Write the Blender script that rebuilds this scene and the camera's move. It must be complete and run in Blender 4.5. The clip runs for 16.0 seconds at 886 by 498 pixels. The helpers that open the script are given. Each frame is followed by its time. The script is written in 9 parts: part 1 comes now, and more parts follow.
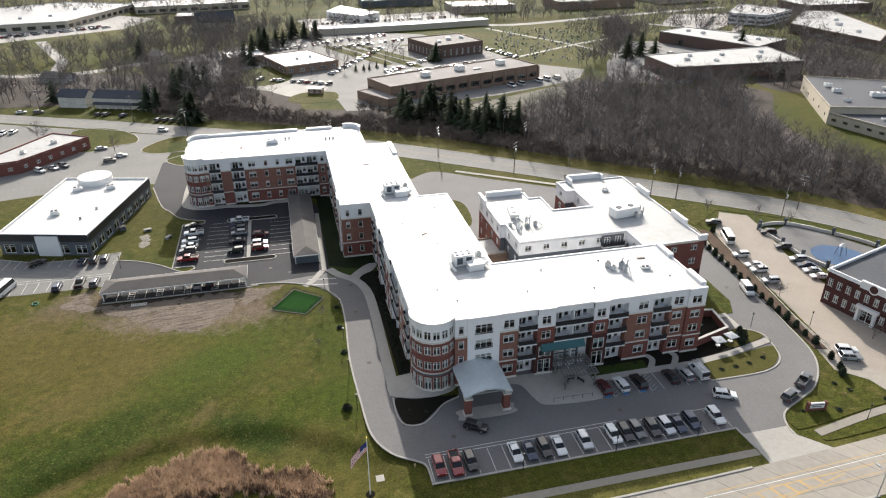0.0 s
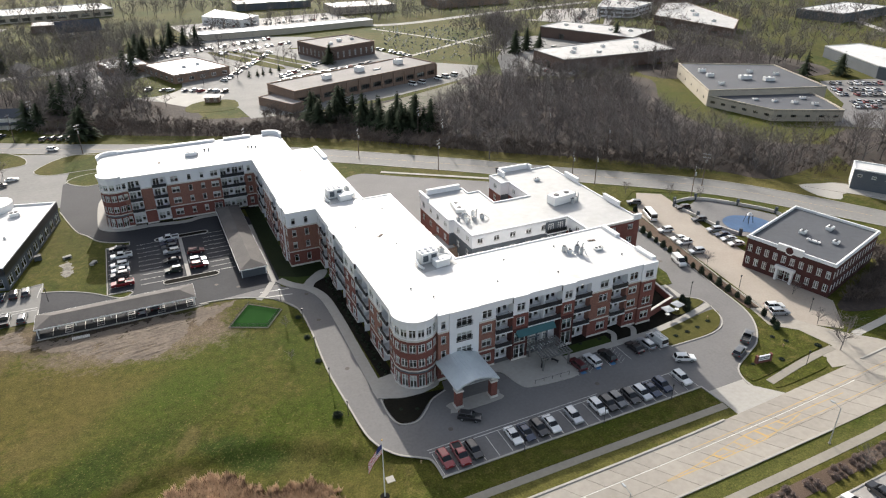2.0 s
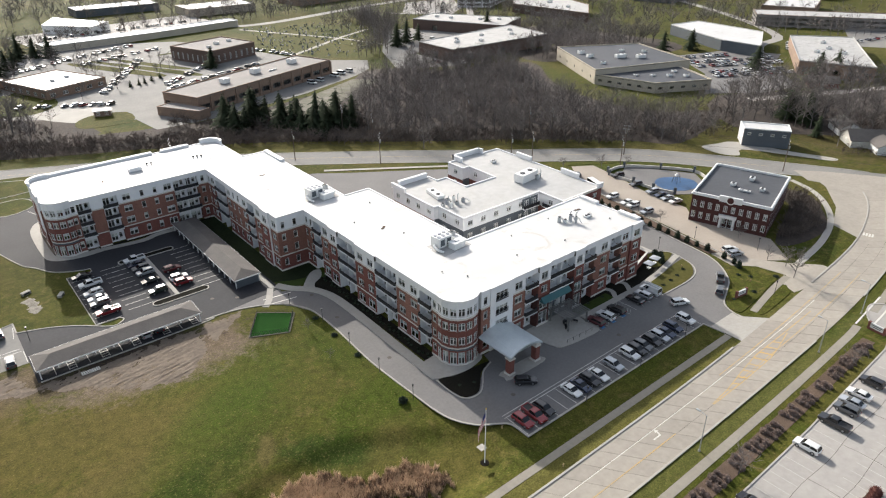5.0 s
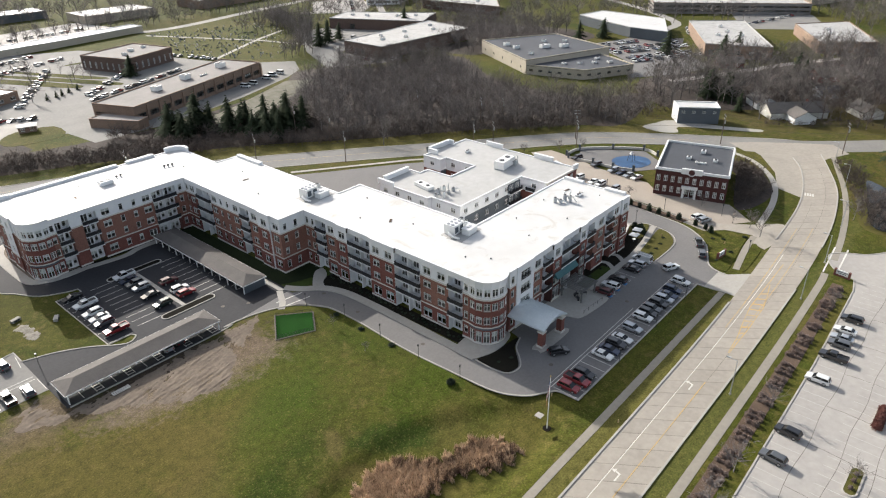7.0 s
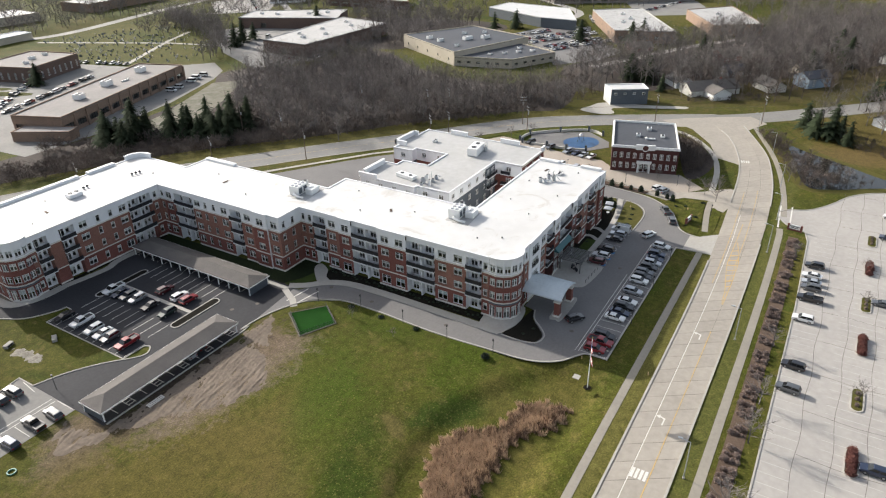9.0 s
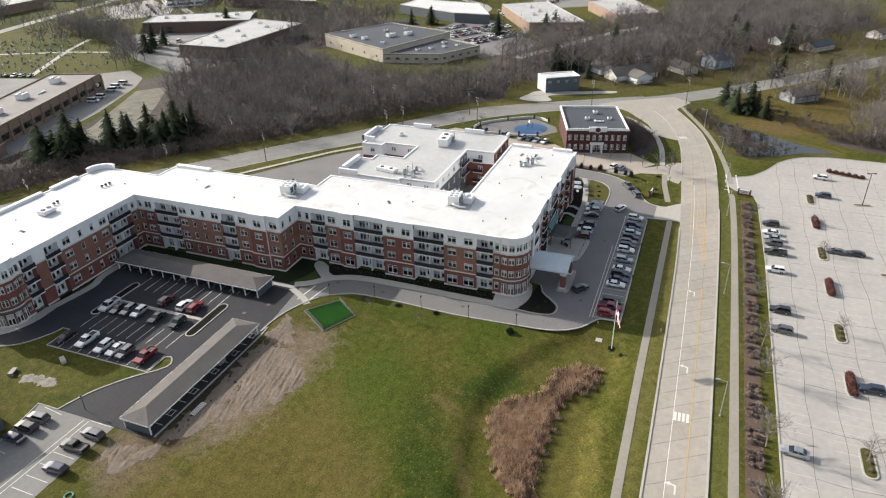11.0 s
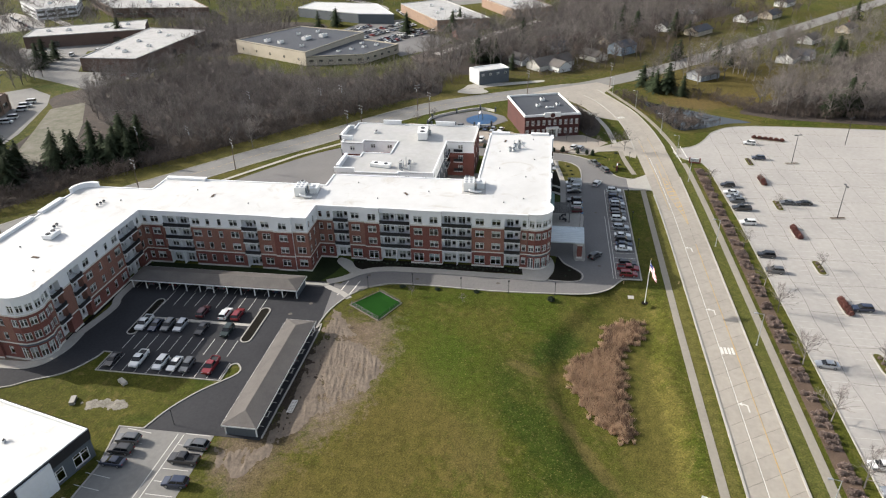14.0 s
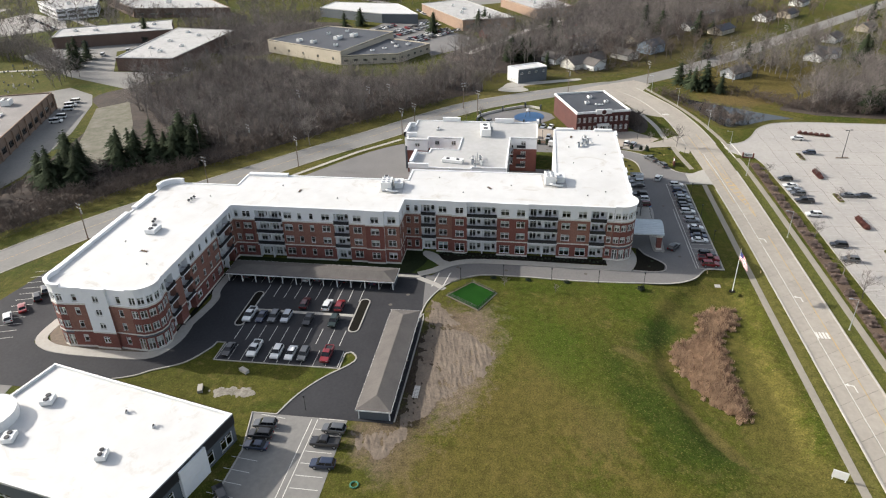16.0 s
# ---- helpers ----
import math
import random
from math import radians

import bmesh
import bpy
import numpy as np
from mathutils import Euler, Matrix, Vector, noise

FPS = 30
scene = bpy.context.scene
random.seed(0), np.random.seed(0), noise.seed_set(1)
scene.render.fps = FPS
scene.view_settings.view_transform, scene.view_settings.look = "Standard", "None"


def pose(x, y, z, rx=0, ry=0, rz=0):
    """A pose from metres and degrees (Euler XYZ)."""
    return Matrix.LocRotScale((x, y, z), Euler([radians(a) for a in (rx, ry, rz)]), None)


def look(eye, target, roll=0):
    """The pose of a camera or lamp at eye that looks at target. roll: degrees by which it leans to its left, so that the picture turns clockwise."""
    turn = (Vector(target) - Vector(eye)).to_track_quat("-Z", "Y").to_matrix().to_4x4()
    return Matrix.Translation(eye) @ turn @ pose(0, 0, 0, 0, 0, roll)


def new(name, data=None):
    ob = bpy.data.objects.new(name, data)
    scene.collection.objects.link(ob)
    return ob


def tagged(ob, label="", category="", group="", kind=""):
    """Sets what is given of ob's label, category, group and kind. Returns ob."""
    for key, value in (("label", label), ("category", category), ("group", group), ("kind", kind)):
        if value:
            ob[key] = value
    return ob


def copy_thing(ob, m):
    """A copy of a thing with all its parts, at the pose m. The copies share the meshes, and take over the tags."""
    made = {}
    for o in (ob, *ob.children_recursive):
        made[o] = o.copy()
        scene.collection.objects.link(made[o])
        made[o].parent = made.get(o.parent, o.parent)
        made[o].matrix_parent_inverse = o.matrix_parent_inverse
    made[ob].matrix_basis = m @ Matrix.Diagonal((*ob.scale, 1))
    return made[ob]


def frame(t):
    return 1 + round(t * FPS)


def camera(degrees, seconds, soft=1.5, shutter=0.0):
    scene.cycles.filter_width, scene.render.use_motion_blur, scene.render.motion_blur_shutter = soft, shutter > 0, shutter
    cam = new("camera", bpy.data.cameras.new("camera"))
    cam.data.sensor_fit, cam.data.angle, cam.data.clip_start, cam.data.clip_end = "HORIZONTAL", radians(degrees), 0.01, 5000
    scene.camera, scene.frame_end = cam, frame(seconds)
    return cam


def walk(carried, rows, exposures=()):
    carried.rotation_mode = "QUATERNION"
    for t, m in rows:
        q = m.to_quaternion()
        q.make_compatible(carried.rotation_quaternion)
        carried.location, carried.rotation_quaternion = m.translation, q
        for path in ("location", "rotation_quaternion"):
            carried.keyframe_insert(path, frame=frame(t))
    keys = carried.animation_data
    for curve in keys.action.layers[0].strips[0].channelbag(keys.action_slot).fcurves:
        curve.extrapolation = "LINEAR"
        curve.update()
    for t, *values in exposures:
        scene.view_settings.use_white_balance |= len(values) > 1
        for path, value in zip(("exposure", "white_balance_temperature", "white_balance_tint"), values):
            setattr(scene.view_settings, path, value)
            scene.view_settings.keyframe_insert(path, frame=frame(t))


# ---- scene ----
cam = camera(66.70, 16.0, 1.15)
ROWS = [
    (0.0, 1.23, 0.41, 86.85, 63.029, 0.172, -13.503),
    (0.5, -2.27, 0.99, 87.05, 63.001, 0.162, -16.974),
    (1.0, -6.61, 1.87, 87.21, 62.982, 0.130, -19.590),
    (1.5, -11.37, 2.91, 87.37, 62.970, 0.144, -21.822),
    (2.0, -16.69, 4.30, 87.54, 62.956, 0.173, -24.727),
    (2.5, -22.32, 5.86, 87.68, 62.910, 0.228, -27.508),
    (3.0, -28.20, 7.70, 87.85, 62.812, 0.268, -30.043),
    (3.5, -34.14, 9.81, 88.02, 62.723, 0.333, -32.232),
    (4.0, -40.19, 12.24, 88.18, 62.633, 0.381, -34.415),
    (6.5, -70.21, 28.57, 88.91, 62.239, 0.868, -46.565),
    (7.0, -75.93, 32.59, 89.06, 62.155, 0.938, -48.929),
    (7.5, -81.46, 36.83, 89.14, 62.041, 0.947, -51.306),
    (8.0, -86.78, 41.26, 89.25, 61.927, 0.966, -53.706),
    (8.5, -91.98, 45.95, 89.29, 61.824, 0.984, -56.288),
    (9.0, -96.96, 50.83, 89.34, 61.721, 1.000, -58.963),
    (11.5, -118.58, 77.90, 89.83, 61.433, 1.109, -71.257),
    (12.0, -122.21, 83.72, 90.07, 61.419, 1.124, -73.483),
    (12.5, -125.64, 89.56, 90.29, 61.396, 1.135, -75.670),
    (13.0, -128.83, 95.54, 90.49, 61.375, 1.139, -77.668),
    (13.5, -131.79, 101.57, 90.70, 61.356, 1.157, -79.568),
    (14.0, -134.48, 107.79, 90.95, 61.310, 1.148, -81.258),
    (14.5, -137.01, 114.16, 91.22, 61.297, 1.121, -82.138),
    (15.0, -139.33, 120.44, 91.44, 61.317, 1.126, -82.189),
    (15.5, -141.51, 126.76, 91.73, 61.310, 1.123, -82.231),
    (16.0, -143.46, 133.16, 91.93, 61.316, 1.051, -82.282),
]
walk(cam, [(t, pose(x, y, z, rx, ry, rz)) for t, x, y, z, rx, ry, rz in ROWS])

# ---- world and light ----
SUN_TO = Vector((0.17, 1.0, 0.49)).normalized()
world = bpy.data.worlds.new("sky")
scene.world = world
world.use_nodes = True
wn = world.node_tree.nodes
sky = wn.new("ShaderNodeTexSky")
sky.sky_type = "NISHITA"
sky.sun_disc = False
sky.sun_elevation = math.asin(SUN_TO.z)
sky.sun_rotation = math.atan2(SUN_TO.x, SUN_TO.y)
sky.dust_density = 3.0
wn["Background"].inputs["Strength"].default_value = 0.15
thin_cloud = wn.new("ShaderNodeHueSaturation")
thin_cloud.inputs["Saturation"].default_value = 0.62
world.node_tree.links.new(sky.outputs["Color"], thin_cloud.inputs["Color"])
world.node_tree.links.new(thin_cloud.outputs["Color"], wn["Background"].inputs["Color"])
sun = new("sun", bpy.data.lights.new("sun", "SUN"))
sun.data.energy, sun.data.angle, sun.data.color = 4.3, radians(0.53), (1.0, 0.95, 0.885)
sun.matrix_world = look(SUN_TO * 100, (0, 0, 0))
scene.view_settings.exposure = 0.54


# ---- materials ----
def material(name, tone, tone2=None, rough=0.8, metal=0.0, grain=3.0, stain=0.15, bump=0.0, spread=0.0, spec=0.5, local=False):
    """Two tones mixed by a broad and a fine noise, with relief; spread varies it from object to object."""
    m = bpy.data.materials.new(name)
    m.use_nodes = True
    n, l = m.node_tree.nodes, m.node_tree.links
    b = n["Principled BSDF"]
    b.inputs["Roughness"].default_value, b.inputs["Metallic"].default_value = rough, metal
    b.inputs["Specular IOR Level"].default_value = spec
    if local:
        src = n.new("ShaderNodeTexCoord").outputs["Object"]
    else:
        src = n.new("ShaderNodeNewGeometry").outputs["Position"]
    tone2 = tone2 or tuple(c * 0.78 for c in tone)
    fine, broad = n.new("ShaderNodeTexNoise"), n.new("ShaderNodeTexNoise")
    for tex, s, d in ((fine, grain, 6.0), (broad, stain, 4.0)):
        tex.inputs["Scale"].default_value, tex.inputs["Detail"].default_value = s, d
        tex.inputs["Roughness"].default_value = 0.62
        l.new(src, tex.inputs["Vector"])
    add = n.new("ShaderNodeMath")
    add.operation = "MULTIPLY_ADD"
    l.new(fine.outputs["Fac"], add.inputs[0])
    add.inputs[1].default_value = 0.5
    half = n.new("ShaderNodeMath")
    half.operation = "MULTIPLY"
    half.inputs[1].default_value = 0.5
    l.new(broad.outputs["Fac"], half.inputs[0])
    l.new(half.outputs[0], add.inputs[2])
    ramp = n.new("ShaderNodeValToRGB")
    ramp.color_ramp.elements[0].position, ramp.color_ramp.elements[1].position = 0.36, 0.64
    ramp.color_ramp.elements[0].color, ramp.color_ramp.elements[1].color = (*tone2, 1), (*tone, 1)
    l.new(add.outputs[0], ramp.inputs["Fac"])
    out = ramp.outputs["Color"]
    if spread:
        info, hsv, rng = n.new("ShaderNodeObjectInfo"), n.new("ShaderNodeHueSaturation"), n.new("ShaderNodeMapRange")
        rng.inputs["To Min"].default_value, rng.inputs["To Max"].default_value = 1 - spread, 1 + spread
        l.new(info.outputs["Random"], rng.inputs["Value"])
        l.new(rng.outputs["Result"], hsv.inputs["Value"])
        l.new(out, hsv.inputs["Color"])
        out = hsv.outputs["Color"]
    l.new(out, b.inputs["Base Color"])
    if bump:
        bp = n.new("ShaderNodeBump")
        bp.inputs["Strength"].default_value, bp.inputs["Distance"].default_value = bump, 0.2
        l.new(fine.outputs["Fac"], bp.inputs["Height"])
        l.new(bp.outputs["Normal"], b.inputs["Normal"])
    return m


def brick_material(name, tone, tone2, mortar):
    """Running bond at true size, on walls of any direction, with blotches."""
    m = material(name, tone, tone2, 0.9, grain=1.5, stain=0.2, bump=0.1)
    n, l = m.node_tree.nodes, m.node_tree.links
    b = n["Principled BSDF"]
    base = b.inputs["Base Color"].links[0].from_socket
    sep, com = n.new("ShaderNodeSeparateXYZ"), n.new("ShaderNodeCombineXYZ")
    geo = n.new("ShaderNodeNewGeometry")
    l.new(geo.outputs["Position"], sep.inputs[0])
    su = n.new("ShaderNodeMath")
    l.new(sep.outputs["X"], su.inputs[0])
    l.new(sep.outputs["Y"], su.inputs[1])
    l.new(su.outputs[0], com.inputs["X"])
    l.new(sep.outputs["Z"], com.inputs["Y"])
    br = n.new("ShaderNodeTexBrick")
    br.inputs["Scale"].default_value = 1.0
    br.inputs["Brick Width"].default_value, br.inputs["Row Height"].default_value = 0.24, 0.08
    br.inputs["Mortar Size"].default_value = 0.009
    br.inputs["Color1"].default_value, br.inputs["Color2"].default_value = (0.75, 0.75, 0.75, 1), (1.2, 1.15, 1.1, 1)
    br.inputs["Mortar"].default_value = (*mortar, 1)
    l.new(com.outputs[0], br.inputs["Vector"])
    mul = n.new("ShaderNodeMix")
    mul.data_type, mul.blend_type = "RGBA", "MULTIPLY"
    mul.inputs["Factor"].default_value = 0.8
    l.new(base, mul.inputs["A"])
    l.new(br.outputs["Color"], mul.inputs["B"])
    l.new(mul.outputs["Result"], b.inputs["Base Color"])
    return m


# worn and lush stretches of the lawn, some with shade painted in: centre, half-lengths, turn, tone, share
ZONES = (
    # first two: lusher grass plus the basin bank's shade, painted dark green
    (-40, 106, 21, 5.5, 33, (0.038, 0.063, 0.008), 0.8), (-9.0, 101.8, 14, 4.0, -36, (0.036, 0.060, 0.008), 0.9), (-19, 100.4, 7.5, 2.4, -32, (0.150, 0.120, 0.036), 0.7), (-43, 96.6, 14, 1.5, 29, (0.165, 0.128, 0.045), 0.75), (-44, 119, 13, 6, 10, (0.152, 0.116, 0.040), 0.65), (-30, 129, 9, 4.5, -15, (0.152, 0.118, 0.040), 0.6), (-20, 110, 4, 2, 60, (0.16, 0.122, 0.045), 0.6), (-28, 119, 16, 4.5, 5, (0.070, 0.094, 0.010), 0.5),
    (-18, 131, 20, 12, 15, (0.072, 0.103, 0.010), 0.5), (6, 122, 5, 30, 0, (0.062, 0.092, 0.009), 0.45), (2, 108, 12, 8, 0, (0.062, 0.097, 0.008), 0.6),
    (-52, 137, 26, 16, -20, (0.145, 0.111, 0.031), 0.62), (-34, 128, 14, 5, 30, (0.131, 0.108, 0.028), 0.55),
    (-30, 84, 24, 5.5, 4, (0.145, 0.123, 0.032), 0.7), (-2, 97, 7, 4, 40, (0.145, 0.123, 0.032), 0.55),
    (4, 86, 9, 6, 0, (0.145, 0.125, 0.032), 0.5), (-52, 86, 16, 8, 10, (0.122, 0.108, 0.026), 0.6), (-62, 108, 16, 5, 41, (0.155, 0.121, 0.032), 0.5),
    # the tone at (-30, 154.2) is the carport's cast shadow painted on the earth
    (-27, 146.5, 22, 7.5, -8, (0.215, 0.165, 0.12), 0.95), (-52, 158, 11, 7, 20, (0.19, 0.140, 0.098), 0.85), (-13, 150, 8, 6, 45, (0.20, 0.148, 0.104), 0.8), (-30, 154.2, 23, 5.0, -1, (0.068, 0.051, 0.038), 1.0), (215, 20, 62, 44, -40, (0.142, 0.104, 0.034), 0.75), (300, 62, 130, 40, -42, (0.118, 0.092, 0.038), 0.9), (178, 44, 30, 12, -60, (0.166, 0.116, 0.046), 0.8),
    (90, 240, 90, 9, -38, (0.185, 0.158, 0.046), 0.8), (170, 165, 40, 7, -45, (0.185, 0.155, 0.048), 0.8),
    (10, 73.6, 100, 2.4, 0, (0.165, 0.150, 0.042), 0.8), (20, 59.2, 160, 2.6, 0, (0.128, 0.132, 0.036), 0.7), (-20, 126, 13, 6, 10, (0.062, 0.098, 0.010), 0.55),
    (-62, 150, 14, 6, 15, (0.145, 0.114, 0.035), 0.55),
)


def ground_material():
    """Late-autumn turf: green and straw patches at several scales, worn stretches, painted shade and fine blades."""
    m = material("turf", (0.101, 0.106, 0.016), (0.050, 0.063, 0.008), 0.95, grain=0.7, stain=0.06, bump=0.2, spec=0.1)
    n, l = m.node_tree.nodes, m.node_tree.links
    b = n["Principled BSDF"]
    base = b.inputs["Base Color"].links[0].from_socket
    pos = n.new("ShaderNodeNewGeometry").outputs["Position"]

    def noise_at(size, detail, distortion=0.6, rough=0.62):
        t = n.new("ShaderNodeTexNoise")
        t.inputs["Scale"].default_value, t.inputs["Detail"].default_value, t.inputs["Distortion"].default_value = size, detail, distortion
        t.inputs["Roughness"].default_value = rough
        l.new(pos, t.inputs["Vector"])
        return t.outputs["Fac"]

    def span(value, lo, hi, to_lo, to_hi):
        r = n.new("ShaderNodeMapRange")
        for key, v in (("From Min", lo), ("From Max", hi), ("To Min", to_lo), ("To Max", to_hi)):
            r.inputs[key].default_value = v
        l.new(value, r.inputs["Value"])
        return r.outputs["Result"]

    def math2(op, p, q):
        k = n.new("ShaderNodeMath")
        k.operation = op
        for i, v in enumerate((p, q)):
            if isinstance(v, float):
                k.inputs[i].default_value = v
            else:
                l.new(v, k.inputs[i])
        return k.outputs[0]

    def blend(fac, colour):
        mix = n.new("ShaderNodeMix")
        mix.data_type = "RGBA"
        l.new(fac, mix.inputs["Factor"])
        l.new(base, mix.inputs["A"])
        mix.inputs["B"].default_value = (*colour, 1)
        return mix.outputs["Result"]

    for size, lo, hi, tone in ((0.014, 0.46, 0.64, (0.126, 0.111, 0.027)), (0.07, 0.54, 0.74, (0.126, 0.104, 0.027)), (0.035, 0.52, 0.66, (0.046, 0.071, 0.008)), (0.33, 0.53, 0.70, (0.165, 0.134, 0.042))):
        base = blend(span(noise_at(size, 9), lo, hi, 0.0, 0.8), tone)
    ragged, clumps = noise_at(0.16, 8, 1.0, 0.7), noise_at(1.1, 6, 0.4, 0.7)
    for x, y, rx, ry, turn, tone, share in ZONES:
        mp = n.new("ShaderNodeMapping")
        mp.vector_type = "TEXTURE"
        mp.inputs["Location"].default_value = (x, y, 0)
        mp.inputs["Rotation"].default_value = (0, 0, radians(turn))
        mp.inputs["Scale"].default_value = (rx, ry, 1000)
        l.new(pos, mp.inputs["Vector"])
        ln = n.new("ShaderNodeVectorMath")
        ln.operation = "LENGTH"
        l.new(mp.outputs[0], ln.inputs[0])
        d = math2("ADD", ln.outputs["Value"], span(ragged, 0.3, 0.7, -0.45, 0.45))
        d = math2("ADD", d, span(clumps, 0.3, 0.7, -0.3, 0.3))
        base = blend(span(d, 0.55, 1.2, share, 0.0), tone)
    specks = noise_at(2.4, 4, 0.0, 0.6)
    base = blend(span(specks, 0.58, 0.68, 0.0, 0.65), (0.22, 0.18, 0.062))
    hsv = n.new("ShaderNodeHueSaturation")
    l.new(base, hsv.inputs["Color"])
    l.new(math2("MULTIPLY", span(noise_at(3.0, 8, 0.0, 0.75), 0.36, 0.64, 0.42, 1.06), span(noise_at(0.6, 5, 0.3, 0.6), 0.34, 0.66, 0.80, 1.2)), hsv.inputs["Value"])
    l.new(hsv.outputs["Color"], b.inputs["Base Color"])
    return m


def glass_material(name, tint, rough=0.03):
    m = bpy.data.materials.new(name)
    m.use_nodes = True
    n, l = m.node_tree.nodes, m.node_tree.links
    n.remove(n["Principled BSDF"])
    tr, gl, fr, mx = n.new("ShaderNodeBsdfTransparent"), n.new("ShaderNodeBsdfGlossy"), n.new("ShaderNodeFresnel"), n.new("ShaderNodeMixShader")
    tr.inputs["Color"].default_value = (*tint, 1)
    gl.inputs["Roughness"].default_value = rough
    fr.inputs["IOR"].default_value = 1.6
    l.new(fr.outputs[0], mx.inputs[0])
    l.new(tr.outputs[0], mx.inputs[1])
    l.new(gl.outputs[0], mx.inputs[2])
    l.new(mx.outputs[0], n["Material Output"].inputs["Surface"])
    return m


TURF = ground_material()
BRICK = brick_material("orange_brick", (0.275, 0.138, 0.105), (0.215, 0.104, 0.078), (0.8, 0.75, 0.7))
BRICK_RED = brick_material("red_brick", (0.208, 0.079, 0.063), (0.158, 0.058, 0.046), (0.8, 0.75, 0.7))
BRICK_DARK = brick_material("dark_brick", (0.085, 0.030, 0.025), (0.062, 0.023, 0.02), (0.9, 0.8, 0.75))
BRICK_BROWN = brick_material("umber_brick", (0.15, 0.102, 0.082), (0.115, 0.08, 0.065), (0.9, 0.85, 0.8))
BRICK_TAN = brick_material("brown_brick", (0.29, 0.205, 0.15), (0.23, 0.16, 0.118), (0.9, 0.85, 0.8))
PANEL = material("white_panel", (0.78, 0.785, 0.785), (0.73, 0.735, 0.74), 0.6, grain=1.2)
STONE = material("cast_stone", (0.66, 0.63, 0.57), (0.55, 0.52, 0.47), 0.85, bump=0.1)
ROOF = material("white_membrane", (0.63, 0.623, 0.603), (0.555, 0.546, 0.524), 0.55, grain=0.3, stain=0.05)


def weather(m, tone, size, lo, hi, share):
    """Old stains of ponded water and dirt over a flat roof."""
    n, l = m.node_tree.nodes, m.node_tree.links
    b = n["Principled BSDF"]
    base = b.inputs["Base Color"].links[0].from_socket
    tex, rng, mix = n.new("ShaderNodeTexNoise"), n.new("ShaderNodeMapRange"), n.new("ShaderNodeMix")
    for key, v in (("Scale", size), ("Detail", 9.0), ("Roughness", 0.66), ("Distortion", 1.6)):
        tex.inputs[key].default_value = v
    l.new(n.new("ShaderNodeNewGeometry").outputs["Position"], tex.inputs["Vector"])
    for key, v in (("From Min", lo), ("From Max", hi), ("To Min", 0.0), ("To Max", share)):
        rng.inputs[key].default_value = v
    l.new(tex.outputs["Fac"], rng.inputs["Value"])
    mix.data_type = "RGBA"
    l.new(rng.outputs["Result"], mix.inputs["Factor"])
    l.new(base, mix.inputs["A"])
    mix.inputs["B"].default_value = (*tone, 1)
    l.new(mix.outputs["Result"], b.inputs["Base Color"])


weather(ROOF, (0.42, 0.375, 0.31), 0.11, 0.56, 0.74, 0.75)
ROOF_GREY = material("grey_membrane", (0.47, 0.46, 0.44), (0.38, 0.37, 0.35), 0.7, grain=0.6, stain=0.06)
ROOF_PALE = material("pale_membrane", (0.47, 0.463, 0.445), (0.39, 0.383, 0.365), 0.6, grain=0.5, stain=0.06)
weather(ROOF_GREY, (0.22, 0.205, 0.185), 0.16, 0.50, 0.68, 0.6)
weather(ROOF_PALE, (0.36, 0.345, 0.315), 0.14, 0.54, 0.7, 0.5)
ROOF_DARK = material("black_membrane", (0.060, 0.066, 0.078), (0.045, 0.048, 0.055), 0.7, grain=0.7, stain=0.1)
ROOF_BROWN = material("gravel_roof", (0.265, 0.243, 0.226), (0.205, 0.188, 0.174), 0.9, grain=1.0, stain=0.08, bump=0.2)
SHINGLE = material("grey_shingle", (0.140, 0.125, 0.112), (0.095, 0.085, 0.077), 0.9, grain=5.0, stain=0.3, bump=0.3)
SHINGLE_DARK = material("slate_shingle", (0.075, 0.083, 0.10), (0.05, 0.055, 0.067), 0.9, grain=4.0, bump=0.3)
WHITE = material("white_paint", (0.80, 0.80, 0.78), (0.72, 0.72, 0.70), 0.5)
IRON = material("black_iron", (0.022, 0.023, 0.026), (0.015, 0.015, 0.017), 0.45)
STEEL = material("galvanised_steel", (0.48, 0.50, 0.51), (0.38, 0.40, 0.41), 0.45, 0.6, grain=2.0)
TIN = material("standing_seam_metal", (0.66, 0.71, 0.72), (0.56, 0.61, 0.63), 0.45, 0.25, grain=0.8)
ASPHALT = material("worn_asphalt", (0.185, 0.177, 0.169), (0.140, 0.134, 0.128), 0.88, grain=1.6, stain=0.07, bump=0.15)
ASPHALT_NEW = material("fresh_asphalt", (0.040, 0.040, 0.043), (0.026, 0.026, 0.029), 0.85, grain=1.5, stain=0.1, bump=0.15, spec=0.3)
ASPHALT_OLD = material("bleached_asphalt", (0.235, 0.225, 0.205), (0.175, 0.168, 0.155), 0.9, grain=0.9, stain=0.06, bump=0.15)
ASPHALT_LOT = material("sun_bleached_lot", (0.40, 0.375, 0.34), (0.32, 0.30, 0.275), 0.9, grain=0.7, stain=0.05, bump=0.15)
CONCRETE = material("concrete", (0.42, 0.395, 0.35), (0.345, 0.323, 0.285), 0.9, grain=1.2, stain=0.12, bump=0.1)
WALK = material("weathered_walk", (0.30, 0.272, 0.222), (0.235, 0.212, 0.174), 0.9, grain=1.2, stain=0.12, bump=0.1)
ROAD_SLAB = material("road_concrete", (0.37, 0.333, 0.28), (0.30, 0.27, 0.226), 0.9, grain=0.8, stain=0.1, bump=0.1, spread=0.05)
JOINT = material("tarred_joint", (0.15, 0.13, 0.108), (0.085, 0.073, 0.062), 0.9)
PAVER = material("tan_paver", (0.375, 0.325, 0.268), (0.305, 0.262, 0.215), 0.9, grain=1.8, stain=0.1, bump=0.1)
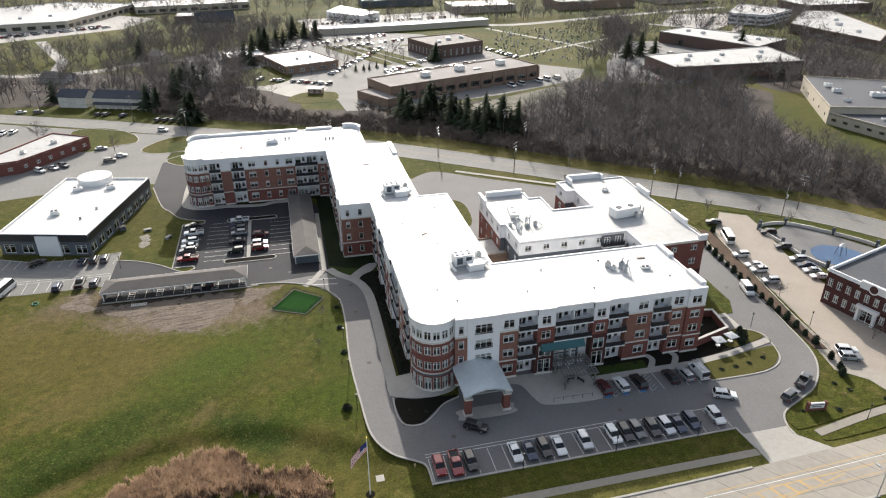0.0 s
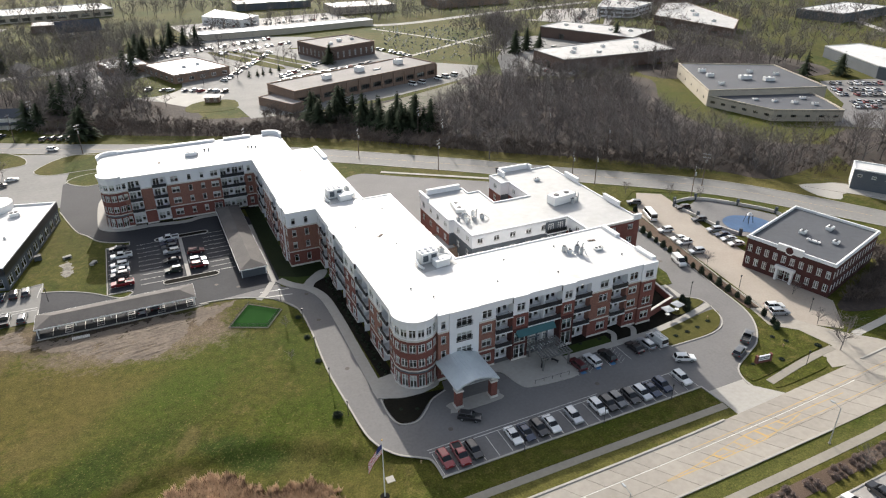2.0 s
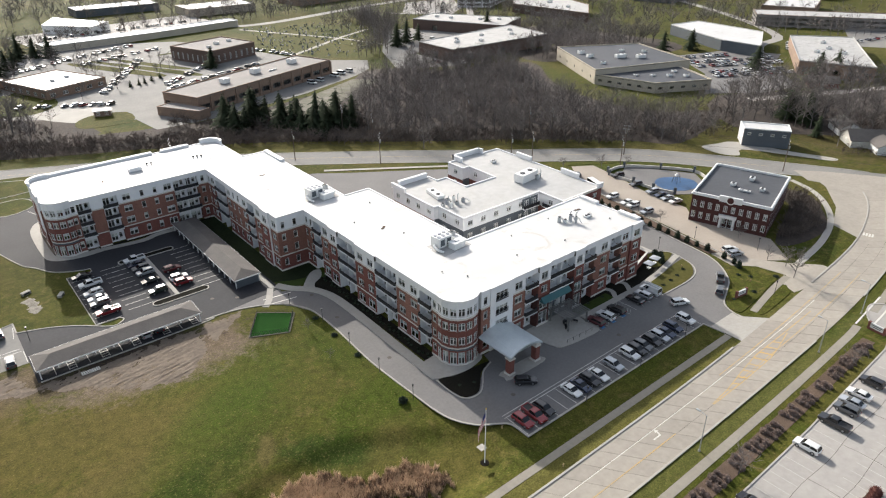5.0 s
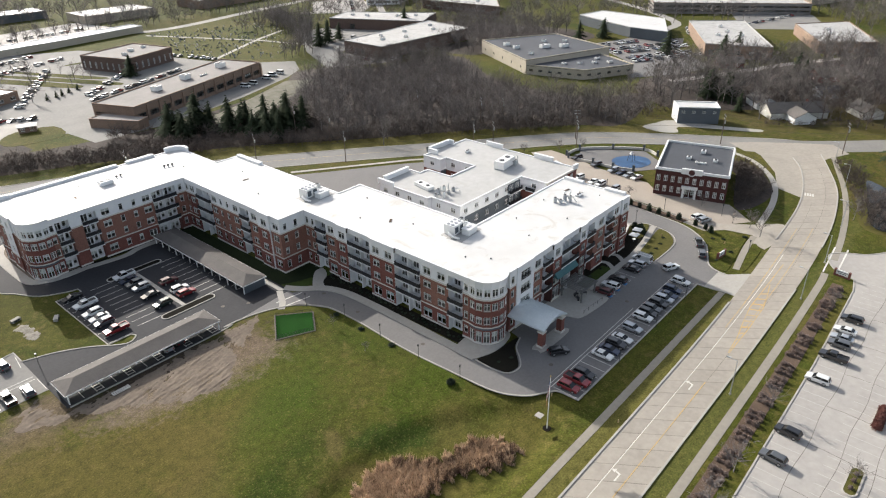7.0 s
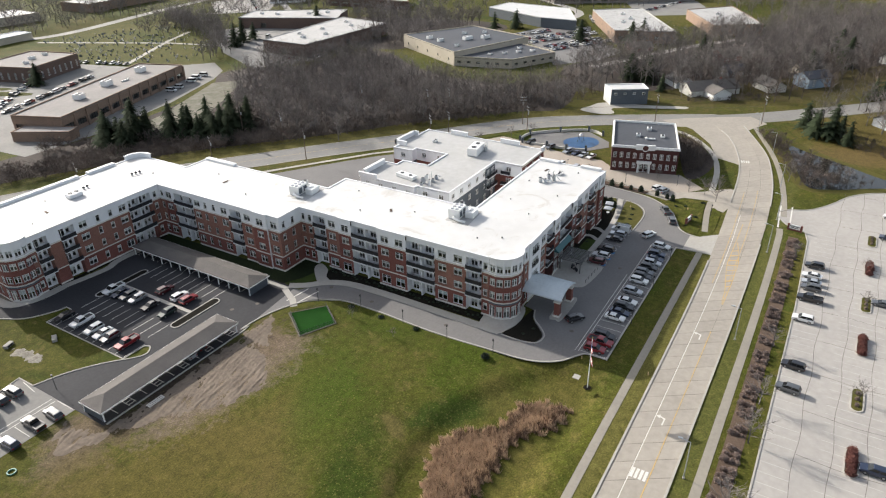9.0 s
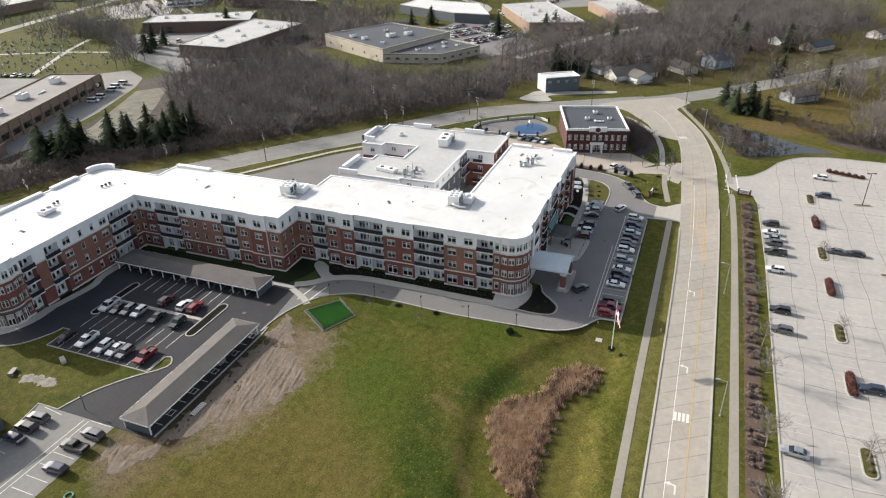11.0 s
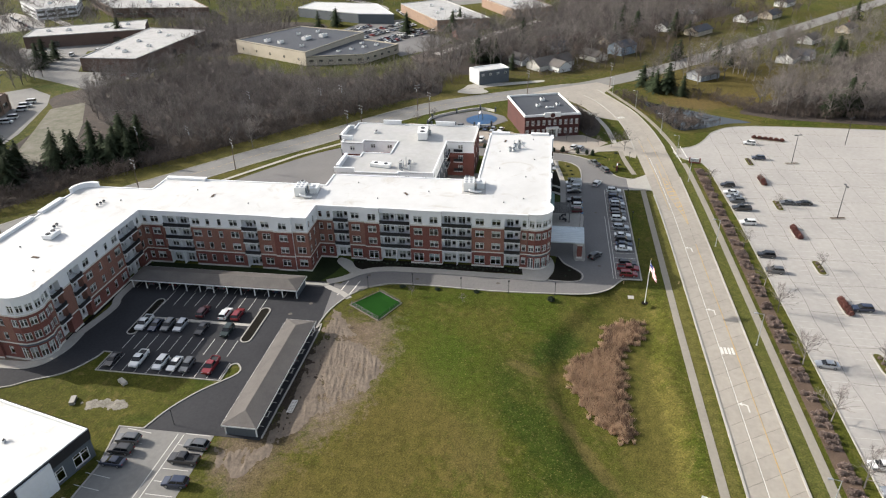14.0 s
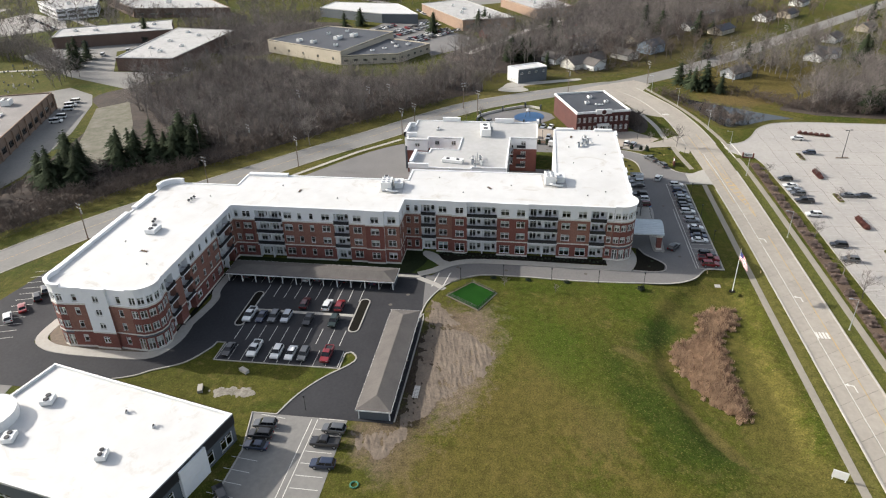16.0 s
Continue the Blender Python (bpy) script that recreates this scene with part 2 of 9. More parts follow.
MULCH = material("dark_mulch", (0.022, 0.020, 0.015), (0.011, 0.010, 0.008), 1.0, grain=4.0, bump=0.5, spec=0.05)
MULCH_BROWN = material("bark_mulch", (0.150, 0.108, 0.080), (0.085, 0.060, 0.045), 1.0, grain=4.0, bump=0.5, spec=0.1)
DIRT = material("bare_earth", (0.195, 0.154, 0.116), (0.115, 0.089, 0.066), 1.0, grain=1.3, stain=0.25, bump=0.5)
RIPRAP = material("pale_riprap", (0.34, 0.31, 0.26), (0.13, 0.115, 0.09), 0.95, grain=2.2, stain=0.6, bump=0.9)
YARD = material("weedy_hardstanding", (0.20, 0.182, 0.145), (0.105, 0.104, 0.062), 1.0, grain=0.35, stain=0.12, bump=0.5)
LITTER = material("leaf_litter", (0.070, 0.050, 0.037), (0.026, 0.020, 0.016), 1.0, grain=0.6, stain=0.08, bump=0.8)
# darker copy of the turf, with the shade near walls put into its tone
SHADE_GRASS = material("shade_turf", (0.050, 0.072, 0.018), (0.030, 0.045, 0.010), 0.95, grain=2.0, stain=0.2, bump=0.4, spec=0.1)
# near-black green: the shade of the rear walls is part of this colour
SHADE_COVER = material("shade_ground_cover", (0.024, 0.034, 0.013), (0.012, 0.017, 0.008), 0.95, grain=3.0, bump=0.5, spec=0.1)
STRAW_GRASS = material("dormant_turf", (0.145, 0.128, 0.040), (0.088, 0.092, 0.024), 0.95, grain=1.2, stain=0.06, bump=0.4, spec=0.1)
PAINT_LINE = material("road_marking", (0.72, 0.70, 0.64), (0.52, 0.50, 0.45), 0.7, grain=4.0)
PAINT_FADED = material("faded_marking", (0.50, 0.475, 0.43), (0.42, 0.395, 0.355), 0.8, grain=2.0)
PAINT_YELLOW = material("yellow_marking", (0.56, 0.35, 0.10), (0.38, 0.30, 0.19), 0.7, grain=1.5)
PAINT_BLUE = material("blue_marking", (0.10, 0.27, 0.50), (0.07, 0.2, 0.4), 0.7, grain=4.0)
TEAL = material("teal_panel", (0.034, 0.125, 0.135), (0.026, 0.10, 0.108), 0.5)
TIMBER = material("weathered_slats", (0.20, 0.195, 0.185), (0.13, 0.127, 0.12), 0.9, grain=3.0)
AQUA = material("aqua_blind", (0.42, 0.56, 0.56), (0.34, 0.47, 0.48), 0.9, spread=0.15)
SLATE = material("slate_siding", (0.10, 0.115, 0.13), (0.075, 0.088, 0.1), 0.7)
SIDING = material("grey_siding", (0.36, 0.38, 0.40), (0.30, 0.32, 0.34), 0.7)
CREAM = material("cream_block", (0.50, 0.445, 0.355), (0.43, 0.38, 0.30), 0.9, grain=1.0)
GLASS = glass_material("window_glass", (0.86, 0.91, 0.9))
ROOM = material("room_wall", (0.28, 0.26, 0.23), (0.2, 0.19, 0.17), 0.9, local=False)
BLIND = material("cloth_blind", (0.72, 0.71, 0.67), (0.6, 0.585, 0.55), 0.9, spread=0.3)


# ---- builders ----
class Shape:
    """Gathers faces, each with a material slot, and makes one mesh of them."""

    def __init__(self):
        self.v, self.f, self.m = [], [], []

    def face(self, pts, slot=0):
        k = len(self.v)
        self.v.extend(tuple(p) for p in pts)
        self.f.append(tuple(range(k, k + len(pts))))
        self.m.append(slot)

    def box(self, x0, x1, y0, y1, z0, z1, slot=0, turn=None):
        c = [(x, y, z) for z in (z0, z1) for x, y in ((x0, y0), (x1, y0), (x1, y1), (x0, y1))]
        if turn is not None:
            c = [tuple(turn @ Vector(p)) for p in c]
        for q in ((3, 2, 1, 0), (4, 5, 6, 7), (0, 1, 5, 4), (1, 2, 6, 5), (2, 3, 7, 6), (3, 0, 4, 7)):
            self.face([c[i] for i in q], slot)

    def prism(self, pts, z0, z1, slot=0, side=None, bottom=False):
        """An upright prism on an outline that runs anticlockwise."""
        if area(pts) < 0:
            pts = pts[::-1]
        self.face([(x, y, z1) for x, y in pts], slot)
        if bottom:
            self.face([(x, y, z0) for x, y in pts[::-1]], slot)
        for i, (x, y) in enumerate(pts):
            a, b = pts[(i + 1) % len(pts)]
            self.face([(x, y, z0), (a, b, z0), (a, b, z1), (x, y, z1)], slot if side is None else side)

    def tube(self, a, b, ra, rb=None, sides=6, slot=0, cap=True):
        a, b = Vector(a), Vector(b)
        rb = ra if rb is None else rb
        w = (b - a).normalized()
        u = w.cross(Vector((0, 0, 1)))
        u = Vector((1, 0, 0)) if u.length < 1e-4 else u.normalized()
        t = w.cross(u)
        ring = [(u * math.cos(i * math.tau / sides) + t * math.sin(i * math.tau / sides)) for i in range(sides)]
        for i in range(sides):
            p, q = ring[i], ring[(i + 1) % sides]
            self.face([a + q * ra, a + p * ra, b + p * rb, b + q * rb], slot)
        if cap:
            self.face([b + p * rb for p in ring[::-1]], slot)
            self.face([a + p * ra for p in ring], slot)

    def mesh(self, name, mats, smooth=False):
        d = bpy.data.meshes.new(name)
        d.from_pydata(self.v, [], self.f)
        for m in mats:
            d.materials.append(m)
        d.polygons.foreach_set("material_index", self.m)
        if smooth:
            d.polygons.foreach_set("use_smooth", [True] * len(self.f))
        d.update()
        return d

    def make(self, name, mats, parent=None, label="", smooth=False):
        ob = new(name, self.mesh(name, mats, smooth))
        ob.parent = parent
        return tagged(ob, label)


def area(pts):
    return sum(a[0] * b[1] - b[0] * a[1] for a, b in zip(pts, pts[1:] + pts[:1])) / 2


def inset(pts, d):
    """The outline moved inwards by d (anticlockwise)."""
    out, n = [], len(pts)
    for i in range(n):
        p, q, r = Vector(pts[i - 1]), Vector(pts[i]), Vector(pts[(i + 1) % n])
        u, w = (q - p).normalized(), (r - q).normalized()
        nu, nw = Vector((-u.y, u.x)), Vector((-w.y, w.x))
        k = nu + nw
        k = k / max(k.length_squared / 2, 0.3)
        out.append(tuple(q + k * d))
    return out


def curve(pts, steps=6, closed=False):
    """A smooth line through the points."""
    out, n = [], len(pts)
    for i in range(n if closed else n - 1):
        p = [Vector(pts[(i + k) % n] if closed else pts[min(max(i + k, 0), n - 1)]) for k in (-1, 0, 1, 2)]
        for s in range(steps):
            t = s / steps
            out.append(tuple(0.5 * (2 * p[1] + (p[2] - p[0]) * t + (2 * p[0] - 5 * p[1] + 4 * p[2] - p[3]) * t * t + (3 * p[1] - p[0] - 3 * p[2] + p[3]) * t ** 3)))
    if not closed:
        out.append(tuple(pts[-1]))
    return out


def thing(name, label, category, group="", kind="", at=(0, 0, 0), turn=0.0):
    """An Empty at a thing's base, to hold its parts."""
    e = new(name)
    e.empty_display_size = 0.5
    e.matrix_basis = pose(*at, 0, 0, turn)
    return tagged(e, label, category, group, kind)


def sheet(name, pts, z0, z1, mat, label, category="ground", kind="structure"):
    s = Shape()
    s.prism(list(pts), z0, z1)
    return tagged(s.make(name, [mat]), label, category, "", kind)


def kerb(name, line, z0=0.0, z1=0.17, width=0.45, closed=False, mat=None):
    """A raised concrete edge along a line."""
    pts = [Vector(p) for i, p in enumerate(line) if i == 0 or (Vector(p) - Vector(line[i - 1])).length > 0.02]
    if closed and (pts[0] - pts[-1]).length < 0.02:
        pts.pop()
    s, n = Shape(), len(pts)
    left, right = [], []
    for i, p in enumerate(pts):
        before = (p - pts[i - 1]).normalized() if i or closed else None
        after = (pts[(i + 1) % n] - p).normalized() if i < n - 1 or closed else None
        u = ((before or after) + (after or before)).normalized()
        w = Vector((-u.y, u.x)) * width / 2
        left.append(p + w)
        right.append(p - w)
    for i in range(n if closed else n - 1):
        j = (i + 1) % n
        la, lb, ra, rb = left[i], left[j], right[i], right[j]
        s.face([(*ra, z1), (*rb, z1), (*lb, z1), (*la, z1)])
        s.face([(*ra, z0), (*rb, z0), (*rb, z1), (*ra, z1)])
        s.face([(*lb, z0), (*la, z0), (*la, z1), (*lb, z1)])
    if not closed:
        s.face([(*left[0], z0), (*right[0], z0), (*right[0], z1), (*left[0], z1)])
        s.face([(*right[-1], z0), (*left[-1], z0), (*left[-1], z1), (*right[-1], z1)])
    return tagged(s.make(name, [mat or CONCRETE]), "pale concrete kerb along the pavement edge", "kerb", "", "structure")


# ---- windows and walls ----
PANES = {}


def window_meshes(w, h, style):
    """White frame with sashes and sill, and its glass: the wall lies at y = 0, outside towards -y."""
    key = (round(w, 2), round(h, 2), style)
    if key not in PANES:
        s, g, k = Shape(), Shape(), Shape()
        e = 0.13
        cols = {"single": 1, "pair": 2, "triple": 3, "shop": max(2, round(w / 1.3)), "dark": max(2, round(w / 1.5)), "arch": 2, "door": 2}[style]
        z = h * (0.18 if style != "shop" else 0.22)
        lights = []
        for i in range(cols):
            u0, u1 = w * i / cols + e * (1 if i == 0 else 0.7), w * (i + 1) / cols - e * (1 if i == cols - 1 else 0.7)
            lights += [(u0, u1, -h / 2 + e, z - 0.035), (u0, u1, z + 0.035, h / 2 - e)]
        head = 0.0 if style in ("door", "dark") else 0.2
        wall_grid(s, (-w / 2, 0.02), (w / 2, 0.02), -h / 2, h / 2, ((-99, 0),), lights, 0.11)
        if head:
            k.box(-w / 2 - 0.12, w / 2 + 0.12, -0.06, 0.16, -h / 2 - 0.16, -h / 2)
            r = w / 2 + 0.14
            top = [(r * math.cos(math.pi * i / 6), h / 2 + 0.02 + r * 0.6 * math.sin(math.pi * i / 6)) for i in range(7)] if style == "arch" else [(w / 2 + 0.12, h / 2), (w / 2 + 0.12, h / 2 + head), (-w / 2 - 0.12, h / 2 + head), (-w / 2 - 0.12, h / 2)]
            s.face([(x, -0.04, q) for x, q in top[::-1]])
            for i in range(len(top)):
                (x, q), (xx, qq) = top[i], top[(i + 1) % len(top)]
                s.face([(x, -0.04, q), (xx, -0.04, qq), (xx, 0.06, qq), (x, 0.06, q)])
        g.face([(-w / 2 + e, 0.09, -h / 2 + e), (w / 2 - e, 0.09, -h / 2 + e), (w / 2 - e, 0.09, h / 2 - e), (-w / 2 + e, 0.09, h / 2 - e)])
        c = Shape()
        c.face([(-w / 2 + e, 0.3, -h / 2 + e + h * 0.42), (w / 2 - e, 0.3, -h / 2 + e + h * 0.42), (w / 2 - e, 0.3, h / 2 - e), (-w / 2 + e, 0.3, h / 2 - e)])
        tone = IRON if style == "dark" else WHITE
        PANES[key] = (s.mesh("window", [tone]), g.mesh("pane", [GLASS]), c.mesh("blind", [AQUA if style == "shop" else BLIND]), k.mesh("sill", [STONE]) if head else None)
    return PANES[key]


def add_window(parent, x, y, z, w, h, yaw, style="pair", blinds=0.6, name="window"):
    fm, gm, cm, km = window_meshes(w, h, style)
    ob = new(name, fm)
    ob.parent = parent
    ob.matrix_basis = pose(x, y, z, 0, 0, yaw)
    g = new("pane", gm)
    g.parent = ob
    g.visible_shadow = False
    if random.random() < blinds:
        c = new("blind", cm)
        c.parent = ob
    if km:
        new("sill", km).parent = ob
    return ob


def wall_grid(s, a, b, z0, z1, bands, holes=(), reveal=0.22):
    """A wall from a to b, its outside to the right of that way, with openings through it (u0, u1, z0, z1) and bands (z, slot)."""
    a, b = Vector(a), Vector(b)
    u = (b - a).normalized()
    ln = (b - a).length
    inn = Vector((-u.y, u.x)) * reveal
    us = sorted({0.0, ln, *[h[0] for h in holes], *[h[1] for h in holes]})
    zs = sorted({z0, z1, *[h[2] for h in holes], *[h[3] for h in holes], *[z for z, _ in bands if z0 < z < z1]})

    def at(t, z, back=0.0):
        p = a + u * t + inn * back
        return (p.x, p.y, z)
    for i in range(len(us) - 1):
        for j in range(len(zs) - 1):
            um, zm = (us[i] + us[i + 1]) / 2, (zs[j] + zs[j + 1]) / 2
            if any(h[0] < um < h[1] and h[2] < zm < h[3] for h in holes):
                continue
            slot = [k for z, k in bands if z <= zm][-1]
            s.face([at(us[i], zs[j]), at(us[i + 1], zs[j]), at(us[i + 1], zs[j + 1]), at(us[i], zs[j + 1])], slot)
    for h in holes:
        slot = [k for z, k in bands if z <= (h[2] + h[3]) / 2][-1]
        s.face([at(h[0], h[2]), at(h[0], h[2], 1), at(h[0], h[3], 1), at(h[0], h[3])], slot)
        s.face([at(h[1], h[2], 1), at(h[1], h[2]), at(h[1], h[3]), at(h[1], h[3], 1)], slot)
        s.face([at(h[0], h[3]), at(h[0], h[3], 1), at(h[1], h[3], 1), at(h[1], h[3])], slot)
        s.face([at(h[0], h[2], 1), at(h[0], h[2]), at(h[1], h[2]), at(h[1], h[2], 1)], slot)


def parapet(s, outline, z0, z1, width=0.4, slot=0, cap=None):
    if area(outline) < 0:
        outline = outline[::-1]
    inner, outer = inset(outline, width), inset(outline, -0.08)
    n = len(outline)
    for i in range(n):
        j = (i + 1) % n
        o, p, q, r = outer[i], outer[j], inner[j], inner[i]
        s.face([(*o, z1), (*p, z1), (*q, z1), (*r, z1)], slot if cap is None else cap)
        s.face([(*q, z0), (*r, z0), (*r, z1), (*q, z1)], slot)
        s.face([(*o, z1 - 0.35), (*p, z1 - 0.35), (*p, z1), (*o, z1)], slot if cap is None else cap)
        a, b = outline[i], outline[j]
        s.face([(*a, z1 - 0.35), (*b, z1 - 0.35), (*p, z1 - 0.35), (*o, z1 - 0.35)][::-1], slot)

# ---- ground ----
def dip(x, y):
    """The grassed basin that holds the reeds, and a slight fall towards it."""
    best = 1e9
    for a, b in (((-40, 89), (-22, 93)), ((-22, 93), (-10, 92)), ((-10, 92), (1, 85))):
        a, b, p = Vector(a), Vector(b), Vector((x, y))
        t = min(max((p - a).dot(b - a) / (b - a).length_squared, 0), 1)
        best = min(best, (a + (b - a) * t - p).length)
    k = min(max(1 - (best - 8.4) / 5.0, 0), 1)
    far = min(max(1 - (best - 11.0) / 14.0, 0), 1)
    return -(1.15 * k * k * (3 - 2 * k) + 0.5 * far * far * (3 - 2 * far)) * min(max((y - 76.8) / 5.0, 0), 1)


xs = [-4500, -2000, -900, -500, -300, -200, -140] + [-110 + 1.25 * i for i in range(108)] + [40, 70, 110, 150, 200, 300, 500, 900, 2000, 4500]
ys = [-4500, -2000, -900, -400, -150, -50, 20, 50] + [62 + 1.0 * i for i in range(63)] + [140, 170, 210, 260, 330, 420, 600, 900, 1600, 4500]
gv = [(x, y, dip(x, y)) for y in ys for x in xs]
gf = [(j * len(xs) + i, j * len(xs) + i + 1, (j + 1) * len(xs) + i + 1, (j + 1) * len(xs) + i) for j in range(len(ys) - 1) for i in range(len(xs) - 1)]
gm = bpy.data.meshes.new("ground")
gm.from_pydata(gv, [], gf)
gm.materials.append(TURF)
gm.polygons.foreach_set("use_smooth", [True] * len(gf))
tagged(new("ground", gm), "patchy green and straw-coloured autumn lawn with a reed basin and painted shade bands", "ground", "", "structure")

# ---- roads ----
NORTH = curve([(-420, 71.4), (-200, 71.4), (-50, 71.4), (0, 71.4), (50, 71.7), (80, 72.6), (105, 74), (130, 75.5), (148, 77.5), (165, 81.5), (180, 87), (193, 95)], 8)
SOUTH = curve([(-420, 61.2), (-200, 61.2), (-50, 61.2), (0, 61.2), (50, 61.3), (80, 61.7), (105, 62.4), (130, 64.3), (148, 67), (165, 71), (184, 78.5), (203, 87)], 8)


def along(line, n):
    """n + 1 points at even distances along a line."""
    d = [0.0]
    for a, b in zip(line, line[1:]):
        d.append(d[-1] + math.dist(a, b))
    out, k = [], 0
    for i in range(n + 1):
        s = d[-1] * i / n
        while k < len(d) - 2 and d[k + 1] < s:
            k += 1
        t = (s - d[k]) / max(d[k + 1] - d[k], 1e-9)
        out.append((line[k][0] + (line[k + 1][0] - line[k][0]) * t, line[k][1] + (line[k + 1][1] - line[k][1]) * t))
    return out


def lerp(a, b, t):
    return (a[0] + (b[0] - a[0]) * t, a[1] + (b[1] - a[1]) * t)


ROWN = 126
rn, rs = along(NORTH, ROWN), along(SOUTH, ROWN)
avenue = sheet("avenue", rn + rs[::-1], -0.1, 0.02, JOINT, "tar-jointed bed of the concrete avenue", "road")
BACK_N = curve([(-420, 480), (-230, 398), (-94, 336), (-42, 310), (27, 275), (88, 231), (122, 203), (161, 172), (181, 146), (203, 108), (216, 86), (262, 38), (327, -17), (420, -96), (700, -330)], 6)
BACK_S = curve([(-424, 468), (-236, 387), (-99, 325), (-48, 299), (20, 263), (80, 220), (113, 193), (151, 162), (170, 138), (192, 102), (205, 79), (252, 30), (318, -26), (412, -105), (692, -338)], 6)
sheet("road", BACK_N + BACK_S[::-1], -0.1, 0.035, ASPHALT_OLD, "bleached asphalt main road behind the apartments", "road")
for nm, line in (("kerb", BACK_S[12:53]), ("kerb", BACK_N[12:58])):
    kerb(nm, line, 0, 0.13, 0.35)


sheet("junction", [(184, 108), (185.3, 104.6), (183, 101.6), (178.4, 98.5), (168.2, 91.7), (154, 86.4), (148.5, 73.1), (168.2, 77.7), (185.6, 82.2), (190, 82.4), (195, 80.7), (204.5, 76.4), (212, 84), (205, 96), (197, 108), (190, 116)], -0.1, 0.045, ROAD_SLAB, "pale paved junction of the avenue and the main road", "road")


def ribbon(name, line, width, z0, z1, mat, label, category="pavement"):
    s = Shape()
    pts = [Vector(p) for p in line]
    left, right = [], []
    for i, p in enumerate(pts):
        u = (pts[min(i + 1, len(pts) - 1)] - pts[max(i - 1, 0)]).normalized()
        w = Vector((-u.y, u.x)) * width / 2
        left.append(tuple(p + w))
        right.append(tuple(p - w))
    for i in range(len(pts) - 1):
        s.prism([right[i], right[i + 1], left[i + 1], left[i]], z0, z1)
    return tagged(s.make(name, [mat]), label, category, "", "structure")


def markings(name, line, width, z, mat, label, dash=None):
    """Painted lines, whole or dashed (paint, gap)."""
    s, d, on = Shape(), 0.0, True
    pts = along(line, max(2, int(sum(math.dist(a, b) for a, b in zip(line, line[1:])) / 1.5)))
    for a, b in zip(pts, pts[1:]):
        ln = math.dist(a, b)
        d += ln
        if dash and (d % (dash[0] + dash[1])) > dash[0]:
            continue
        u = Vector((b[0] - a[0], b[1] - a[1])).normalized()
        w = Vector((-u.y, u.x)) * width / 2
        s.face([(a[0] - w.x, a[1] - w.y, z), (b[0] - w.x, b[1] - w.y, z), (b[0] + w.x, b[1] + w.y, z), (a[0] + w.x, a[1] + w.y, z)])
    return tagged(s.make(name, [mat]), label, "marking", "", "structure")


LZ = 0.078
lane = [lerp(a, b, 0.345) for a, b in zip(rn, rs)]
markings("lane_line", lane[:108], 0.16, LZ, PAINT_LINE, "worn white lane line")
markings("centre_line", [lerp(a, b, 0.66) for a, b in zip(rn, rs)][:94], 0.2, LZ, PAINT_YELLOW, "worn double yellow centre line")
markings("centre_line", [lerp(a, b, 0.28) for a, b in zip(rn, rs)][98:112], 0.16, LZ, PAINT_YELLOW, "worn yellow centre line")
markings("centre_line", [lerp(a, b, 0.62) for a, b in zip(rn, rs)][98:112], 0.16, LZ, PAINT_YELLOW, "worn yellow centre line")
TAPER_N = [(53, 64.95), (59.5, 65.45), (67, 66.7), (74.3, 67.7), (88, 67.95), (101, 68.3)]
TAPER_S = [(53, 64.75), (64, 64.75), (75.8, 65.15), (81, 66.0), (88, 67.5)]
markings("hatching_edge", TAPER_N, 0.22, LZ, PAINT_YELLOW, "faded yellow edge of the hatched taper")
markings("hatching_edge", TAPER_S, 0.22, LZ, PAINT_YELLOW, "faded yellow edge of the hatched taper")
bs = Shape()


def side_at(line, x):
    for (x0, y0), (x1, y1) in zip(line, line[1:]):
        if x0 <= x <= x1:
            return y0 + (y1 - y0) * (x - x0) / (x1 - x0)


for i in range(9):
    x = 58.5 + i * 2.9
    bs.face([(x + 1.1, side_at(TAPER_S, x + 1.1), LZ + 0.002), (x + 1.65, side_at(TAPER_S, x + 1.65), LZ + 0.002), (x + 0.55, side_at(TAPER_N, x + 0.55), LZ + 0.002), (x, side_at(TAPER_N, x), LZ + 0.002)])
tagged(bs.make("hatching", [PAINT_YELLOW]), "faded yellow hatching on the turning island", "marking", "", "structure")
markings("centre_line", [lerp(a, b, 0.48) for a, b in zip(BACK_N, BACK_S)][6:52], 0.13, 0.04, PAINT_YELLOW, "thin yellow centre line")


def turn_arrow(x, y, yaw):
    s = Shape()
    m = pose(x, y, LZ, 0, 0, yaw)
    for q in (((-1.5, -0.14), (0.6, -0.14), (0.6, 0.14), (-1.5, 0.14)), ((0.6, -0.14), (0.9, 0.9), (0.6, 0.95), (0.3, 0.14)), ((0.2, 0.9), (1.3, 0.9), (0.75, 1.7))):
        s.face([tuple(m @ Vector((*p, 0))) for p in q])
    return tagged(s.make("turn_arrow", [PAINT_LINE]), "white painted turn arrow", "marking", "arrows on the avenue", "structure")


for x, y in ((6.3, 66.2), (37.3, 66.4), (-27, 66.2)):
    turn_arrow(x, y, 0)
for x, y, turn in ((-10.2, 66.4, 0), (153.4, 76.4, 15)):
    s = Shape()
    for i in range(4):
        s.box(0.0, 2.4, -1.4 + i * 0.75, -0.9 + i * 0.75, 0.0, 0.003, 0, pose(x, y, LZ, 0, 0, turn))
    tagged(s.make("lane_word", [PAINT_LINE]), "white painted bars of a lane word", "marking", "", "structure")
sheet("crosswalk_line", [(103.6, 59.0), (120.4, 60.2), (120.4, 60.6), (103.6, 59.4)], 0.05, LZ, PAINT_LINE, "white crosswalk line at the lot entrance", "marking")
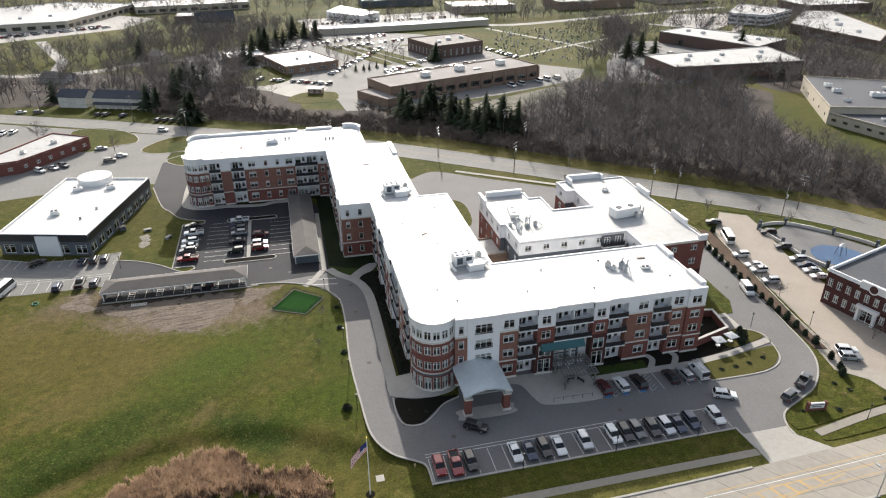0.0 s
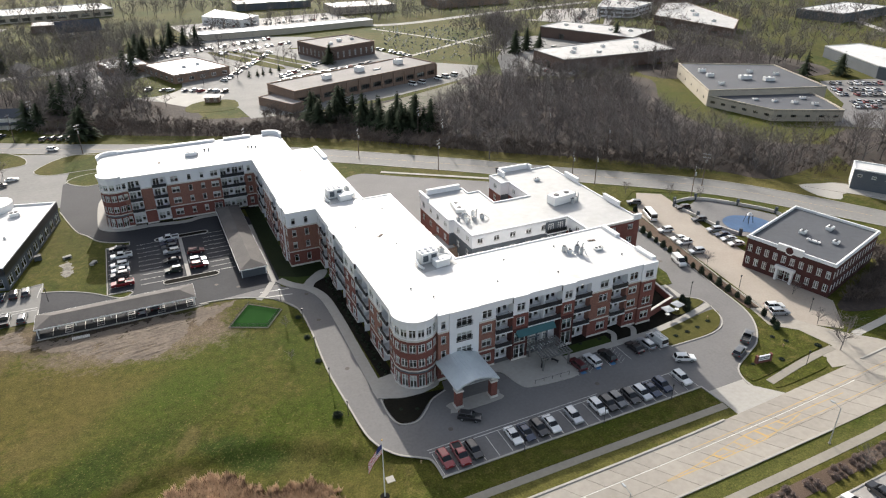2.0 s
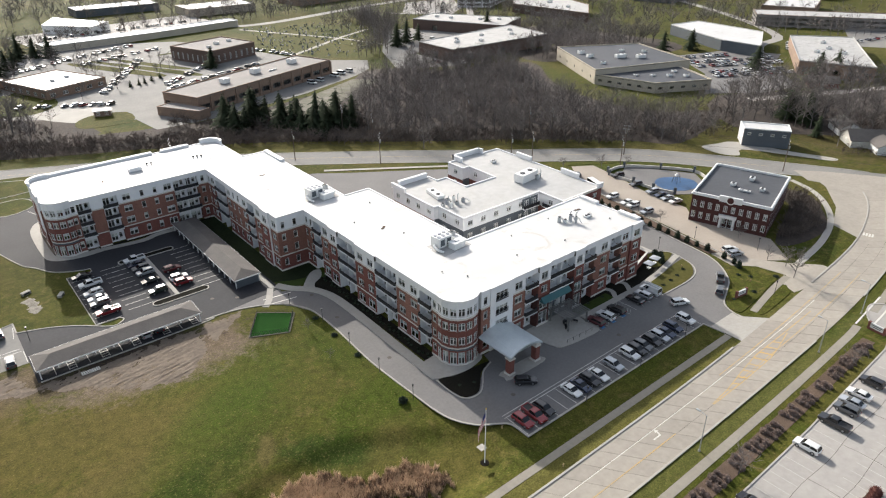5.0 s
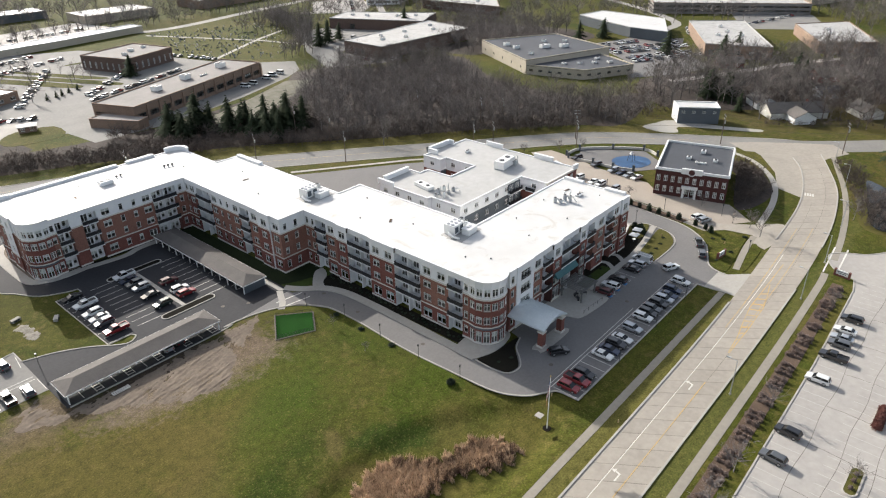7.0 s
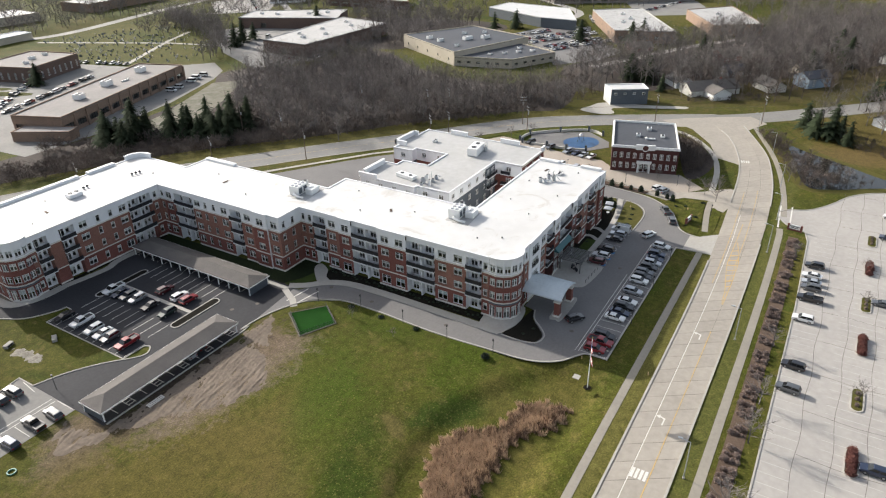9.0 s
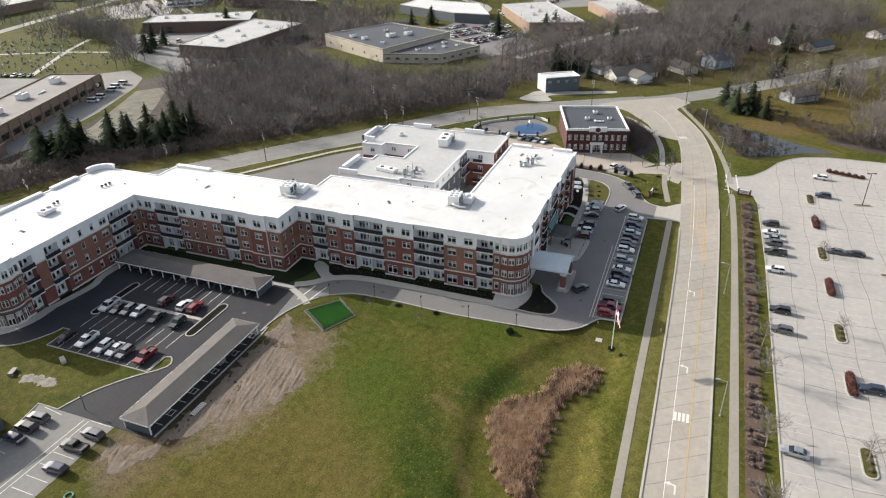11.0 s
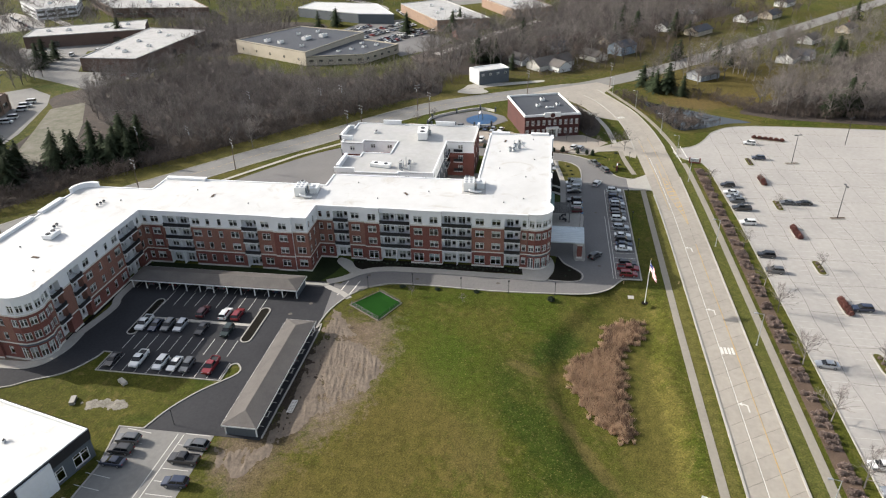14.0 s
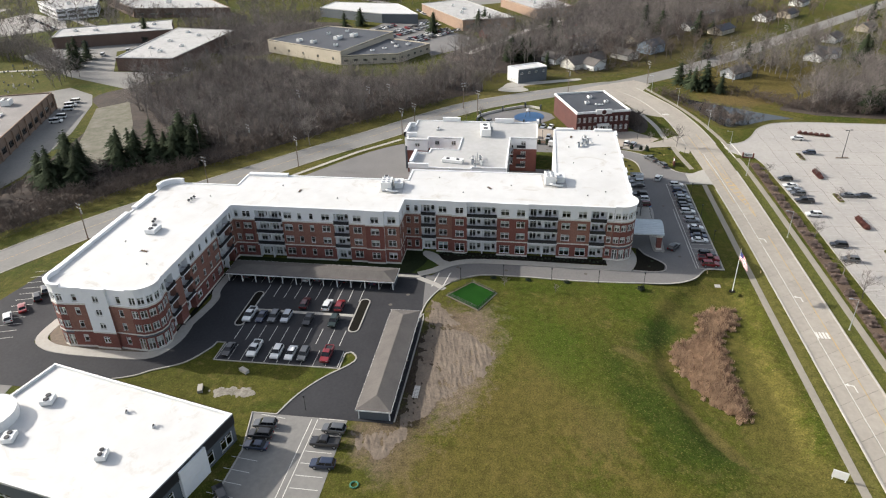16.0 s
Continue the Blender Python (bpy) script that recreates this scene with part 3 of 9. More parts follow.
sheet("crosswalk_line", [(104.0, 56.0), (120.6, 57.0), (120.6, 57.4), (104.0, 56.4)], 0.05, LZ, PAINT_LINE, "white crosswalk line at the lot entrance", "marking")

# kerbs and walks of the avenue
kerb("kerb", [p for p in NORTH if p[0] < 76], 0, 0.2, 0.4)
kerb("kerb", [p for p in NORTH if 113 < p[0] < 188], 0, 0.2, 0.4)
kerb("kerb", [p for p in SOUTH if p[0] < 92], 0, 0.2, 0.4)
kerb("kerb", [p for p in SOUTH if 117 < p[0] < 198], 0, 0.2, 0.4)

# ---- paved areas of the apartment site ----
SITE = curve([(91, 72.4), (87.5, 74.5), (86, 78), (88, 83), (94, 86), (99.5, 88.7), (104.7, 94), (107.6, 100), (109.3, 110), (111, 121), (115, 147), (117.5, 162), (112, 178), (98, 196), (66, 218.5), (52, 228), (42, 222)], 5)
SITE += [(42, 100), (30, 100), (16.5, 97)] + [(16.5, 150)] + curve([(14, 154), (8, 158.5)], 3)
SITE += [(8, 165), (-12, 165)] + curve([(-12, 158.4), (-3.5, 157.2), (5, 153), (9.2, 146.5), (9.8, 136), (9.1, 120), (9.6, 106), (10.4, 96), (13.2, 90.4), (17, 87.6), (18.6, 86), (18.8, 81.9)], 5)
SITE += [(76.4, 81.9), (77, 76), (77, 71.5)]
sheet("driveway", SITE, -0.1, 0.05, ASPHALT, "grey asphalt drive and front car park of the apartments", "driveway")
sheet("driveway_apron", [(77, 72), (91, 72.6), (86.5, 77.5), (86.5, 80), (77, 80)], 0, 0.07, CONCRETE, "concrete apron where the drive meets the avenue", "driveway")
LOT = [(8.5, 160), (8.5, 206), (5, 211.8), (-24, 211.8)] + curve([(-28, 212), (-31, 215), (-32, 222), (-32, 243), (-30, 246)], 4)
LOT += [(-8, 246), (12, 246), (8, 262), (-36, 270), (-46, 262), (-46, 236)] + curve([(-41, 218), (-38, 213), (-34.5, 207), (-29, 203.6), (-26.5, 203), (-26.5, 201)], 4)
LOT += [(-32.6, 201), (-32.6, 172.5)] + curve([(-27.5, 172.5), (-27, 171), (-30, 169.8), (-36, 175), (-42, 178.8), (-48, 181)], 4) + [(-48, 157.6), (-13, 157.6), (-11, 158)]
sheet("car_park", LOT, -0.1, 0.056, ASPHALT_NEW, "dark grey asphalt car park behind the apartments", "car park")
sheet("car_park", [(-47.8, 186), (-47.8, 166.6), (-67, 166.6), (-160, 172), (-160, 195), (-82, 190), (-69, 184.5), (-58, 184)], -0.1, 0.045, ASPHALT_OLD, "bleached asphalt strip of parking beside the shop", "car park")
sheet("car_park", [(-45, 240), (-45, 268), (-42, 296), (-58, 303), (-125, 335), (-190, 330), (-190, 215), (-82, 238)], -0.1, 0.03, ASPHALT_OLD, "bleached asphalt yard round the shops", "car park")
for ring_of in ([(-89.4, 314.4), (-75.0, 315.5), (-62.4, 303.0), (-59.8, 291.5), (-68.0, 288.8), (-72.1, 283.4), (-84.0, 286.4)], [(-56.3, 281.8), (-47.3, 294.4), (-34.5, 295.2), (-18.7, 288.7), (-16.0, 281.5), (-27.6, 275.5), (-40.8, 274.8), (-51.7, 274.7)], [(-44.9, 263.8), (-40.5, 269.3), (-31.1, 269.9), (-28.9, 261.2), (-37.8, 256.9)]):
    sheet("lawn_island", curve(ring_of, 3, True), 0, 0.09, TURF, "lawn island between the drives of the shops")
    kerb("kerb", curve(ring_of, 3, True), 0, 0.13, 0.35, True)
for k, line in enumerate(([(9.3, 146), (5, 153), (-3.5, 157.3), (-12, 158.4), (-12.5, 157.4), (-47.5, 157.4)], )):
    kerb("kerb", curve(line, 4), 0, 0.18, 0.3)
kerb("kerb", curve([(18.8, 82), (18.6, 86), (17, 87.6), (13.2, 90.4), (10.4, 96), (9.6, 106), (9.1, 120), (9.8, 136), (9.2, 146.5), (5, 153)], 5), 0, 0.18, 0.35)
kerb("kerb", [(18.6, 81.7), (76.6, 81.7), (77, 76.4)], 0, 0.18, 0.4)
kerb("kerb", SITE[10:62], 0, 0.18, 0.35)
kerb("kerb", curve([(-46, 236), (-41, 218), (-38, 213), (-34.5, 207), (-29, 203.6), (-26.5, 203)], 4) + [(-26.5, 201), (-32.8, 201), (-32.8, 172.5)] + curve([(-27.5, 172.5), (-27, 171), (-30, 169.8), (-36, 175), (-42, 178.8), (-48, 181)], 4), 0, 0.18, 0.3)
kerb("kerb", [(-48, 181), (-48, 186), (-58, 184), (-69, 184.4), (-82, 190)], 0, 0.18, 0.3)

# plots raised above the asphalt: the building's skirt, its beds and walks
sheet("lawn_strip", [(8.7, 160.5), (13.5, 158), (21, 158), (21, 168), (13, 168), (13, 214), (8.7, 211)], 0.0, 0.13, SHADE_GRASS, "lawn strip in a shade-darkened green between carport and apartments")
sheet("planting_bed", [(18.4, 110), (21.3, 110), (21.3, 158), (15, 158), (15.8, 152), (18.2, 146)], 0.0, 0.135, MULCH, "dark mulch bed along the brick wall", "planting bed")
WALKIN = curve([(8.2, 162), (10.5, 158.3), (14.5, 154), (16.6, 148), (17, 138), (16.8, 124), (16.6, 110), (16.6, 106)], 6)
ribbon("sidewalk", WALKIN, 2.3, 0.0, 0.17, CONCRETE, "curved concrete walk beside the drive")
sheet("sidewalk", curve([(15.6, 106.5), (17.2, 105.2), (21, 104), (25, 104), (29, 105.8), (29, 112), (18.2, 112), (15.6, 110)], 4, True), 0, 0.175, CONCRETE, "concrete forecourt round the corner tower", "pavement")
sheet("sidewalk", curve([(14.5, 153), (16.5, 156.5), (19.5, 158.5), (21.2, 162), (19, 162.5), (16, 160), (13, 156)], 4, True), 0, 0.172, CONCRETE, "concrete path to a side door", "pavement")
sheet("planting_bed", curve([(16.4, 105), (16.3, 100), (17.4, 97.4), (20, 97), (22.5, 99), (25, 101.5), (28.6, 103), (25, 103.6), (20, 104)], 5, True), 0, 0.15, MULCH, "dark mulch island at the entrance", "planting bed")
kerb("kerb", curve([(16.0, 105.4), (15.9, 100), (17.1, 97.0), (20.2, 96.6), (22.9, 98.7), (25.3, 101.2), (28.8, 102.7)], 5), 0, 0.19, 0.3)
sheet("drive", [(19, 95.5), (30, 91), (44, 92), (46, 97), (40, 105.6), (29.4, 105.6), (28.9, 103.4), (26, 102), (23, 99.6)], -0.1, 0.048, ASPHALT, "shaded asphalt drive under the canopy", "driveway")
# sheet that darkens the lawn where the walls shade it
sheet("ground_cover", [(8.4, 164), (12.9, 161.5), (20.6, 159.6), (20.8, 167.4), (12.8, 167.4), (12.8, 213), (8.4, 213)], 0, 0.152, SHADE_COVER, "dark ground cover with the wall shade put into its green")
PLAZA = curve([(38.5, 106.2), (39.2, 104.5), (42, 103.2), (43.3, 98.4), (45.2, 96.3), (54.3, 95.4), (56.8, 96.4), (57.2, 99), (56.7, 100.6)], 5) + [(56.7, 106.2)]
sheet("plaza", PLAZA, 0, 0.18, CONCRETE, "pale concrete entrance plaza", "pavement")
kerb("kerb", PLAZA[:-1], 0, 0.195, 0.25)
sheet("planting_bed", [(57.5, 102.4), (83.2, 102.4), (96, 104), (96, 110), (57.5, 107)], 0, 0.14, MULCH, "dark mulch bed before the front wall", "planting bed")
sheet("lawn_strip", [(57.2, 102.2), (70, 102.2), (70, 105), (57.2, 105)], 0, 0.15, SHADE_GRASS, "small lawn in a shade-darkened green before the front wall")
ribbon("sidewalk", [(57, 101.4), (80, 101.4), (90, 102.7), (101.3, 105.2)], 1.7, 0, 0.18, CONCRETE, "concrete walk before the parked cars")
for x in (71.5, 77):
    ribbon("sidewalk", curve([(x, 106.5), (x + 0.6, 104.6), (x - 1.2, 102)], 4), 1.3, 0, 0.17, CONCRETE, "short concrete path to a patio door")
sheet("lawn_island", curve([(81, 95.6), (93, 95.8), (98.4, 98.6), (100.6, 103), (90, 101.8), (81, 100.6)], 5, True), 0, 0.15, STRAW_GRASS, "straw-green lawn island with planted rings")
kerb("kerb", curve([(80.6, 95.3), (93, 95.4), (98.8, 98.3), (101, 104), (101, 108), (98, 110.8)], 5), 0, 0.18, 0.3)
sheet("lawn_island", curve([(91, 104.6), (100.5, 106.4), (100.2, 108.6), (97, 110.6), (92, 110)], 5, True), 0, 0.15, STRAW_GRASS, "straw-green lawn corner by the terrace")
sheet("lawn_island", [(84, 117), (100.2, 117), (102.8, 122), (103.2, 133), (86, 133)], 0, 0.14, TURF, "lawn between the wings")
ribbon("sidewalk", [(97.5, 111), (98, 116.5), (84, 116.8)], 1.6, 0, 0.17, CONCRETE, "concrete walk round the terrace")
ribbon("sidewalk", [(7, 161.5), (7.6, 200)], 1.3, 0, 0.16, CONCRETE, "narrow concrete walk behind the carport")
ribbon("sidewalk", curve([(-21, 212.9), (-27, 212.8), (-32.6, 215.5), (-33.6, 222), (-33.4, 236), (-32, 242), (-29, 245), (-22, 245)], 4), 2.6, 0, 0.18, CONCRETE, "wide pale walk round the corner towers")
ribbon("sidewalk", curve([(-21, 212.8), (-10, 211.2), (-5, 212.6), (5, 212.4)], 4), 2.0, 0, 0.18, CONCRETE, "pale walk along the rear wing")
sheet("gravel_bed", [(-21, 213.6), (-27, 213.7), (-31.6, 216), (-32.5, 222), (-32.3, 236), (-31, 241.4), (-28, 243.8), (-22, 243.8), (-22, 238), (-30, 230), (-29, 217), (-21, 215)], 0, 0.145, DIRT, "tan gravel bed round the corner towers", "planting bed")
sheet("planting_bed", [(-30, 213.5), (12, 213.2), (12, 214.2), (-30, 214.6)], 0, 0.15, MULCH, "narrow mulch bed at the rear wing", "planting bed")

# walks and verges of the avenue
ribbon("sidewalk", [(-420, 75.0), (-60, 75.0), (0, 75.4), (76.8, 75.4)], 1.6, 0, 0.06, WALK, "concrete walk along the avenue")
ribbon("sidewalk", curve([(90.5, 77), (104, 79.2), (113, 80)], 4), 1.7, 0, 0.07, WALK, "concrete walk along the avenue")
ribbon("sidewalk", curve([(122, 81.5), (140, 83.5), (156, 88), (168, 95), (176, 103), (180, 112)], 5), 1.9, 0, 0.06, CONCRETE, "curving concrete walk")
ribbon("sidewalk", curve([(-420, 57.1), (-60, 57.1), (0, 57.1), (60, 57.3), (95, 58.0), (103, 58.6)], 4), 1.7, 0, 0.06, WALK, "concrete walk on the far verge")
ribbon("sidewalk", curve([(112, 58.6), (128, 60.6), (147, 64), (166, 69), (186, 76), (197, 80)], 5), 1.7, 0, 0.06, WALK, "concrete walk on the far verge")
sheet("mulch_strip", [(-420, 52.0), (-60, 52.0), (60, 52.2), (99, 53.2), (99, 55.8), (60, 55.3), (-60, 55.2), (-420, 55.2)], 0, 0.05, MULCH_BROWN, "bark mulch strip under the roadside shrubs")

# car park across the avenue
FARLOT = [(-420, 49.5), (0, 49.5), (60, 49.7), (98, 50.8)] + curve([(104, 52), (107, 57.5), (114, 60.5), (118, 58), (121, 52.5), (128, 47.5), (140, 41), (147, 30), (148, 8), (147, -40)], 4) + [(146, -300), (-420, -300)]
sheet("car_park", FARLOT, -0.1, 0.04, ASPHALT_LOT, "large sun-bleached asphalt car park with painted bays", "car park")
kerb("kerb", FARLOT[:-2], 0, 0.15, 0.3)

# drive and yard between the apartments and the brick office
sheet("brick_lot", [(113.5, 117), (112.4, 100), (114, 93)] + curve([(117, 88), (121, 82.5), (126, 77), (124, 74.8), (112, 74.2), (106.5, 75)], 4) + [(109, 80), (113.5, 80.5), (112, 88), (107.5, 92.5)], -0.1, 0.052, ROAD_SLAB, "tan concrete drive to the brick office", "driveway")
sheet("brick_lot", [(112.6, 100), (117.5, 132), (121, 156), (132, 170.5), (139, 166), (137, 154), (133, 140), (131.5, 122), (126, 116), (130.5, 93.6), (122, 84), (117, 88), (112.6, 95)], -0.1, 0.058, PAVER, "tan paved car park beside the brick office", "car park")
sheet("hedge_bed", [(108.6, 100), (111.4, 99), (113, 112), (117.6, 138), (121, 158), (118.5, 161), (115.6, 147), (111.6, 121)], 0, 0.15, MULCH_BROWN, "mulched strip with clipped evergreens between the drives", "planting bed")
kerb("kerb", [(112, 98), (113.4, 112), (118, 138), (121.4, 157)], 0, 0.2, 0.3)
sheet("lawn_island", curve([(88.6, 83), (87.4, 79.6), (89.5, 78.6), (104, 80.4), (110.5, 81.4), (111, 84), (108, 91), (106, 93.4), (103, 90.4), (98.6, 87.2)], 4, True), 0, 0.12, TURF, "lawn with the entrance sign", "ground")
sheet("lawn_island", curve([(92, 74.8), (104, 75.4), (106, 76.2), (108.4, 78.2), (103, 77.8), (91.5, 76)], 4, True), 0, 0.12, TURF, "roadside lawn wedge")
sheet("rough_grass", curve([(130, 92), (134, 87), (150, 86.5), (166, 96), (172, 104), (168, 112), (159, 108), (158.5, 102)], 4, True), 0, 0.06, LITTER, "rough brown bank behind the brick office")
sheet("verge", [(66, 221.5), (98, 198), (112, 181), (119, 163), (132, 172), (148, 162), (112, 191.5), (80, 217)], 0, 0.1, TURF, "grass strip between the drive and the main road")
ribbon("sidewalk", [(60, 226.5), (97, 201), (113, 186.5)], 1.5, 0, 0.14, CONCRETE, "concrete walk along the main road")
sheet("lawn_island", curve([(44, 188), (50, 200), (55, 196), (53, 180), (44, 180)], 4, True), 0, 0.12, TURF, "lawn corner behind the apartments")

# rear: woods, yards and the cemetery
sheet("forest_floor", curve([(12, 300), (60, 270), (110, 228), (140, 206), (172, 176), (186, 160), (228, 168), (240, 176), (216, 194), (212, 225), (222, 262), (248, 300), (235, 318), (200, 322), (180, 345), (160, 352), (130, 330), (60, 316), (20, 322)], 4, True), -0.1, 0.02, LITTER, "brown leaf litter under the bare wood")
sheet("office_yard", [(30, 318), (62, 318), (110, 330), (150, 346), (166, 356), (178, 376), (150, 402), (128, 395), (40, 360), (28, 340)], -0.1, 0.04, ASPHALT_OLD, "bleached asphalt yard round the long brick block", "car park")
sheet("office_yard", [(-45, 400), (28, 340), (128, 396), (150, 404), (132, 470), (110, 520), (40, 560), (-60, 470)], -0.1, 0.033, ASPHALT_OLD, "pale asphalt yards with parked cars", "car park")
for ring_of in ([(-22, 421), (5.4, 434), (8, 404), (4.1, 388), (-10, 380), (-30, 392)], [(4.8, 351.5), (14, 360), (28.5, 356), (25.7, 338), (6, 340)], [(45, 486), (49, 486), (84, 417), (78, 411)], [(55.9, 486), (63.5, 479), (86.5, 429), (77.2, 434)], [(34, 482), (39, 487), (68, 428), (62.3, 421)], [(86, 478), (92, 482), (126, 480), (132, 474)]):
    sheet("lawn_island", curve(ring_of, 3, True), 0, 0.07, TURF, "worn grass island in the far yards")
sheet("gravel_lot", curve([(-8, 377), (12.7, 390), (25.5, 368), (8.6, 350)], 4, True), 0, 0.06, CONCRETE, "pale gravel lot behind the brush", "car park")
sheet("dirt_yard", [(144, 340), (156, 330), (124, 310), (98, 296), (80, 286), (64, 296), (62, 309), (92, 316)], 0, 0.045, YARD, "weedy grey hardstanding by the block")
sheet("cemetery", [(138, 440), (172, 386), (222, 418), (262, 512), (164, 545)], -0.1, 0.03, TURF, "cemetery lawn with rows of small stones")
ribbon("path", [(150, 420), (208, 455), (240, 470)], 3.0, 0, 0.05, CONCRETE, "pale cemetery path")
ribbon("path", [(165, 535), (205, 450), (215, 412)], 3.0, 0, 0.055, CONCRETE, "pale cemetery path")
sheet("works_yard", [(178, 345), (205, 330), (214, 326), (212, 372), (262, 400), (300, 372), (310, 392), (270, 450), (245, 455), (200, 392)], -0.1, 0.035, ASPHALT_OLD, "bleached asphalt yard between the works", "car park")
sheet("works_lot", [(262, 196), (285, 178), (312, 172), (345, 205), (382, 218), (370, 246), (330, 258), (309, 232), (300, 220)], -0.1, 0.035, ASPHALT, "asphalt car park of the cream works", "car park")

# ---- the apartment building ----
ROOF_Z, TOP_Z, BAND_Z, WHITE_Z = 15.78, 15.9, 4.4, 11.65
LEVELS = ((2.55, 2.0), (6.35, 1.9), (9.85, 1.9), (13.35, 1.9))
FLOORS = (0.2, 4.5, 8.0, 11.5)
home = thing("apartment_building", "four-storey brick apartment building with white top floor and roof", "building")
MATS = [BRICK_RED, BRICK, BRICK_DARK, PANEL, STONE, TEAL, SLATE]
BANDS = {
    "W": ((0, 0), (BAND_Z, 1), (WHITE_Z, 3)), "w": ((0, 0), (BAND_Z, 1), (WHITE_Z, 3)), "p": ((0, 0), (BAND_Z, 1), (WHITE_Z, 3)),
    "D": ((0, 0), (WHITE_Z, 3)), "d": ((0, 0), (WHITE_Z, 3)), "H": ((0, 3),), "E": ((0, 2), (8.2, 0), (WHITE_Z, 3)), "T": ((0, 0), (3.9, 6), (BAND_Z, 0), (WHITE_Z, 3)),
    "N": ((0, 0), (WHITE_Z, 3)), "P": ((0, 0), (BAND_Z, 3)), "G": ((0, 6), (8.0, 1), (WHITE_Z, 3)),
}


def balcony(parent, x, y, z, yaw, w, posts):
    """A slab in a recess, with a dark iron railing; outside towards -y."""
    key = ("balcony", round(w, 1), posts)
    if key not in PANES:
        s, r = Shape(), Shape()
        s.box(-w / 2 - 0.1, w / 2 + 0.1, -0.55, 1.58, -0.24, 0)
        e = 0.042
        for z0, z1 in ((1.0, 1.07), (0.1, 0.15)):
            r.box(-w / 2 - 0.05, w / 2 + 0.05, -0.52, -0.46, z0, z1)
        r.box(-w / 2, w / 2, -0.485, -0.48, 0.12, 1.0)
        n = int(w / 0.28)
        for i in range(n + 1):
            x0 = -w / 2 + w * i / n
            r.box(x0 - e, x0 + e, -0.51, -0.47, 0.0, 1.02)
        for sx in (-1, 1):
            r.box(sx * (w / 2) - 0.03, sx * (w / 2) + 0.03, -0.5, 0.0, 0.1, 1.05)
        PANES[key] = (s.mesh("balcony", [PANEL]), r.mesh("railing", [IRON]))
    sm, rm = PANES[key]
    b = new("balcony", sm)
    b.parent = parent
    b.matrix_basis = pose(x, y, z, 0, 0, yaw)
    q = new("railing", rm)
    q.parent = b
    tagged(q, "black iron railing")
    return b


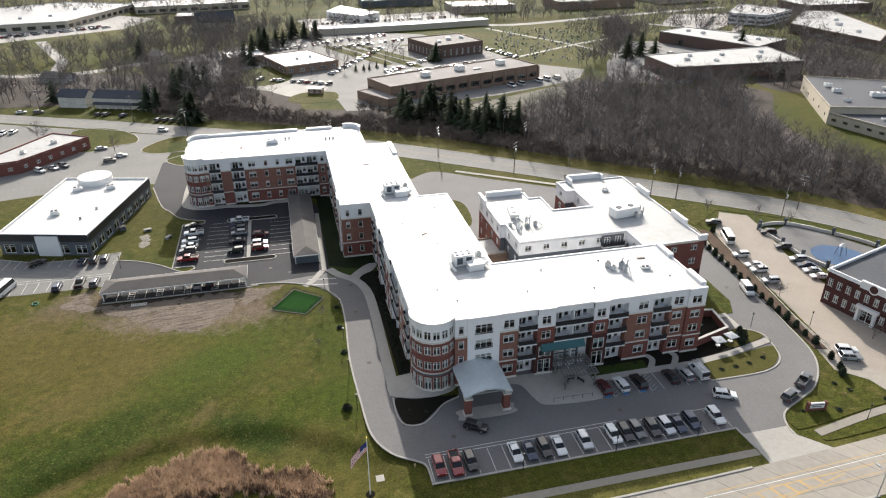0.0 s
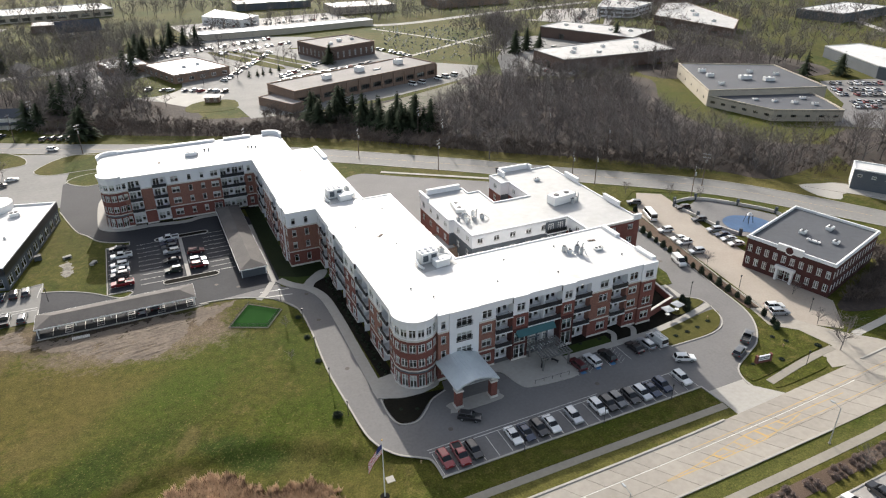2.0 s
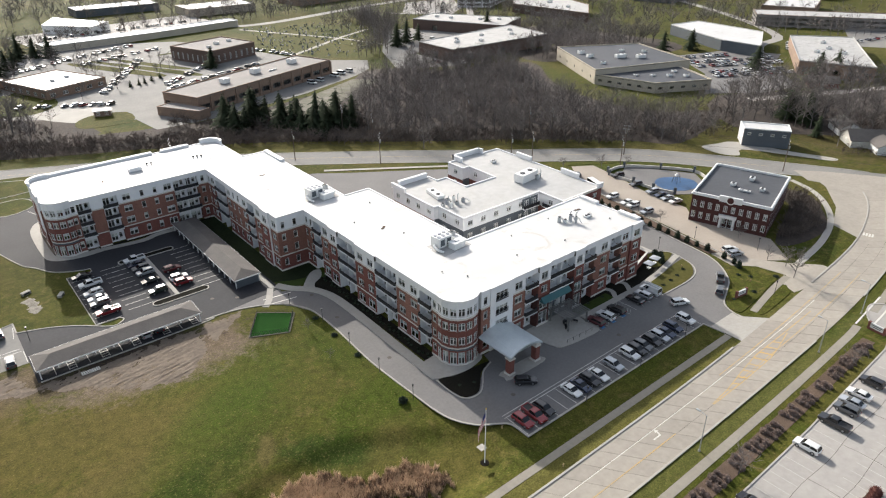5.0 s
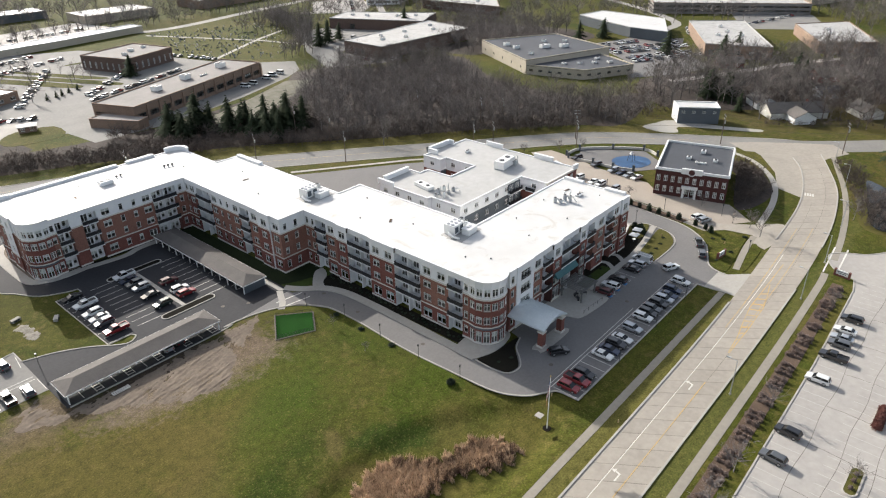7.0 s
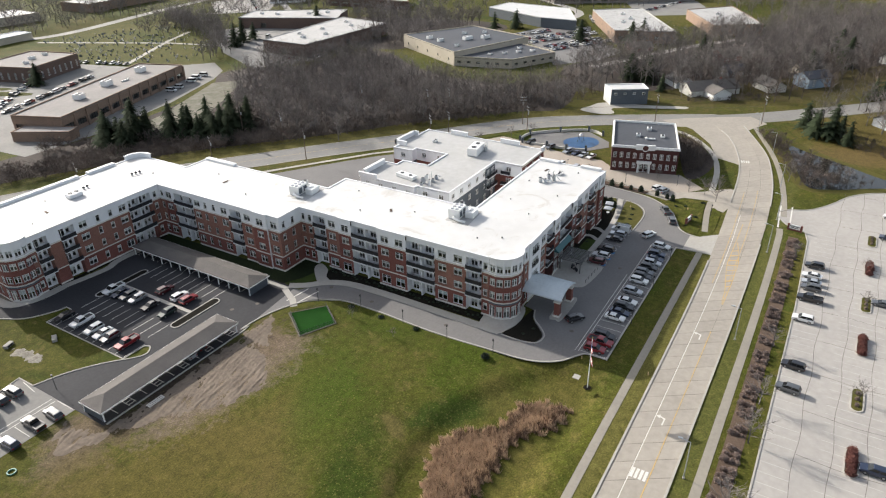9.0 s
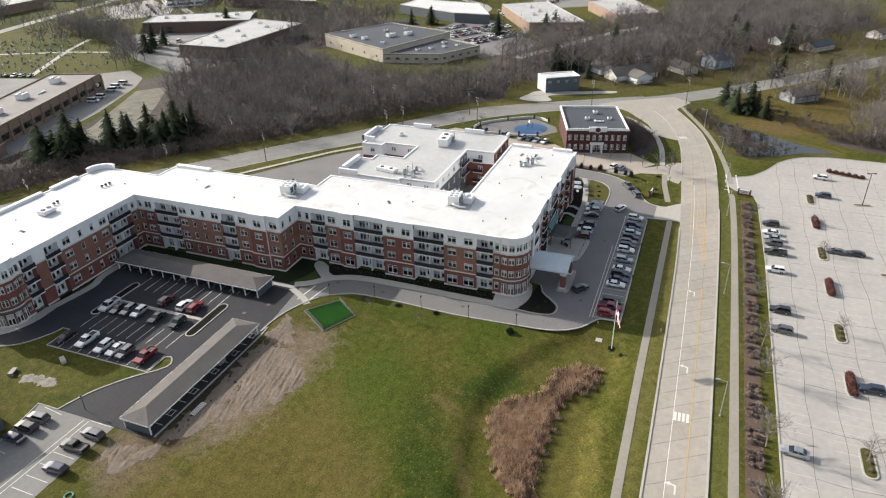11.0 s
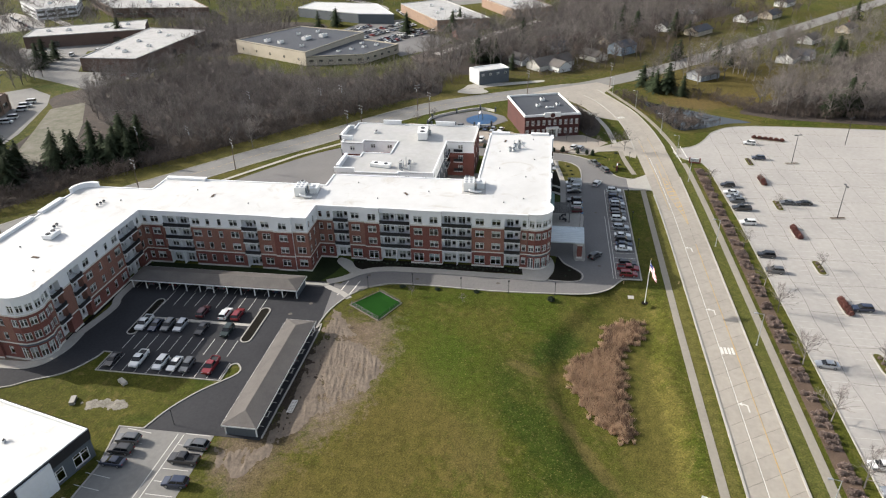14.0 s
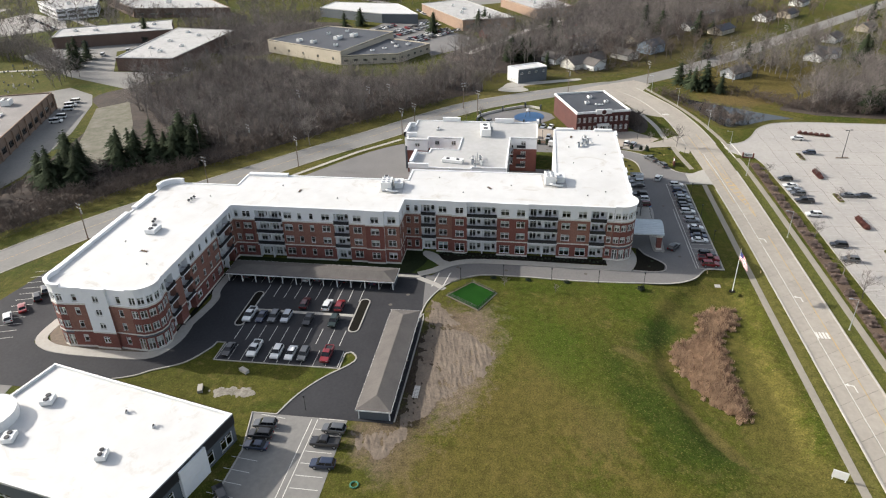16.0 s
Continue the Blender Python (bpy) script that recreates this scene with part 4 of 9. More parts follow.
def facade(parent, a, b, bays, top=TOP_Z, wide_ground=False):
    """Bays (kind, width) along a wall from a to b, outside to the right; widths are scaled to fit."""
    a, b = Vector(a), Vector(b)
    u = (b - a).normalized()
    out = Vector((u.y, -u.x))
    yaw = math.degrees(math.atan2(u.y, u.x))
    scale = (b - a).length / sum(w for _, w in bays)
    at, last = 0.0, 0.0
    for kind, w in bays:
        s = Shape()
        w *= scale
        off = {"D": 0.45, "d": 0.45, "B": -1.6, "A": -1.6, "E": 0.45, "H": 0.25, "P": 0.45}.get(kind, 0.0)
        p, q = a + u * at + out * off, a + u * (at + w) + out * off
        c = w / 2
        if abs(off - last) > 0.01:
            e = a + u * at
            e0, e1 = e + out * last, e + out * off
            wall_grid(s, e0, e1, 0, 14.6 if min(off, last) < -1 else top, BANDS.get(kind, ((0, 3),)) if off > last else ((0, 3),))
        last = off
        holes, courses = [], []
        if kind in ("W", "D", "N", "G"):
            for i, (zc, h) in enumerate(LEVELS):
                ww = min(2.3, w - 0.8)
                if wide_ground and i == 0:
                    holes.append((c - 1.35, c + 1.35, 0.95, 3.35, "shop"))
                    continue
                holes.append((c - ww / 2, c + ww / 2, zc - h / 2, zc + h / 2, "pair"))
        elif kind in ("w", "d", "T"):
            for i, (zc, h) in enumerate(LEVELS):
                ww = min(1.15, w - 0.5)
                if kind == "T":
                    ww = min(1.5, w - 0.4)
                if kind == "T" and i == 0:
                    zc, h = 2.0, 3.0
                holes.append((c - ww / 2, c + ww / 2, zc - h / 2, zc + h / 2, "pair" if kind == "T" else "single"))
        elif kind == "P":
            for zc, h in LEVELS:
                holes.append((c - 0.75, c + 0.75, zc - h / 2 + 0.2, zc + h / 2 - 0.1, "pair"))
        elif kind == "H":
            for i, (zc, h) in enumerate(LEVELS[1:]):
                holes.append((c - 1.75, c + 1.75, zc - 1.15, zc + 0.95, "triple"))
        elif kind == "E":
            holes.append((c - w * 0.36, c + w * 0.36, 0.5, 3.9, "shop"))
            holes.append((c - w * 0.36, c + w * 0.36, 4.6, 7.2, "shop"))
            for zc, h in LEVELS[2:]:
                holes.append((c - 1.0, c + 1.0, zc - h / 2, zc + h / 2, "pair"))
        elif kind in ("B", "A"):
            n = 1 if w < 5 else 2
            for f in FLOORS if kind == "B" else FLOORS[2:]:
                for k in range(n):
                    m = w * (k + 0.5) / n
                    holes.append((m - 1.6, m + 0.2, f + 0.15, f + 2.45, "door"))
                    holes.append((m + 0.5, m + 1.55, f + 0.8, f + 2.45, "single"))
        wall_grid(s, p, q, 0, 14.6 if off < -1 else top, BANDS.get(kind, ((0, 3),)), [h[:4] for h in holes])
        for h in holes:
            m = p + u * (h[0] + h[1]) / 2 - out * 0.06
            add_window(parent, m.x, m.y, (h[2] + h[3]) / 2, h[1] - h[0], h[3] - h[2], yaw, h[4])
        if kind == "H":
            for h in holes:
                m = p + u * (h[0] + h[1]) / 2
                r = Shape()
                turn = pose(m.x, m.y, h[2], 0, 0, yaw)
                for z0, z1 in ((0.95, 1.03), (0.0, 0.06)):
                    r.box(-1.85, 1.85, -0.16, -0.1, z0, z1, 0, turn)
                for i in range(19):
                    r.box(-1.85 + i * 0.2, -1.80 + i * 0.2, -0.15, -0.11, 0.0, 1.0, 0, turn)
                r.make("railing", [IRON], parent, "black iron balcony rail")
        if kind in ("B", "A"):
            m = a + u * (at + c)
            for f in FLOORS[1:] if kind == "B" else FLOORS[2:]:
                balcony(parent, m.x, m.y, f, yaw, w - 0.1, 0)
            lid = [tuple(a + u * at + out * 0.02), tuple(a + u * (at + w) + out * 0.02), tuple(q), tuple(p)]
            s.prism(lid, 14.5, top - 0.2, 3, bottom=True)
            if w > 5:
                k = a + u * (at + c) - out * 0.6
                s.box(-0.12, 0.12, -0.6, 0.6, 0.1, 14.5, 3, pose(k.x, k.y, 0, 0, 0, yaw))
        else:
            for z, t, o in ((BAND_Z, 0.3, 0.09), (WHITE_Z - 0.1, 0.35, 0.09), (0, 0.6, 0.06)):
                if kind not in ("H", "E", "P") or z == 0 or (kind == "P" and z == BAND_Z):
                    c4 = Shape()
                    c4.box(-0.02, w + 0.02, -o, 0.0, z, z + t, 0, pose(p.x, p.y, 0, 0, 0, yaw))
                    courses.append(c4)
            if off > 0.1:
                s.prism([tuple(p + out * 0.04), tuple(q + out * 0.04), tuple(q - out * (off + 0.3)), tuple(p - out * (off + 0.3))], top - 0.1, top + 0.12, 3, bottom=True)
        at += w
        bay = s.make("wall_bay", MATS, parent)
        for c4 in courses:
            c4.make("stone_course", [STONE], bay)
    if abs(last) > 0.01:
        s = Shape()
        e0, e1 = b + out * last, b
        wall_grid(s, e0, e1, 0, 14.6 if last < -1 else top, ((0, 0), (BAND_Z, 1), (WHITE_Z, 3)) if last > 0 else ((0, 3),))
        s.make("wall_return", MATS, parent)


def ring(cx, cy, r, a0, a1, n):
    return [(cx + r * math.cos(radians(a0 + (a1 - a0) * i / n)), cy + r * math.sin(radians(a0 + (a1 - a0) * i / n))) for i in range(n + 1)]


def tower(parent, cx, cy, r, a0, a1, n, kind="T"):
    """A round corner of n flat faces, each with its windows; seen from outside it runs from left to right."""
    pts = ring(cx, cy, r, a0, a1, n)
    for p, q in zip(pts, pts[1:]):
        facade(parent, p, q, [(kind, 1.0)])
    return pts


# front wall, then the corner tower, the long west walls and the rear wing
FRONT = [("w", 2.6), ("H", 6.9), ("W", 4.2), ("B", 4.0), ("E", 4.0), ("A", 8.6), ("E", 3.6), ("B", 4.6), ("p", 1.4), ("W", 4.6), ("B", 4.2), ("W", 4.0), ("D", 4.3)]
facade(home, (28.8, 106), (83.2, 106), FRONT)
t1 = tower(home, 25.2, 109.6, 4.5, 160, 325, 7)
s = Shape()
wall_grid(s, t1[-1], (28.8, 106.0), 0, TOP_Z, ((0, 0), (BAND_Z, 1), (WHITE_Z, 3)))
s.make("wall_return", MATS, home)
WEST = [("w", 1.8), ("w", 2.6), ("B", 3.9), ("W", 3.8), ("p", 0.6), ("D", 4.0), ("B", 7.9), ("D", 4.2), ("D", 4.0), ("B", 7.6), ("W", 4.1), ("W", 4.2), ("B", 4.0), ("w", 1.8)]
facade(home, (21, 167.6), (21, 111.2), WEST, TOP_Z, True)
facade(home, (13, 167.6), (21, 167.6), [("w", 3.4), ("w", 3.4), ("p", 1.2)])
MIDDLE = [("w", 2.2), ("N", 3.4), ("p", 0.8), ("B", 7.4), ("W", 3.4), ("w", 3.2), ("w", 3.2), ("W", 4.6), ("B", 4.0), ("W", 4.6), ("D", 5.0), ("W", 4.0)]
facade(home, (13, 214), (13, 167.6), MIDDLE)
REAR = [("w", 2.0), ("B", 3.6), ("p", 3.4), ("B", 4.2), ("W", 5.2), ("w", 3.9), ("w", 3.9), ("W", 3.8), ("B", 7.6), ("w", 3.2)]
facade(home, (-26, 214), (13, 214), REAR)
t2 = tower(home, -27.6, 217.6, 4.2, 165, 300, 5)
facade(home, (-31.3, 229), (-31.3, 223.5), [("P", 5.5)])
facade(home, (-31.3, 223.5), (t2[0][0], t2[0][1]), [("w", 3)])
t3 = tower(home, -27.6, 235.0, 4.2, 60, 195, 5)
facade(home, (t3[-1][0], t3[-1][1]), (-31.3, 229), [("w", 3)])
OUTLINE = [t1[-1], (28.8, 106), (83.2, 106), (83.2, 126.6), (42.6, 126.6), (42.6, 169), (34.6, 169), (34.6, 217.6), (26.5, 217.6)]
t4 = ring(22.5, 235.3, 4.2, -20, 110, 5)
OUTLINE += t4 + [(t3[0][0], 239.3)] + t3 + [(-31.3, 229.1), (-31.3, 223.4)] + t2 + [(-26, 214), (13, 214), (13, 167.6), (21, 167.6), (21, 111.2)] + t1[:-1]
s = Shape()
plain = ((0, 0), (BAND_Z, 1), (WHITE_Z, 3))
for i in range(2, 8 + 5 + 2):
    wall_grid(s, OUTLINE[i], OUTLINE[i + 1], 0, TOP_Z, ((0, 3),) if i in (3, 4) else plain)
s.make("back_wall", MATS, home)
s = Shape()
s.prism(inset(OUTLINE, 0.15), ROOF_Z - 0.3, ROOF_Z)
roof = s.make("roof", [ROOF], home, "bright white flat membrane roof")
s = Shape()
parapet(s, OUTLINE, ROOF_Z - 0.05, TOP_Z + 0.06)
for box in ((-29, 5, 238.6, 239.8), (8, 17, 238.4, 239.8), (33.6, 35.0, 205, 217), (82.4, 83.6, 107, 113), (82.4, 83.6, 120, 126)):
    s.box(*box, ROOF_Z, TOP_Z + 0.6)
s.make("parapet", [PANEL], home, "white parapet with coping")
for cx, cy, r, a0, a1, up in ((25.2, 109.6, 4.5, 160, 325, 0.45), (-27.6, 217.6, 4.2, 165, 300, 0.7), (-27.6, 235.0, 4.2, 60, 195, 0.9), (22.5, 235.3, 4.2, -20, 110, 1.3)):
    s = Shape()
    inner, outer, lip = ring(cx, cy, r - 0.55, a0, a1, 14), ring(cx, cy, r + 0.14, a0, a1, 14), ring(cx, cy, r + 0.3, a0, a1, 14)
    z0, z1 = ROOF_Z - 0.02, TOP_Z + up
    for i in range(14):
        s.face([(*outer[i], z0), (*outer[i + 1], z0), (*outer[i + 1], z1 - 0.22), (*outer[i], z1 - 0.22)])
        s.face([(*outer[i], z1 - 0.22), (*outer[i + 1], z1 - 0.22), (*lip[i + 1], z1 - 0.22), (*lip[i], z1 - 0.22)])
        s.face([(*lip[i], z1 - 0.22), (*lip[i + 1], z1 - 0.22), (*lip[i + 1], z1), (*lip[i], z1)])
        s.face([(*lip[i], z1), (*lip[i + 1], z1), (*inner[i + 1], z1), (*inner[i], z1)])
        s.face([(*inner[i + 1], z0), (*inner[i], z0), (*inner[i], z1), (*inner[i + 1], z1)])
    for i in (0, 14):
        q = [(*inner[i], z0), (*outer[i], z0), (*outer[i], z1), (*inner[i], z1)]
        s.face(q if i else q[::-1])
    s.make("corner_rim", [PANEL], home, "raised white rim over a rounded corner")
s = Shape()
for rect in ((24, 81, 109, 125), (24, 40, 114, 166), (16, 32, 171, 215), (-25, 22, 217, 236)):
    for f in FLOORS:
        s.box(rect[0], rect[1], rect[2], rect[3], f - 0.25, f - 0.02)
    s.box(rect[0] + 4, rect[1] - 4, rect[2] + 4, rect[3] - 4, 0.1, 15)
s.make("inner_floors", [ROOM], home, "dim rooms behind the windows")

# entrance glazing, awning and the wooden pergola
s = Shape()
wall_grid(s, (47.1, 106.9), (55.6, 106.9), 0.15, 8.0, ((0, 6),), [(0.5, 2.6, 0.4, 3.6), (3.2, 5.3, 0.4, 3.6), (5.9, 8.0, 0.4, 3.6), (0.5, 2.6, 4.2, 6.2), (3.2, 5.3, 4.2, 6.2), (5.9, 8.0, 4.2, 6.2)])
s.make("entrance_wall", MATS, home, "slate entrance bay")
for x in (48.65, 51.35, 54.05):
    add_window(home, x, 106.95, 2.0, 2.1, 3.2, 0, "door", 0.0)
    add_window(home, x, 106.95, 5.2, 2.1, 2.0, 0, "shop", 0.0)
s = Shape()
s.face([(46.7, 104.4, 6.6), (56, 104.4, 6.6), (56, 106, 8.1), (46.7, 106, 8.1)])
s.face([(46.7, 104.4, 6.5), (46.7, 106, 6.5), (56, 106, 6.5), (56, 104.4, 6.5)])
s.face([(46.7, 104.4, 6.5), (56, 104.4, 6.5), (56, 104.4, 6.6), (46.7, 104.4, 6.6)])
for x in (46.7, 56):
    s.face([(x, 104.4, 6.5), (x, 104.4, 6.6), (x, 106, 8.1), (x, 106, 6.5)])
s.make("awning", [TEAL], home, "teal metal awning over the entrance")


def porte_cochere():
    e = thing("entrance_canopy", "curved pale metal canopy on brick piers over the drive", "canopy")
    x0, x1, y0, y1 = 28.2, 37.6, 96.2, 106.0
    s = Shape()
    n = 14

    def h(t):
        return 5.0 + 1.35 * math.sin(math.pi * t)
    for i in range(n):
        a, b = i / n, (i + 1) / n
        xa, xb = x0 + (x1 - x0) * a, x0 + (x1 - x0) * b
        s.face([(xa, y0, h(a)), (xb, y0, h(b)), (xb, y1, h(b)), (xa, y1, h(a))])
        s.face([(xa, y0, h(a) - 0.35), (xa, y1, h(a) - 0.35), (xb, y1, h(b) - 0.35), (xb, y0, h(b) - 0.35)])
        s.face([(xa, y0, h(a) - 0.35), (xb, y0, h(b) - 0.35), (xb, y0, h(b)), (xa, y0, h(a))])
        if i:
            k = Shape()
            k.box(xa - 0.03, xa + 0.03, y0, y1, h(a) - 0.01, h(a) + 0.06)
            k.make("seam", [TIN], e)
    for x, t in ((x0, 0), (x1, 1)):
        s.face([(x, y0, h(t) - 0.35), (x, y0, h(t)), (x, y1, h(t)), (x, y1, h(t) - 0.35)])
    s.make("metal_roof", [TIN], e, "pale curved standing-seam roof")
    for x in (29.1, 36.7):
        s = Shape()
        s.box(x - 0.65, x + 0.65, 96.6, 97.9, 0.5, 3.9)
        s.box(x - 0.8, x + 0.8, 96.45, 98.05, 3.9, 4.2, 1)
        s.box(x - 0.35, x + 0.35, 96.9, 97.6, 4.2, 5.1, 1)
        s.box(x - 0.85, x + 0.85, 96.4, 98.1, 0.1, 0.6, 1)
        s.make("brick_pier", [BRICK_RED, STONE], e)
    s = Shape()
    s.box(x0 + 0.2, x1 - 0.2, 96.9, 97.2, 4.7, 5.0)
    s.box(x0 + 0.2, x1 - 0.2, 105, 105.3, 4.7, 5.0)
    s.make("beam", [STEEL], e)
    s = Shape()
    s.prism(curve([(27.8, 95.6), (37.9, 95.6), (38.3, 97.2), (37.9, 98.6), (27.8, 98.6), (27.4, 97)], 3, True), 0.0, 0.2)
    s.make("base_island", [CONCRETE], e, "pale concrete kerb island")


porte_cochere()


def pergola():
    e = thing("pergola", "grey timber pergola over the entrance seats", "pergola")
    x0, x1, y0, y1 = 49.6, 57.0, 99.2, 105.8
    for x in (50.1, 56.4):
        for y in (99.7, 105.2):
            s = Shape()
            s.box(x - 0.15, x + 0.15, y - 0.15, y + 0.15, 0.15, 3.0)
            s.make("post", [TIMBER], e)
    for y in (99.7, 105.2):
        s = Shape()
        s.box(x0, x1, y - 0.12, y + 0.12, 3.0, 3.3)
        s.make("beam", [TIMBER], e)
    for i in range(11):
        s = Shape()
        x = x0 + 0.15 + (x1 - x0 - 0.3) * i / 10
        s.box(x - 0.09, x + 0.09, y0, y1, 3.3, 3.5)
        s.make("rafter", [TIMBER], e)
    for i in range(13):
        s = Shape()
        y = y0 + 0.1 + (y1 - y0 - 0.2) * i / 12
        s.box(x0, x1, y - 0.06, y + 0.06, 3.5, 3.56)
        s.make("lath", [TIMBER], e)


pergola()

# ---- carports ----
def carport(x0, x1, y0, y1, legs, open_side, label):
    """A long hipped shingle roof on posts, with one closed end."""
    e = thing("carport", label, "carport", "long carports")
    h, r = 2.6, 3.65
    long_x = (x1 - x0) > (y1 - y0)
    s = Shape()
    o = 0.35
    a, b, c, d = x0 - o, x1 + o, y0 - o, y1 + o
    if long_x:
        m, hip = (c + d) / 2, (d - c) / 2
        p, q = (a + hip, m, r), (b - hip, m, r)
        s.face([(a, c, h), (b, c, h), q, p])
        s.face([(b, d, h), (a, d, h), p, q])
        s.face([(a, d, h), (a, c, h), p])
        s.face([(b, c, h), (b, d, h), q])
    else:
        m, hip = (a + b) / 2, (b - a) / 2
        p, q = (m, c + hip, r), (m, d - hip, r)
        s.face([(b, c, h), (b, d, h), q, p])
        s.face([(a, d, h), (a, c, h), p, q])
        s.face([(a, c, h), (b, c, h), p])
        s.face([(b, d, h), (a, d, h), q])
    s.face([(a, d, h - 0.05), (b, d, h - 0.05), (b, c, h - 0.05), (a, c, h - 0.05)])
    s.make("roof", [SHINGLE], e, "grey-brown shingle hip roof")
    s = Shape()
    for u in ((a, b, c, c + 0.12), (a, b, d - 0.12, d), (a, a + 0.12, c, d), (b - 0.12, b, c, d)):
        s.box(*u, h - 0.28, h + 0.01)
    s.make("fascia", [WHITE], e, "white fascia board")
    n = legs
    for i in range(n + 1):
        for side in (0, 1):
            s = Shape()
            if long_x:
                x, y = x0 + 0.2 + (x1 - x0 - 0.4) * i / n, (y0 + (2.6 if 0 < i < n else 0.15), y1 - 0.15)[side]
            else:
                x, y = (x0 + 0.15, x1 - 0.15)[side], y0 + 0.2 + (y1 - y0 - 0.4) * i / n
            s.box(x - 0.11, x + 0.11, y - 0.11, y + 0.11, 0, h - 0.25)
            s.make("post", [WHITE], e)
    s = Shape()
    if long_x:
        s.box(x0 + 0.1, x0 + 0.2, y0 + 0.3, y1 - 0.3, 0.05, h - 0.25)
    else:
        s.box(x0 + 0.3, x1 - 0.3, y0 + 0.1, y0 + 0.2, 0.05, h - 0.25)
        s.box(x1 - 0.2, x1 - 0.12, y0 + 0.3, y1 - 0.3, 0.05, h - 0.25)
    s.make("end_screen", [SLATE], e, "dark slatted end screen")
    return e


carport(-0.4, 6.2, 167.0, 211.5, 12, "w", "grey shingle carport with white posts beside the rear wing")
carport(-47.4, -13.0, 158.2, 164.6, 9, "n", "grey shingle carport with white posts beside the lawn")

# ---- other buildings ----
def rooftop_unit(x, y, z, w=2.6, d=1.8, h=1.4, yaw=0.0, mat=None, group="rooftop units"):
    """A packaged air handler: cabinet, curb, fan rings and a hood."""
    e = thing("rooftop_unit", "pale metal air-handling unit on the flat roof", "air conditioner", group, at=(x, y, z), turn=yaw)
    s = Shape()
    s.box(-w / 2 + 0.08, w / 2 - 0.08, -d / 2 + 0.08, d / 2 - 0.08, 0, 0.3)
    s.make("curb", [STEEL], e)
    s = Shape()
    s.box(-w / 2, w / 2, -d / 2, d / 2, 0.3, h)
    s.box(-w / 2 - 0.03, -w / 2 + 0.01, -d / 2 + 0.15, d / 2 - 0.15, 0.45, h - 0.2)
    s.make("cabinet", [mat or WHITE], e)
    for k in (-0.25, 0.25):
        s = Shape()
        s.tube((k * w, 0, h), (k * w, 0, h + 0.16), min(w, d) * 0.24, sides=12)
        s.make("fan_ring", [IRON], e)
    s = Shape()
    s.face([(w / 2, -d / 2 + 0.1, 0.5), (w / 2 + 0.5, -d / 2 + 0.1, 0.4), (w / 2 + 0.5, d / 2 - 0.1, 0.4), (w / 2, d / 2 - 0.1, 0.5)])
    s.face([(w / 2, -d / 2 + 0.1, 1.0), (w / 2, d / 2 - 0.1, 1.0), (w / 2 + 0.5, d / 2 - 0.1, 0.5), (w / 2 + 0.5, -d / 2 + 0.1, 0.5)][::-1])
    s.make("intake_hood", [mat or WHITE], e)
    return e


def block(name, label, pts, h, walls, roofm, rows=(), par=0.6, capm=None, pitch=0.0, wide=1.4, style="pair", units=(), front=None, z0=0.0, low=None, sides=None):
    """A flat-roofed building on an outline: wall per side with its windows, roof, parapet, units on top."""
    e = thing(name, label, "building")
    if area(pts) < 0:
        pts = pts[::-1]
    n = len(pts)
    for i in range(n):
        a, b = Vector(pts[i]), Vector(pts[(i + 1) % n])
        u = (b - a).normalized()
        out = Vector((u.y, -u.x))
        ln = (b - a).length
        yaw = math.degrees(math.atan2(u.y, u.x))
        seen = out.y < 0.55 or out.x < -0.5
        holes = []
        k = int((ln - 1.5) // pitch) if pitch and seen else 0
        for zc, hh in rows:
            for j in range(k):
                m = ln * (j + 0.5) / k
                holes.append((m - wide / 2, m + wide / 2, zc - hh / 2, zc + hh / 2))
        s = Shape()
        upper, lower = (sides or {}).get(i, (walls, low))
        wall_grid(s, a, b, z0, h + par - 0.3, ((-9, 1), (lower[1], 0)) if lower else ((-9, 0),), holes)
        s.make("wall", [upper, lower[0]] if lower else [upper], e)
        for q in holes:
            p = a + u * (q[0] + q[1]) / 2 - out * 0.06
            add_window(e, p.x, p.y, (q[2] + q[3]) / 2, q[1] - q[0], q[3] - q[2], yaw, style, 0.12)
    s = Shape()
    s.prism(pts, h - 0.25, h)
    s.make("roof", [roofm], e)
    s = Shape()
    parapet(s, pts, h, h + par, 0.35)
    s.make("parapet", [capm or walls], e)
    if rows:
        s = Shape()
        s.prism(inset(pts, 3.0), z0 + 0.05, h - 0.4)
        s.make("inner_rooms", [ROOM], e)
    for x, y, *size in units:
        rooftop_unit(x, y, h, *size)
    return e


